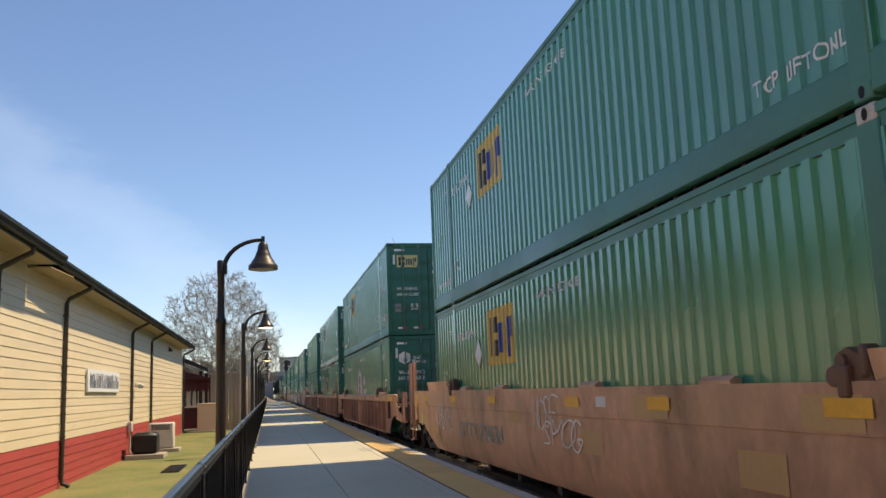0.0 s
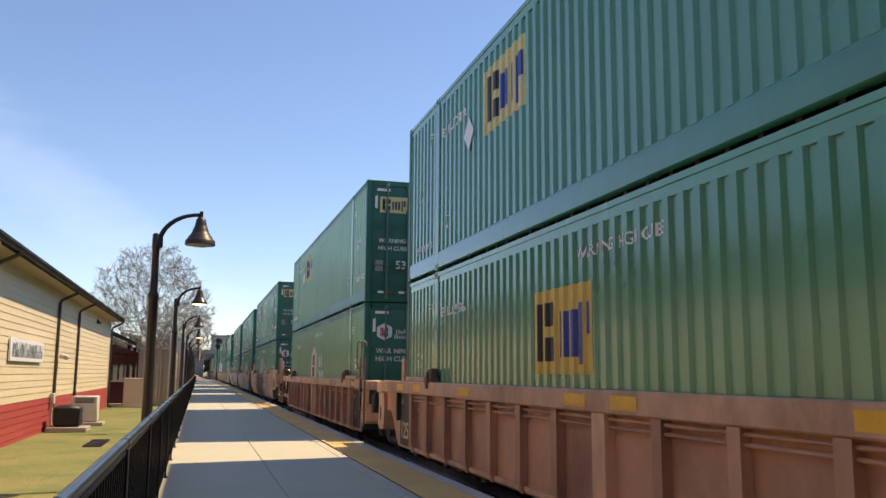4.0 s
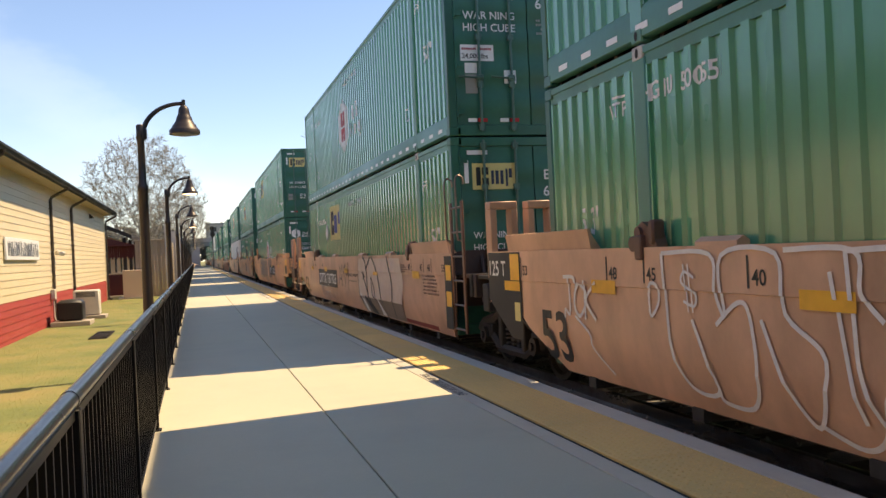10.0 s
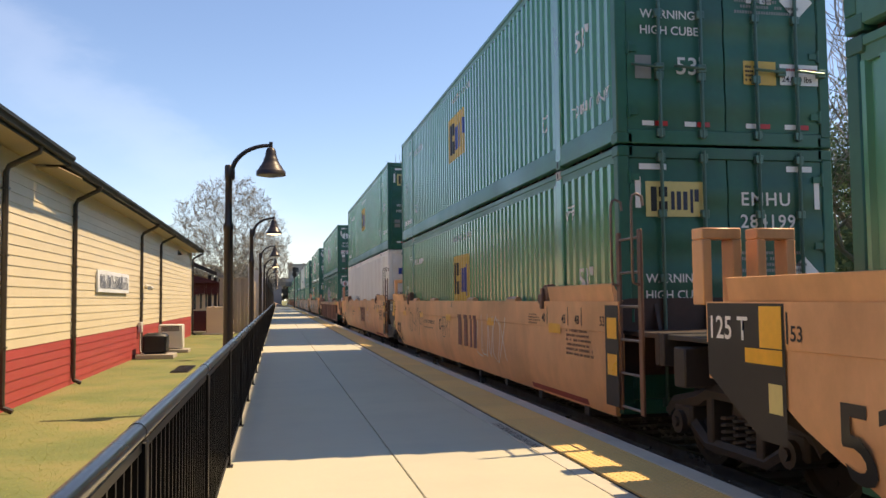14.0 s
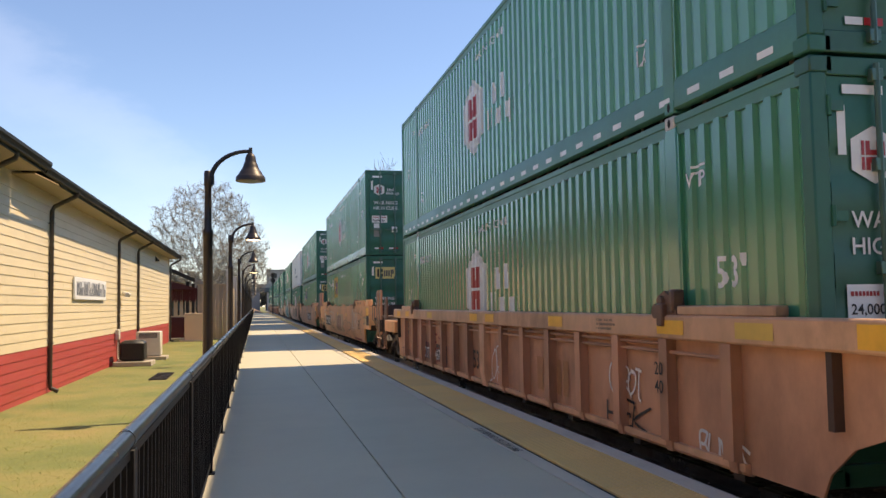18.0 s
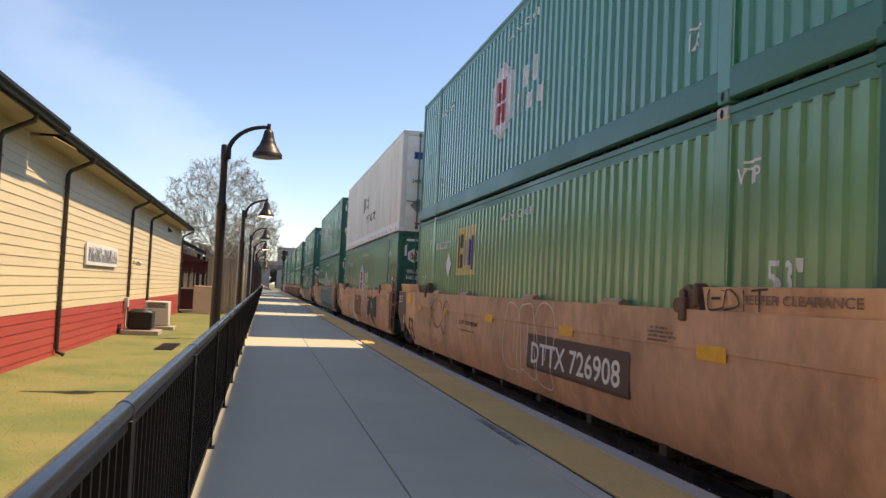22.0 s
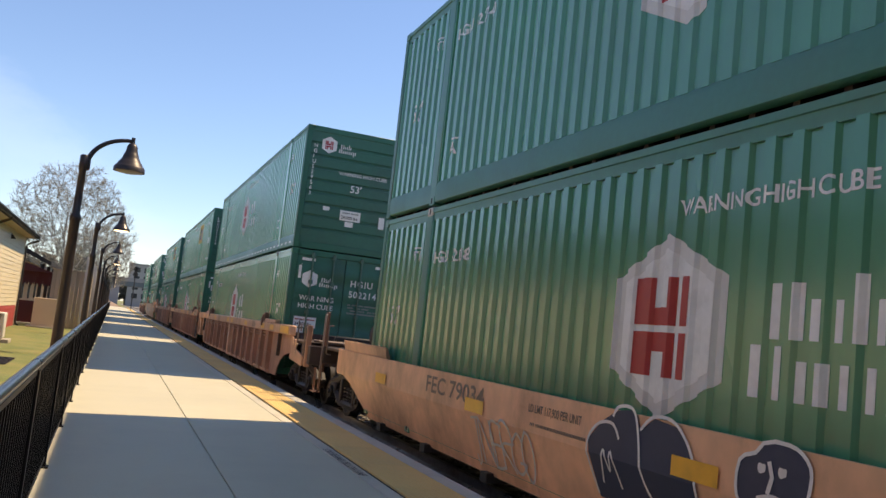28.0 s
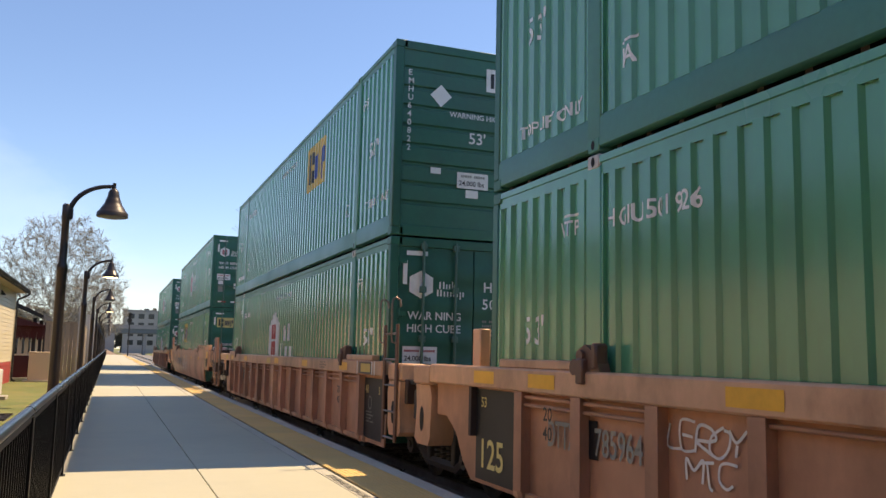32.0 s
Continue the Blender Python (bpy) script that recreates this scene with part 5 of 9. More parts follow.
def well_car(kind, paint, near, far, m, seed, number="", number_at=(6.05, 0.66, 2.45, "decal_white", True)):
    rng = random.Random(seed)
    colour = {"orange_car": "orange-brown", "brown_car": "faded brown", "red_brown_car": "rusty brown"}[paint]
    look_of = {"ribbed": "ribbed sides", "low": "shallow leaning sides"}.get(kind, "smooth graffitied sides")
    ob = thing("well_car", m, f"{colour} steel well car with {look_of} under stacked containers", "rail car", "well cars of the train")
    turn = Matrix.Translation((0, CL, 0)) @ MIRROR_X
    y0, y1 = ENDS[near][0], ENDS[far][1]
    if kind == "low":
        LOW_CARS.append(ob.name)
        cpart("side_sheet", cached("low_side", make_low_side), paint, ob)
        cpart("side_sheet", cached("low_side", make_low_side), paint, ob, m=turn)
        for y in (-0.9, 14.9):
            cpart("guide_flap", cached("flap_low", lambda: Geo().prism([(SX + 0.02, 1.05), (SX - 0.01, 1.20), (SX + 0.012, 1.205), (SX + 0.075, 1.07), (SX + 0.075, 1.05)], 1, 0.0, 2.2)), paint, ob, m=Matrix.Translation((0, y, 0)))
        for y in (1.6, 5.0, 8.53, 12.0, 15.2):
            spray(ob, "reflector", blocks([(0, 0, 0.46, 0.13)], "low_reflector"), y, 0.72, "reflector_yellow", lift=0.014, label="")
    elif kind == "smooth":
        cpart("side_sheet", cached(("smooth_side", near, far), lambda: make_smooth_side(near, far)), paint, ob)
        cpart("side_sheet", cached(("smooth_side", far, near), lambda: make_smooth_side(far, near)), paint, ob, m=turn)
        fl = cached(("flap_long", near), lambda: make_flap(2.15 if near == "A" else 2.5))
        fs = cached("flap_short", lambda: make_flap(0.55))
        cpart("guide_flap", fl, paint, ob, m=Matrix.Translation((0, -0.16 if near == "A" else -0.6, 0)))
        if near == "C":
            cpart("end_box", cached("end_box", lambda: Geo().box(SX, SX + 0.14, -1.72, -1.04, 1.392, 1.59, 0.015)), paint, ob)
            cpart("end_sheet", cached("end_sheet", lambda: Geo().box(SX + 0.012, SX + 0.42, -1.87, -1.842, 0.78, 1.375, 0.012)), paint, ob)
            on_car("lettering", wide_lettering("REEFER CLEARANCE", 1.3, 0.07), 1.3, 1.45, "car_text", ob, 0.018)
        cpart("guide_flap", fl, paint, ob, m=Matrix.Translation((0, 14.92 if far == "A" else 14.3, 0)))
        for y in (3.6, 6.4, 10.2, 12.7):
            cpart("hinge_lug", cached("hinge_lug", lambda: Geo().prism([(SX + 0.005, 1.385), (SX + 0.005, 1.42), (SX + 0.06, 1.455), (SX + 0.11, 1.42), (SX + 0.11, 1.385)], 1, 0, 0.5)), paint, ob, m=Matrix.Translation((0, y, 0)))
        cpart("latch", cached("latch", make_latch), "ladder_brown", ob, m=Matrix.Translation((SX + 0.07, 2.2, 1.39)))
        cpart("latch", cached("latch", make_latch), "ladder_brown", ob, m=Matrix.Translation((SX + 0.07, 13.95, 1.39)))
        # dark and yellow end panels, stencils
        if near == "A":
            on_car("end_panel", blocks([(0, 0, 0.36, 1.05)], "end_panel"), 0.06, 0.30, "decal_black" if paint == "orange_car" else "panel_brown", ob, 0.003)
            if paint != "orange_car":
                on_car("reflector", blocks([(0, 0, 0.34, 0.22)], "end_reflector_h"), 0.62, 1.06, "reflector_yellow", ob, 0.007)
            for z in (0.62, 1.0) if paint == "orange_car" else ():
                on_car("reflector", blocks([(0, 0, 0.26, 0.22)], "end_reflector"), 0.0, z, "reflector_yellow", ob, 0.007)
        else:
            on_car("reflector", blocks([(0, 0, 0.54, 0.25)], "end_reflector_b"), -1.19, 1.08, "reflector_yellow", ob, 0.008)
            on_car("notice_plate", blocks([(0, 0, 0.62, 0.60)], "end_plate_edge"), -1.15, 0.75, "spray_cream", ob, 0.004, label="pale edge round the plate")
            on_car("notice_plate", blocks([(0, 0, 0.56, 0.31)], "end_plate"), -1.18, 0.78, "decal_black", ob, 0.008)
            on_car("notice_plate", blocks([(0, 0, 0.16, 0.26)], "end_reflector_f"), -0.90, 0.76, "decal_pale_yellow", ob, 0.004)
            on_car("data_panel", bars_block(0.22, 0.26, 4, "plate_lines", 31), -1.24, 0.80, "decal_grey", ob, 0.012)
        if far == "A":
            on_car("end_panel", blocks([[(0, 0), (0.75, -0.42), (1.07, -0.42), (1.07, 0.57), (0, 0.57)]], "end_panel_far"), 17.74, 0.81, "decal_black" if paint == "orange_car" else "panel_brown", ob, 0.003)
            on_car("lettering", lettering("125 T", 0.25), 17.68, 1.10, "decal_white", ob, 0.007)
            on_car("notice_plate", blocks([(0, 0, 0.17, 0.21)], "end_plate_c"), 16.88, 0.60, "decal_pale_yellow", ob, 0.007, label="pale yellow data plate")
            if paint == "orange_car":
                on_car("reflector", blocks([(0, 0, 0.28, 0.30)], "end_reflector_c"), 16.98, 1.06, "reflector_yellow", ob, 0.007)
                on_car("reflector", blocks([(0, 0, 0.48, 0.11)], "end_reflector_d"), 17.18, 0.94, "reflector_yellow", ob, 0.007)
            else:
                on_car("reflector", blocks([(0, 0, 0.56, 0.24)], "end_reflector_g"), 16.30, 1.12, "reflector_yellow", ob, 0.007)
        else:
            on_car("reflector", blocks([(0, 0, 0.34, 0.30)], "end_reflector_e"), 18.15, 1.02, "reflector_yellow", ob, 0.004)
            on_car("notice_plate", blocks([(0, 0, 0.22, 0.28)], "end_plate_b"), 18.05, 0.72, paint, ob, 0.02)
            on_car("reflector", blocks([(0, 0, 0.16, 0.26)], "end_reflector_f"), 17.35, 0.62, "decal_pale_yellow", ob, 0.004)
        worn = number == "DTTX 724634"
        if not worn:
            spray(ob, "lettering", lettering("53", 0.72), 16.15 if far == "A" else 16.47, 0.25, "decal_black", label="")
        for y, s in () if worn or (paint == "brown_car" and near == "C") else ((16.6, "53"), (14.55, "48"), (13.9, "45"), (12.55, "40"), (2.28, "40"), (1.48, "45"), (1.01, "48"), (0.21, "53")):
            on_car("lettering", lettering(s, 0.15), y, 1.12, "decal_black", ob)
            on_car("stencil_mark", blocks([(0, 0, 0.022, 0.22)], "stencil_mark"), y - (0.22 if y < 10 else -0.05), 1.10, "decal_black", ob)
        if paint == "orange_car" and near == "A":
            spray(ob, "data_panel", bars_block(0.95, 0.33, 6, "car_lines", 7), 1.35, 0.74, "car_text", label="small dull stencil lines")
        if not worn:
            spray(ob, "data_panel", bars_block(0.55, 0.15, 4, "car_lines_b", 8), 2.9, 1.08, "car_text", label="small dull stencil lines")
        for y in (2.46, 5.08, 7.36, 11.06, 13.98, 16.88) if worn else (1.99, 5.3, 8.8, 12.1, 14.9):
            on_car("reflector", blocks([(0, 0, 0.46, 0.12)], "side_reflector"), y, 1.17 if worn else 0.99, "reflector_yellow", ob, 0.013 if worn else 0.005)
        if paint == "orange_car":
            spray(ob, "foot_stripe", blocks([(0, 0, 2.2, 0.07)], "foot_stripe"), 3.1, 0.18, "spray_red", label="")
    else:
        for mm, a, b in ((Matrix.Identity(4), near, far), (turn, far, near)):
            cpart("top_chord", cached(("chord", a, b), lambda: make_chord(a, b)), paint, ob, m=mm)
            # web and ribs: shade below the chord put into a darker brown
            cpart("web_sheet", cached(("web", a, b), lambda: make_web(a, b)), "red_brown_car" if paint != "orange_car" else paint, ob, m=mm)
            cpart("foot_sill", cached("foot_sill", lambda: make_foot_sill(a, b)), paint, ob, m=mm)
        ribs = [8.075 + 1.02 * k for k in range(-7, 8)]
        for y in ribs:
            if abs(y - 8.075) < 0.1:
                continue
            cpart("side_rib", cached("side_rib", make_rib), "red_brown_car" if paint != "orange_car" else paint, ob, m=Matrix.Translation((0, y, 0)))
            cpart("side_rib", cached("side_rib", make_rib), paint, ob, m=turn @ Matrix.Translation((0, y, 0)))
        cpart("middle_post", cached("middle_post", lambda: Geo().prism([(SX + 0.004, 1.10), (SX + 0.004, 0.34), (SX + 0.04, 0.13), (SX + 0.115, 0.13), (SX + 0.115, 1.10)], 1, -0.13, 0.13)), paint, ob, m=Matrix.Translation((0, 8.075, 0)))
        for z in (1.055, 0.985):
            for a, b in zip(ribs[:-1], ribs[1:]):
                if rng.random() < 0.85:
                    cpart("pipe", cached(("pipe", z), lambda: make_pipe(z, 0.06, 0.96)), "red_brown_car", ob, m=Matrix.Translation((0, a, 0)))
        for y in (1.9, 14.05):
            cpart("latch", cached("latch", make_latch), "ladder_brown", ob, m=Matrix.Translation((SX + 0.07, y, 1.31)))
            cpart("guide_flap", cached("flap_mid", lambda: Geo().box(SX + 0.02, SX + 0.14, 0.0, 1.4, 1.31, 1.39, 0.012)), paint, ob, m=Matrix.Translation((0, y - 1.6 if y < 5 else y + 0.2, 0)))
        for y in (0.77, 2.03, 4.9, 7.82, 8.8, 12.4, 15.0, 16.2):
            on_car("reflector", blocks([(0, 0, 0.48, 0.12)], "chord_reflector"), y, 1.145, "reflector_yellow" if rng.random() < 0.75 else "decal_yellow", ob, 0.004)
        if near == "C":
            on_car("reflector", blocks([(0, 0, 0.92, 0.15)], "chord_end_reflector"), -0.55, 1.13, "reflector_yellow", ob, 0.004)
        on_car("data_panel", bars_block(0.5, 0.13, 3, "chord_lines", 12), 3.4, 1.14, "spray_grey", ob, 0.004)
        if near == "A" and paint != "orange_car":
            on_car("chord_patch", blocks([(0, 0, 0.66, 0.17)], "chord_patch"), 0.90, 1.12, "panel_brown", ob, 0.002, label="dark paint on the chord")
            for y in (0.98, 0.22, 0.10):
                on_car("chord_stripe", blocks([(0, 0, 0.045, 0.19)], "chord_stripe"), y, 1.11, "spray_white", ob, 0.006, label="white paint stripe")
            on_car("lettering", lettering("5", 0.15), 0.16, 0.84, "decal_pale_yellow", ob, 0.010, SX + 0.105)
            on_car("stencil_ring", Geo().ribbon([(0.09 + 0.08 * math.cos(q * 0.35), 0.09 + 0.09 * math.sin(q * 0.35)) for q in range(19)], 0.018).mesh("stencil_ring", smooth=0, fix=False), 0.66, 0.62, "decal_grey", ob, 0.010, SX + 0.105)
            on_car("end_panel", blocks([(0, 0, 1.0, 0.86)], "rib_end_panel"), 1.0, 0.20, "decal_black", ob, 0.004, SX + 0.105)
            on_car("lettering", lettering("48", 0.17), 0.82, 0.84, "decal_pale_yellow", ob, 0.010, SX + 0.105)
            on_car("data_panel", bars_block(0.36, 0.18, 4, "rib_lines", 13), 0.75, 0.42, "decal_grey", ob, 0.010, SX + 0.105)
        if far == "A" and paint != "orange_car":
            on_car("end_panel", blocks([(0, 0, 1.0, 0.90)], "rib_end_panel_far"), 16.36, 0.18, "decal_black", ob, 0.004, SX + 0.105)
            on_car("lettering", lettering("125", 0.40), 16.2, 0.30, "decal_pale_yellow", ob, 0.010, SX + 0.105)
            on_car("lettering", lettering("53", 0.14), 16.22, 0.90, "decal_pale_yellow", ob, 0.010, SX + 0.105)
        on_car("lettering", lettering("20\n40", 0.16), 2.1, 0.62, "decal_black", ob, 0.008, SX + 0.003)
        on_car("lettering", lettering("20\n40", 0.16), 14.72, 0.72, "decal_black", ob, 0.004, SX + 0.003)
    cpart("well_floor", cached("well_floor", make_well), "dark_steel", ob)
    if kind != "smooth":
        y0, y1 = -0.55, 16.70
    for mm, k in ((Matrix.Translation((0, y0 + 0.35, 0)), near), (Matrix.Translation((0, y1 - 0.35, 0)) @ MIRROR_X, far)):
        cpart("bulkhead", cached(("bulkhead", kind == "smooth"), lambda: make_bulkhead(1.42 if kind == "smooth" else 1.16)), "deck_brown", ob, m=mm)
    # near end
    if near == "C":
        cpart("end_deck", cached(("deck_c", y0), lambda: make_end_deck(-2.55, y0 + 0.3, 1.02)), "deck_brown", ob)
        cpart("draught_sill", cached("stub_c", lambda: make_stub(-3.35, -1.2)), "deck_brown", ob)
        truck(ob, TRUCK["C"][0])
        cpart("coupler", cached("coupler", make_coupler), "dark_steel", ob, m=Matrix.Translation((0, -3.75, 0)))
        if kind == "smooth":
            guard_posts(ob, -3.30, SX + 0.16, 2.12 if far == "A" else 1.86, "red_brown_car")
            cpart("grab_bar", cached("grab", lambda: make_grab(0.5)), "bar_steel", ob, m=Matrix.Translation((SX + 0.1, -2.5, 0.85)))
        else:
            gp = cpart("guard_post", cached("low_post", lambda: Geo().box(-0.05, 0.05, -0.05, 0.05, 0.55, 1.36, 0.008)), "red_brown_car", ob, "short square steel post", m=Matrix.Translation((SX + 0.16, -2.83, 0)))
            for dy in (0.10, 0.76):
                sub("hand_rod", cached("bent_rod", make_bent_rod), "bar_steel", gp, "bent steel hand rod", m=Matrix.Translation((-0.06, dy, 0)))
            cpart("end_brace", cached("end_brace", make_end_brace), paint, ob, "cut steel brace at the end of the side")
        cpart("grab_bar", cached("grab", lambda: make_grab(0.5)), "bar_steel", ob, m=Matrix.Translation((SX + 0.1, -2.1, 0.95)))
        if kind == "smooth" and (near, far) == ("C", "A"):
            cpart("end_frame", cached("end_frame", make_end_frame), paint, ob, "open steel frame on the end platform", m=Matrix.Translation((SX + 0.34, -1.84, 0)))
            bw = cpart("brake_wheel", cached("brake_wheel", make_brake_wheel), "bar_steel", ob, m=Matrix.Translation((-0.95, -2.08, 1.34)))
            sub("gear_housing", cached("gear_housing", lambda: Geo().cyl((0, 0.04, 0), (0, 0.16, 0), 0.19, 18)), "dark_steel", bw, "dark round gear housing")
        cpart("hand_rail", cached("cross_bar", make_cross_bar), "bar_steel", ob, m=Matrix.Translation((0, -3.3, 1.08)))
        for x in (-0.5, 0.1, 0.7):
            cpart("cross_beam", cached("cross_beam", lambda: Geo().box(-0.9, 0.9, -0.05, 0.05, -0.06, 0.06, 0.01)), "dark_steel", ob, m=Matrix.Translation((0.2, -2.0 + x, 1.12)))
    else:
        ladder(ob, -0.80, SX + 0.03, 2.45 if paint == "orange_car" else 2.15, paint)
        cpart("end_deck", cached("deck_a", lambda: make_end_deck(-1.0, 0.2, 1.08)), "deck_brown", ob)
        if kind == "ribbed":
            kb = cpart("end_casting", cached("knuckle", make_knuckle), paint, ob, "cast steel end bracket", m=Matrix.Translation((SX + 0.20, -0.95, 0)))
            sub("casting_hole", cached("oval", make_oval), "gap_black", kb, m=Matrix.Translation((-0.155, 0.30, 0.66)))
        cpart("draught_sill", cached("stub_a", lambda: make_stub(-1.55, -0.3)), "dark_steel", ob)
    if far == "C":
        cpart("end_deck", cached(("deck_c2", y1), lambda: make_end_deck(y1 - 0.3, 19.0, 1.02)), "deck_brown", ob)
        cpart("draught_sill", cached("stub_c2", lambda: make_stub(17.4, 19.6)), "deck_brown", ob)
        truck(ob, TRUCK["C"][1])
        cpart("coupler", cached("coupler", make_coupler), "dark_steel", ob, m=Matrix.Translation((0, 19.95, 0)) @ MIRROR_X)
        guard_posts(ob, 19.15 if kind == "smooth" else 19.11, SX + 0.16, 2.12 if kind == "smooth" else 1.64, "ladder_brown" if kind != "smooth" else "red_brown_car", (0.0, 0.56) if kind == "smooth" else (0.0,))
        cpart("grab_bar", cached("grab", lambda: make_grab(0.5)), "bar_steel", ob, m=Matrix.Translation((SX + 0.1, 18.55, 0.9)))
        if kind == "ribbed" and near == "C":
            cpart("end_beam", cached("end_beam", lambda: Geo().box(SX + 0.02, SX + 0.30, 16.78, 18.50, 0.70, 1.00, 0.02)), "orange_car", ob, "low orange end beam")
            cpart("raised_step", cached("raised_step", make_raised_step), "deck_brown", ob, "raised open-grid step", m=Matrix.Translation((0, 17.72, 0)))
        else:
            cpart("air_tank", cached("air_tank", make_tank), "orange_car" if rng.random() < 0.5 else "dark_steel", ob, "round air reservoir", m=Matrix.Translation((0.1, 18.6, 1.32)))
        cpart("hand_rail", cached("cross_bar", make_cross_bar), "bar_steel", ob, m=Matrix.Translation((0, 19.5, 1.08)))
        cpart("gate", cached("gate", make_gate), "red_brown_car", ob, m=Matrix.Translation((-0.4, 17.7, 1.3)))
    else:
        cpart("end_deck", cached("deck_a2", lambda: make_end_deck(16.3, 18.9, 1.08)), "dark_steel", ob)
        truck(ob, TRUCK["A"])
        if kind == "smooth":
            for x in (-1.08, -0.55):
                if paint == "orange_car":
                    cpart("gate", cached("gate", make_gate), paint, ob, m=Matrix.Translation((x, 18.3, 1.36)))
        else:
            kb = cpart("end_casting", cached("knuckle", make_knuckle), paint, ob, "cast steel end bracket", m=Matrix.Translation((SX + 0.20, 18.1, 0)) @ MIRROR_X)
            sub("casting_hole", cached("oval", make_oval), "gap_black", kb, m=Matrix.Translation((0.155, 0.25, 0.66)))
            cpart("gate_post", cached("gate_post", lambda: Geo().box(-0.06, 0.06, -0.1, 0.1, 0, 0.4, 0.01)), paint, ob, m=Matrix.Translation((-1.2, 16.6, 1.30)))
    if number:
        if kind == "smooth":
            y, z, w, mat, panel = number_at
            if panel:
                spray(ob, "number_panel", blocks([(0, 0, w + 0.4, 0.46)], f"number_panel_{w}"), y + (0.36 if w == 2.30 else 0.2), z - 0.08, "panel_brown" if paint == "brown_car" else "decal_black", lift=0.009, label="")
            if number == "DTTX 768552" and near == "C":
                spray(ob, "lettering", wide_lettering(number[:4], 0.74, 0.26), y, z, mat, lift=0.013, label="")
                spray(ob, "lettering", wide_lettering(number[5:], 1.17, 0.26), y - 1.12, z, mat, lift=0.013, label="")
            else:
                spray(ob, "lettering", wide_lettering(number, w, 0.28), y, z, mat, lift=0.013, label="")
        else:
            y, z, w, mat, panel = number_at
            on_car("lettering", wide_lettering(number[:4], w * 0.34, 0.22), y, z, mat, ob, 0.012, SX + 0.105)
            if not panel:
                on_car("number_panel", blocks([(0, 0, 0.26, 0.30)], "number_panel_b"), y - w * 0.38, z - 0.03, "decal_black", ob, 0.006, SX + 0.105)
            on_car("lettering", wide_lettering(number[5:], w * 0.46, 0.22), y - w * 0.54, z, mat, ob, 0.012, SX + 0.105)
    return ob


# ---------------------------------------------------------------- the train
TRACK_X = 4.938
TOP_Z, LOW_Z = 3.104, 0.185


# slack runs in and out along the train: metres ahead of the even pace, second by second
SLACK = (0.23, -0.09, 0.15, -0.27, -0.12, 0.03, 0.17, 0.11, 0.11, -0.08, -0.12, 0.15, -0.10, 0.08, 0.07, -0.36, -0.27, -0.17, -0.08, 0.37, -0.02, 0.05, 0.14, -0.10, -0.08, -0.23, -0.06, 0.10, 0.27, 0.10, 0.32, -0.29, -0.37)


def run(t):
    """Metres gone since the start."""
    q = (t - 16.0) / 16.0
    return 188.4718 + q * (189.4148 + q * (1.5007 + q * (0.2442 + q * -0.3136)))


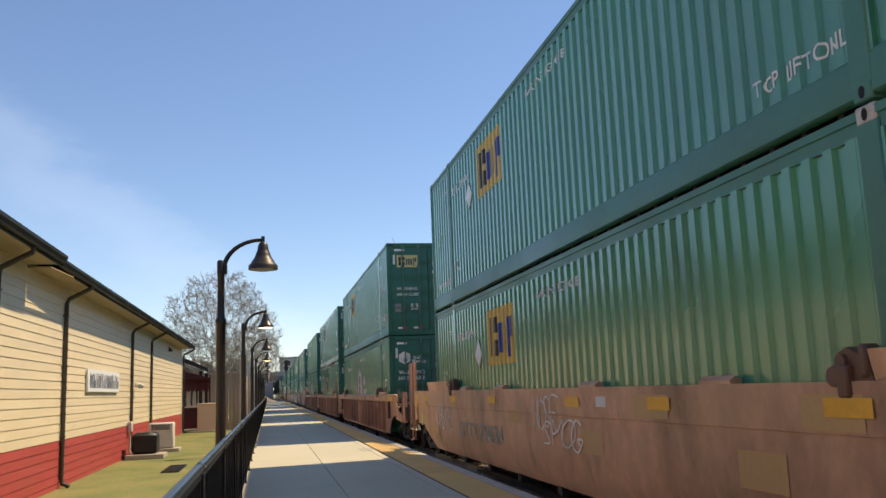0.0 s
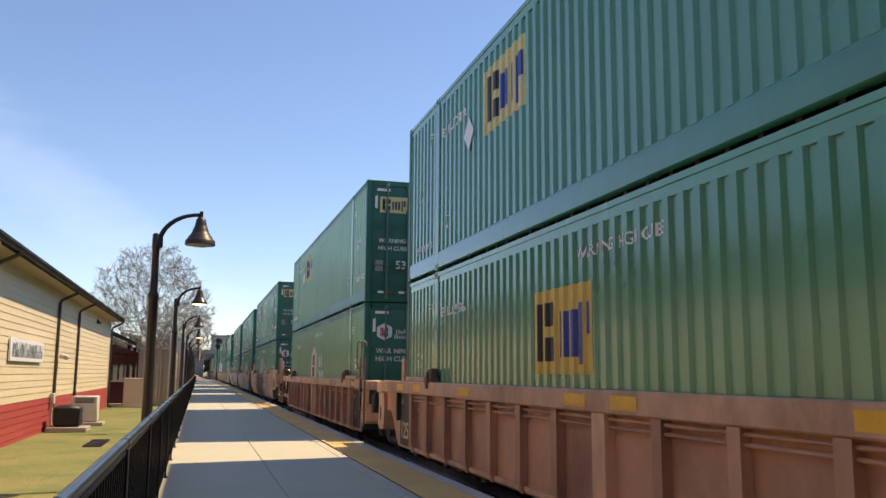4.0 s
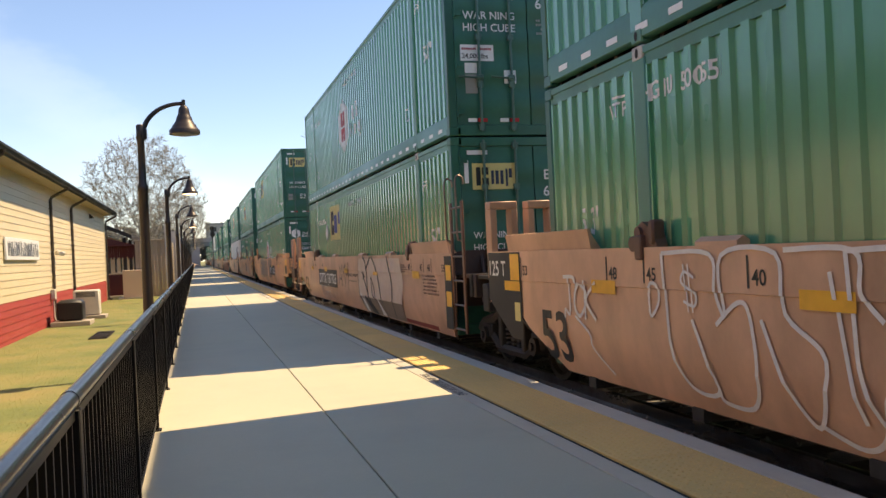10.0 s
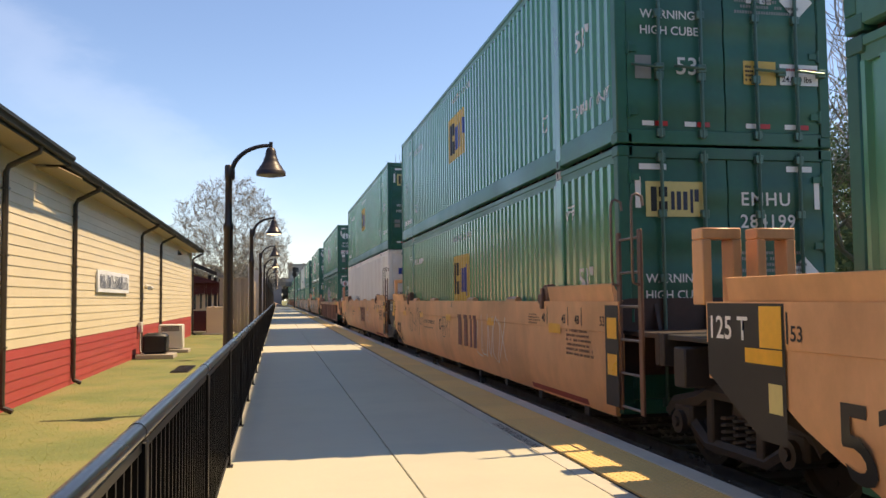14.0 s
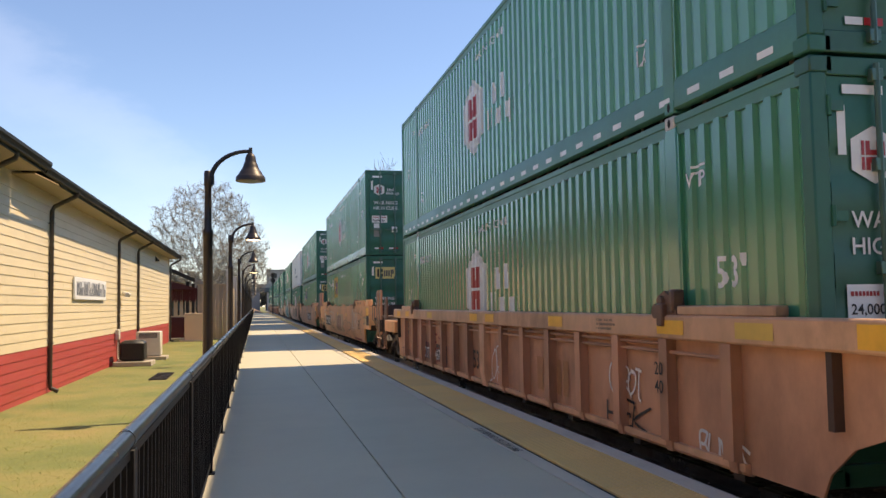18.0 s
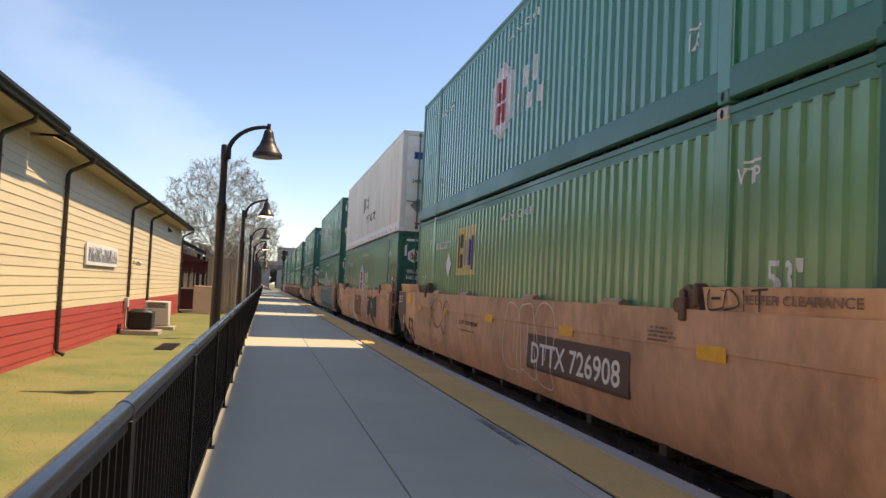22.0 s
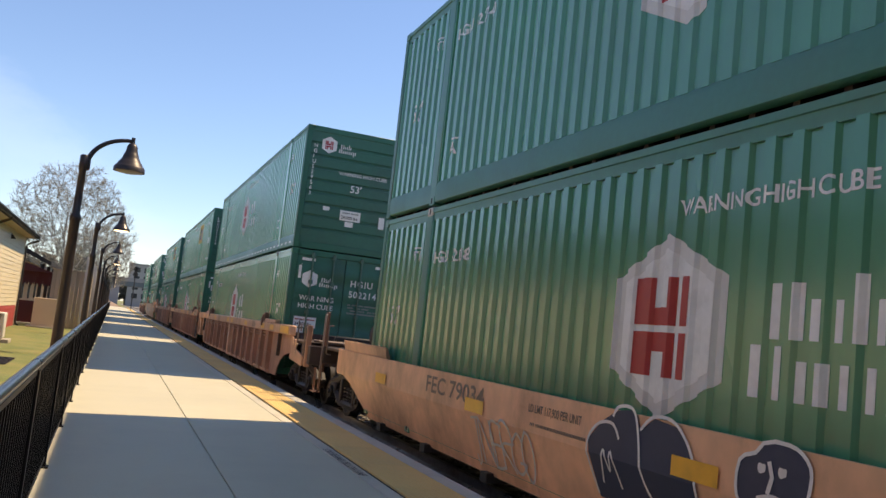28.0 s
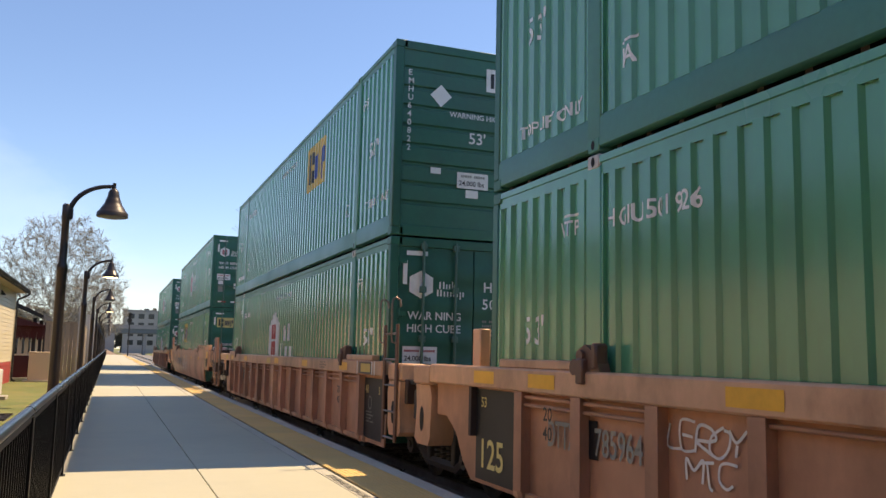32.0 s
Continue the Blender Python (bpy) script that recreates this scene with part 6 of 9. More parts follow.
# start of the containers, car kind, paint, near end, far end, number, top (scheme, paint, number, dashes, closed), bottom (scheme, paint, number)
UNITS = [
    (2.73, "smooth", "brown_car", "A", "C", "DTTX 724634", ("emblem", "green_a", "EMHU 289410", 0, 0), ("emblem", "green_b", "EMHU 287164")),
    (26.36, "ribbed", "brown_car", "C", "A", "DTTX 786695", ("emblem", "green_a", "EMHU 642785", 0, 0), ("hex", "green_b", "HGIU 522769")),
    (46.01, "ribbed", "brown_car", "A", "A", "DTTX 786695", ("emblem", "green_a", "EMHU 275108", 0, 0), ("emblem", "green_b", "EMHU 653986")),
    (66.39, "ribbed", "brown_car", "A", "C", "DTTX 786695", ("emblem", "green_c", "EMHU 641327", 0, 0), ("hex", "green_c", "HGIU 513120")),
    (90.13, "smooth", "orange_car", "C", "A", "DTTX 767703", ("emblem", "green_a", "EMHU 647744", 0, 0), ("hex", "green_b", "HGIU 508920")),
    (109.75, "smooth", "orange_car", "A", "A", "DTTX 767703", ("hex", "green_a", "HGIU 529071", 1, 1), ("hex", "green_b", "HGIU 500551")),
    (129.38, "smooth", "orange_car", "A", "C", "DTTX 767703", ("hex", "green_a", "HGIU 648812", 1, 0), ("emblem", "green_b", "EMHU 651256")),
    (153.66, "smooth", "orange_car", "C", "A", "DTTX 768552", ("emblem", "green_b", "EMHU 276460", 0, 0), ("hex", "green_a", "HGIU 514461")),
    (173.56, "smooth", "orange_car", "A", "A", "DTTX 768552", ("emblem", "green_a", "EMHU 274190", 0, 0), ("emblem", "green_b", "EMHU 284199")),
    (192.97, "smooth", "orange_car", "A", "C", "DTTX 768552", ("emblem", "green_b", "EMHU 273355", 0, 0), ("cream", "cream_box", "")),
    (217.12, "ribbed", "brown_car", "C", "C", "DTTX 467184", ("hex", "green_b", "HGIU 505943", 1, 0), ("hex", "green_a", "HGIU 522679")),
    (240.63, "smooth", "orange_car", "C", "C", "DTTX 652705", ("hex", "green_a", "HGIU 649539", 0, 0), ("emblem", "green_b", "EMHU 648441")),
    (264.40, "smooth", "brown_car", "C", "A", "DTTX 726908", ("hex", "green_a", "HGIU 647900", 0, 0), ("emblem", "green_c", "EMHU 278297")),
    (283.83, "smooth", "brown_car", "A", "A", "DTTX 726908", ("cream", "cream_box", "", 0, 0), ("hex", "green_b", "HGIU 518802")),
    (303.41, "smooth", "brown_car", "A", "C", "DTTX 726908", ("hex", "green_b", "HGIU 517932", 1, 0), ("hex", "green_b", "HGIU 510939")),
    (327.67, "low", "brown_car", "C", "C", "", ("hex", "green_a", "HGIU 527740", 0, 1), ("hex", "green_a", "HGIU 528182")),
    (350.93, "ribbed", "brown_car", "C", "A", "DTTX 785964", ("hex", "green_a", "HGIU 529563", 1, 1), ("hex", "green_b", "HGIU 502214")),
    (370.51, "ribbed", "brown_car", "A", "A", "DTTX 785964", ("emblem", "green_b", "EMHU 641784", 0, 1), ("hex", "green_b", "HGIU 501926")),
    (390.12, "ribbed", "brown_car", "A", "C", "DTTX 785964", ("emblem", "green_a", "EMHU 640822", 0, 1), ("hex", "green_a", "HGIU 503318")),
    (413.56, "smooth", "brown_car", "C", "C", "DTTX 653120", ("hex", "green_a", "HGIU 641550", 0, 0), ("emblem", "green_b", "EMHU 645529")),
    (437.00, "ribbed", "brown_car", "C", "C", "DTTX 467511", ("hex", "green_a", "HGIU 525512", 0, 0), ("hex", "green_b", "HGIU 515107")),
]
# car numbers: how far along, how high, how wide, paint, on a dark panel
NUMBER_AT = {1: (4.42, 0.62, 1.38, "decal_grey", False), 2: (4.36, 0.66, 1.4, "decal_grey", False), 3: (13.78, 0.66, 1.4, "decal_grey", False), 10: (13.15, 0.30, 1.97, "decal_white", True), 0: (13.24, 0.55, 2.95, "decal_grey", False), 4: (6.31, 0.60, 2.8, "decal_white", False), 6: (13.12, 0.66, 2.95, "decal_white", True), 7: (6.02, 0.69, 2.30, "decal_white", True),
             11: (14.61, 0.56, 2.1, "decal_white", True), 12: (6.35, 0.56, 2.86, "decal_white", True), 15: (13.0, 0.7, 2, "decal_grey", False), 16: (13.78, 0.66, 1.4, "decal_grey", False), 17: (14.8, 0.66, 1.4, "decal_grey", False), 18: (13.78, 0.66, 1.4, "decal_grey", False), 14: (13.0, 0.66, 3.0, "decal_grey", False)}
# badges that sit elsewhere: how far along, how high, pale, with a diamond
SPOTS = {(2, 0): (10.03, 1.26, False, False), (8, 1): (9.20, 1.22, False, False), (9, 1): (9.10, 1.28, False, False), (17, 1): (5.96, 1.60, False, False), (18, 1): (5.93, 1.58, False, False), (6, 0): (11.77, 1.66, True, True), (8, 0): (8.85, 1.20, False, False), (11, 0): (11.85, 1.60, False, True), (12, 0): (11.88, 1.58, True, True)}
ROLLING = []     # each thing of the train with its place at the start
CARS = []
for k, (y, kind, paint, near, far, number, top, low) in enumerate(UNITS):
    car = well_car(kind, paint, near, far, pose(TRACK_X, y, RAIL), 100 + k, "" if k in (5, 8, 9, 13) else number, NUMBER_AT.get(k, (13.0, 0.68, 2.4, "decal_grey", False)))
    CARS.append(car)
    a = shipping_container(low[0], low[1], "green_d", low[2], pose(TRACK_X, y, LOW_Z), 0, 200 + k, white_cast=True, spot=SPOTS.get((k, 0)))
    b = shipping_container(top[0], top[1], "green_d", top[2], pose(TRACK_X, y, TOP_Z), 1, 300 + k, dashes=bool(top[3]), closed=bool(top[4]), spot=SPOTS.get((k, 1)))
    ROLLING += [(car, y, RAIL), (a, y, LOW_Z), (b, y, TOP_Z)]

# the first three orange cars have browned paint
for car in CARS[4:7]:
    for piece in car.children_recursive:
        if piece.material_slots and piece.material_slots[0].material == M["orange_car"]:
            piece.material_slots[0].material = M["dull_orange_car"]

# spray paint and stencils, car by car
def bars_mark(car, y, z, k=1.0, mat="mark_maroon", ribbed=False):
    """Dark red bars where the car owner's mark stands."""
    rects = [(0.10, 0, 0.42, 0.58), (0.62, 0, 0.94, 0.58), (1.14, 0, 1.30, 0.58), (1.42, 0, 1.66, 0.58)]
    for n, r in enumerate(rects):
        r = [(r[0], r[1]), (r[2], r[1]), (r[2], r[3]), (r[0], r[3])] if not isinstance(r[0], tuple) else r
        flat = blocks([[(p[0] * k, p[1] * k) for p in r]], f"mark_bar_{n}_{k}")
        if ribbed:
            on_car("mark_bar", flat, y, z, mat, car, 0.004, SX + 0.105)
        else:
            spray(car, "mark_bar", flat, y, z, mat, label="", lift=0.007)


def tag(car, text, y0, y1, z0, z1, mat, width=0.03, seed=1, lift=0.011, label="spray-painted tag", wild=1.0, ribbed=False):
    flat = scrawled(text, y0 - y1, z1 - z0, seed, width, wild)
    if ribbed:
        return on_car("graffiti", flat, y0, z0, mat, car, 0.008, SX + 0.105, label)
    return spray(car, "graffiti", flat, y0, z0, mat, lift=lift, label=label)


def patch(car, y0, y1, z0, z1, mat, seed, label="paint patch", lift=0.006, square=False):
    flat = blocks([(0, 0, y0 - y1, z1 - z0)], f"square_{seed}") if square else ragged(seed, y0 - y1, z1 - z0)
    return spray(car, "paint_patch", flat, y0, z0, mat, lift=lift, label=label)


def shape(car, name, outline, mat, lift=0.007, label="graffiti"):
    """A filled outline given as (y, z) on the car side."""
    y0, z0 = max(p[0] for p in outline), min(p[1] for p in outline)
    flat = blocks([[(y0 - p[0], p[1] - z0) for p in outline]], name + str(len(CACHE)))
    return spray(car, "graffiti", flat, y0, z0, mat, lift=lift, label=label)


def line(car, pts, width, mat, lift=0.011, label="spray stroke"):
    y0, z0 = max(p[0] for p in pts), min(p[1] for p in pts)
    flat = Geo().ribbon(eased([Vector((y0 - p[0], p[1] - z0)) for p in pts]), width).mesh("stroke" + str(len(CACHE)), smooth=0, fix=False)
    CACHE[("stroke", len(CACHE))] = flat
    return spray(car, "graffiti", flat, y0, z0, mat, lift=lift, label=label)


def lobes(car, seed, y0, y1, z0, z1, n, fill, edge, width=0.04, shade=None):
    """A row of swollen letters: fill, an optional dark edge behind, an outline on top."""
    w, h = y0 - y1, z1 - z0
    if shade:
        spray(car, "graffiti", bubble(seed, w, h, n, width * 2.6), y0, z0, shade, lift=0.006)
    if fill:
        spray(car, "graffiti", bubble(seed, w, h, n, 0), y0, z0, fill, lift=0.008)
    spray(car, "graffiti", bubble(seed, w, h, n, width), y0, z0, edge, lift=0.013)


def limits(car, y0, y1, z, mat="decal_black"):
    spray(car, "lettering", wide_lettering("LD LMT 117,900 PER UNIT", y0 - y1, 0.085), y0, z, mat, label="")
    spray(car, "data_panel", bars_block(round((y0 - y1) * 0.8, 2), 0.05, 1, f"limit_{y0}", 17), y0 - 0.05, z - 0.11, "spray_grey", label="")


A, B, C, D, E, F, G, H, I, J, K, L, MM, N, O, P, Q, R, S, T, U = CARS
BARE = set(bpy.data.objects)
# brown car with square tan patches
for n, (y0, y1, z0, z1) in enumerate(((9.76, 9.14, 0.91, 1.10), (6.74, 6.08, 0.66, 0.90), (5.21, 4.48, 1.09, 1.31), (3.38, 2.75, 0.62, 0.90), (2.52, 1.89, 1.08, 1.31), (16.92, 16.37, 0.95, 1.33), (17.52, 17.03, 0.97, 1.07), (17.56, 16.49, 0.65, 0.89), (14.07, 13.44, 1.10, 1.31), (15.84, 15.12, 0.46, 0.69))):
    patch(A, y0, y1, z0, z1, "tan_patch", 900 + n, "square of tan paint", square=True)
tag(A, "NOSE", 8.5, 7.5, 0.86, 1.30, "spray_white", 0.024, 3)
tag(A, "SMOG", 8.1, 6.66, 0.66, 1.02, "spray_white", 0.024, 4)
tag(A, "SPEX", 15.17, 14.30, 0.64, 1.10, "spray_white", 0.03, 5)
line(A, [(15.44, 1.31), (15.36, 0.95), (15.15, 0.72), (15.0, 0.74), (14.95, 0.95)], 0.024, "spray_white")
tag(A, "WEBO", 14.25, 13.49, 0.62, 1.10, "spray_silver", 0.018, 6)
spray(A, "lettering", lettering("MSC C\n3-20", 0.10), 16.2, 1.12, "spray_white", label="")
spray(A, "data_panel", blocks([(0, 0, 0.28, 0.11)], "small_plate"), 6.19, 1.18, "decal_white", label="small white data plate")
# ribbed cars
for n, (y0, y1, z0, z1, txt) in enumerate(((10.99, 10.34, 0.72, 1.02, "NOSER"), (10.99, 10.34, 0.38, 0.68, "ONSR"), (9.97, 9.31, 0.56, 1.03, "NOSER"), (8.99, 8.37, 0.63, 0.99, "NOSER"), (15.86, 15.42, 0.24, 1.0, "NOS"), (7.9, 7.3, 0.5, 0.9, "ONS"), (5.9, 5.3, 0.5, 0.95, "NOSE"))):
    tag(D, txt, y0, y1, z0, z1, "spray_white", 0.036, 20 + n, ribbed=True)
# orange cars with large pieces
w, h = 5.6, 1.26
for lo, hi, mt in ((0.0, 0.52, "decal_black"), (0.52, 0.76, "spray_sunset"), (0.76, 1.4, "spray_purple")):
    spray(E, "graffiti", banded(bubble(5, w, h, 11, 0), lo, hi, f"band_{mt}"), 10.82, 0.10, mt, lift=0.008, label="purple and sunset-red letters")
spray(E, "graffiti", bubble(5, w, h, 11, 0.09), 10.82, 0.10, "decal_black", lift=0.006, label="black letter edge")
spray(E, "graffiti", bubble(5, w, h, 11, 0.028), 10.82, 0.10, "decal_pale_yellow", lift=0.013, label="pale yellow letter outline")
tag(E, "RBD", 13.6, 12.3, 0.18, 1.34, "spray_white", 0.026, 33)
line(E, [(12.25, 1.37), (12.0, 1.1), (11.75, 0.6), (11.7, 0.12)], 0.026, "spray_white")
tag(E, "XR", 12.1, 11.5, 0.9, 1.3, "spray_white", 0.026, 34)
tag(E, "ENS", 11.35, 10.85, 0.6, 0.87, "decal_navy", 0.03, 35)
tag(E, "DLX", 11.3, 10.85, 0.3, 0.56, "decal_navy", 0.03, 36)
tag(E, "MESH ONE", 3.09, 0.45, 0.55, 1.26, "spray_grey", 0.034, 37)
tag(E, "ME", -0.40, -0.95, 0.78, 1.18, "spray_grey", 0.032, 38)
lobes(E, 39, 6.6, 2.9, 0.22, 1.30, 4, None, "spray_grey", 0.03)
bars_mark(F, 7.75, 0.53)
shape(F, "silver", [(6.01, 1.36), (5.2, 1.34), (5.05, 1.12), (4.85, 1.38), (4.2, 1.36), (3.75, 0.95), (3.55, 0.20), (5.6, 0.17), (5.95, 0.5), (6.05, 0.9)], "spray_silver")
shape(F, "silver", [(3.78, 0.72), (2.95, 0.74), (2.62, 0.20), (3.4, 0.18)], "spray_silver", 0.009)
line(F, [(6.03, 1.36), (5.98, 0.9), (6.05, 0.55), (5.6, 0.17)], 0.07, "decal_black")
line(F, [(5.2, 1.36), (5.05, 1.10), (4.85, 1.38)], 0.05, "decal_black")
line(F, [(4.75, 1.38), (4.2, 1.15), (3.75, 0.75), (3.55, 0.18)], 0.05, "decal_black")
line(F, [(3.8, 0.74), (2.95, 0.76), (2.6, 0.18)], 0.045, "decal_black")
line(F, [(3.4, 0.7), (3.3, 0.4), (3.15, 0.2)], 0.05, "decal_black")
line(F, [(4.6, 1.1), (4.45, 0.6), (4.1, 0.25)], 0.03, "decal_black")
line(F, [(5.3, 0.45), (4.9, 0.35), (4.6, 0.22)], 0.035, "decal_black")
tag(F, "N R", 5.6, 4.3, 0.75, 1.15, "decal_black", 0.03, 41)
tag(F, "ITOR", 3.98, 3.15, 0.85, 1.29, "spray_silver", 0.03, 42)
tag(F, "JOK", 15.41, 14.75, 0.72, 1.13, "spray_white", 0.035, 44)
line(F, [(15.2, 0.75), (14.9, 0.6), (14.85, 0.45), (14.6, 0.25)], 0.025, "spray_white")
spray(F, "lettering", lettering("C", 0.30), 9.35, 0.84, "decal_black", label="")
shape(G, "pale", [(6.56, 0.85), (6.4, 1.33), (2.5, 1.33), (2.3, 0.9), (2.6, 0.16), (6.1, 0.16), (6.5, 0.45)], "spray_pale", label="large pale painted piece")
# lower part of the piece in a darker brown
shape(G, "pale", [(6.48, 0.50), (2.45, 0.50), (2.6, 0.17), (6.1, 0.17)], "spray_dusty", 0.009, label="darker brown lower part of the piece")
for pts, wd in (([(5.9, 1.36), (5.62, 1.2), (5.5, 0.55), (5.0, 0.15)], 0.06), ([(5.6, 1.1), (5.1, 1.36)], 0.06), ([(5.0, 1.38), (4.55, 1.1), (4.2, 0.5), (4.1, 0.16)], 0.06), ([(6.1, 1.05), (5.55, 0.62)], 0.05), ([(5.15, 0.95), (4.85, 0.7), (4.8, 0.5), (5.05, 0.6), (5.15, 0.95)], 0.04), ([(3.5, 1.36), (3.2, 0.8), (3.35, 0.2)], 0.06), ([(6.55, 0.9), (6.45, 0.5), (6.1, 0.17)], 0.03)):
    line(G, pts, wd, "decal_black", 0.014)
shape(G, "dark", [(6.0, 1.06), (6.02, 0.86), (5.8, 0.94)], "decal_black", 0.013)
shape(G, "dark", [(5.9, 0.55), (5.5, 0.42), (5.0, 0.16), (5.5, 0.17)], "decal_black", 0.013)
shape(G, "white", [(6.3, 0.62), (6.15, 0.45), (6.05, 0.5), (5.85, 0.18), (6.2, 0.18)], "spray_white", 0.013)
shape(G, "white", [(4.6, 0.55), (4.45, 0.42), (4.2, 0.18), (4.55, 0.18)], "spray_white", 0.013)
tag(G, "AMM", 9.2, 7.89, 0.66, 1.22, "decal_black", 0.03, 45)
limits(G, 7.89, 6.63, 0.90)
tag(G, "JUMPR", 12.7, 10.9, 0.25, 0.60, "spray_white", 0.02, 46)
for n, (y0, y1, z0, z1) in enumerate(((12.1, 10.4, 0.46, 1.37), (11.0, 9.3, 0.42, 1.37), (9.6, 7.6, 0.48, 1.37), (7.1, 5.6, 0.44, 1.37), (6.3, 4.95, 0.46, 1.38))):
    patch(H, y0, y1, z0, z1, "spray_smoke", 930 + n, "thin brown overspray", lift=0.004 + 0.0006 * n)
lobes(H, 47, 11.9, 9.5, 0.92, 1.36, 4, None, "spray_teal", 0.022)
lobes(H, 48, 11.9, 9.5, 0.42, 0.92, 5, None, "spray_teal", 0.022)
lobes(H, 49, 9.4, 8.72, 0.42, 1.36, 1, None, "spray_teal", 0.022)
tag(H, "its", 8.61, 8.25, 0.97, 1.21, "spray_teal", 0.022, 50)
tag(H, "X", 12.6, 12.3, 0.84, 1.10, "spray_purple", 0.05, 51)
tag(H, "ARZ", 3.4, 3.0, 0.8, 1.2, "decal_red", 0.014, 52)
bars_mark(I, 8.04, 0.55)
spray(I, "lettering", lettering("C", 0.32), 9.94, 0.77, "decal_black", label="")
tag(I, "HEMI", 9.74, 8.63, 0.63, 1.03, "spray_grey", 0.018, 53)
tag(I, "CHIMP", 14.0, 12.12, 0.57, 1.11, "spray_grey", 0.02, 54)
tag(I, "LUVOX", 6.34, 4.36, 0.40, 1.19, "spray_white", 0.026, 55)
limits(I, 11.89, 10.47, 0.86)
spray(I, "lettering", lettering("20", 0.15), 8.59, 1.26, "spray_grey", label="")
bars_mark(J, 8.0, 0.55)
limits(J, 11.9, 10.5, 0.86)
tag(J, "RIO", 5.4, 4.2, 0.5, 1.1, "spray_white", 0.022, 56)
# ribbed single car
on_car("number_panel", blocks([(0, 0, 0.72, 0.34)], "number_panel_k"), 13.0, 0.28, "decal_black", K, 0.004, SX + 0.105)
on_car("number_panel", blocks([(0, 0, 0.98, 0.34)], "number_panel_kk"), 11.9, 0.28, "decal_black", K, 0.004, SX + 0.105)
tag(K, "RAM", 13.4, 12.43, 0.12, 0.69, "spray_red", 0.035, 60, ribbed=True)
tag(K, "ESTO", 12.0, 11.1, 0.50, 0.80, "spray_red", 0.035, 61, ribbed=True)
tag(K, "OB", 11.9, 11.1, 0.12, 0.30, "spray_red", 0.03, 62, ribbed=True)
tag(K, "TSHONT", 15.97, 14.3, 0.10, 0.36, "decal_black", 0.03, 63, ribbed=True)
tag(K, "LOR", 8.0, 7.17, 0.22, 0.77, "spray_white", 0.028, 64, ribbed=True)
on_car("lettering", lettering("53", 0.42), 8.9, 0.35, "decal_black", K, 0.004, SX + 0.105)
bars_mark(K, 5.63, 0.32, 0.72, "spray_orange", ribbed=True)
tag(K, "CMROT", 3.22, 2.46, 0.52, 0.80, "spray_white", 0.026, 65, ribbed=True)
tag(K, "HEK", 3.3, 2.4, 0.16, 0.46, "decal_black", 0.028, 66, ribbed=True)
tag(K, "BUMPS", 1.41, 0.69, 0.14, 0.36, "spray_white", 0.026, 67, ribbed=True)
# orange single car
patch(L, 9.91, 6.5, 0.30, 1.05, "spray_cream", 950, "cream square round a company mark", square=True)
bars_mark(L, 9.4, 0.36, 1.1)
tag(L, "GRESTPARAY", 3.28, 1.37, 0.50, 1.22, "spray_white", 0.028, 70)
tag(L, "AKOVLPY", 7.06, 3.3, 0.20, 0.84, "spray_grey", 0.032, 71)
tag(L, "OS", -0.2, -0.9, 0.78, 1.05, "spray_teal", 0.035, 72)
line(L, [(0.72, 1.1), (0.52, 1.12), (0.5, 0.95), (0.7, 0.9), (0.66, 0.6), (0.5, 0.42)], 0.04, "spray_teal")
spray(L, "lettering", lettering("53", 0.44), 1.36, 0.58, "decal_black", label="")
tag(L, "CREATIVE", 15.76, 14.6, 0.86, 1.24, "spray_white", 0.03, 73)
tag(L, "CREATIVE", 12.62, 10.4, 0.72, 1.14, "spray_white", 0.034, 74)
tag(L, "AKU", 16.68, 15.2, 0.45, 0.96, "spray_grey", 0.04, 75)
tag(L, "VILX", 16.4, 14.51, 0.14, 0.55, "spray_grey", 0.04, 76)
tag(L, "AYRK", 12.56, 10.2, 0.22, 0.72, "spray_grey", 0.045, 77)
# brown cars
lobes(MM, 80, 7.5, 5.4, 0.30, 1.34, 3, None, "spray_white", 0.016)
tag(MM, "EDIT", 1.68, 0.9, 1.40, 1.57, "decal_black", 0.02, 81)
tag(MM, "KOS", 13.27, 11.5, 0.64, 1.36, "spray_grey", 0.028, 82)
tag(MM, "NW1", 14.03, 13.21, 0.62, 1.12, "spray_cream", 0.05, 83)
patch(MM, 14.28, 14.06, 0.38, 0.51, "tan_patch", 952, "square of tan paint", square=True)
limits(MM, 10.6, 9.2, 0.86)
patch(N, 9.3, 6.9, 0.38, 1.16, "spray_orange", 953, "square repainted round a company mark", 0.004, square=True)
bars_mark(N, 9.04, 0.45, 1.14)
shape(N, "torn", [(9.58, 1.2), (9.38, 1.22), (9.3, 0.5), (8.9, 0.4), (8.5, 0.12), (9.2, 0.12), (9.55, 0.3)], "spray_white", 0.006)
line(N, [(5.0, 1.33), (5.22, 1.15), (5.28, 0.8), (5.1, 0.55), (4.76, 0.48)], 0.03, "spray_white")
line(N, [(4.85, 1.30), (5.08, 1.12), (5.14, 0.8), (5.0, 0.62)], 0.03, "spray_purple")
shape(N, "black", [(4.9, 1.18), (4.55, 1.12), (4.4, 1.25), (4.2, 1.1), (3.9, 1.22), (3.6, 1.1), (2.6, 1.2), (2.5, 0.5), (3.3, 0.55), (3.5, 0.2), (3.7, 0.24), (4.1, 0.6), (4.6, 0.5), (4.88, 0.55)], "decal_black", label="black painted piece")
for y in (3.95, 3.78):
    shape(N, "drop", [(y, 1.0), (y - 0.06, 1.0), (y - 0.08, 0.8), (y - 0.04, 0.74), (y, 0.8)], "spray_white", 0.012)
tag(N, "ALRO", 15.4, 13.8, 0.9, 1.34, "spray_white", 0.024, 85)
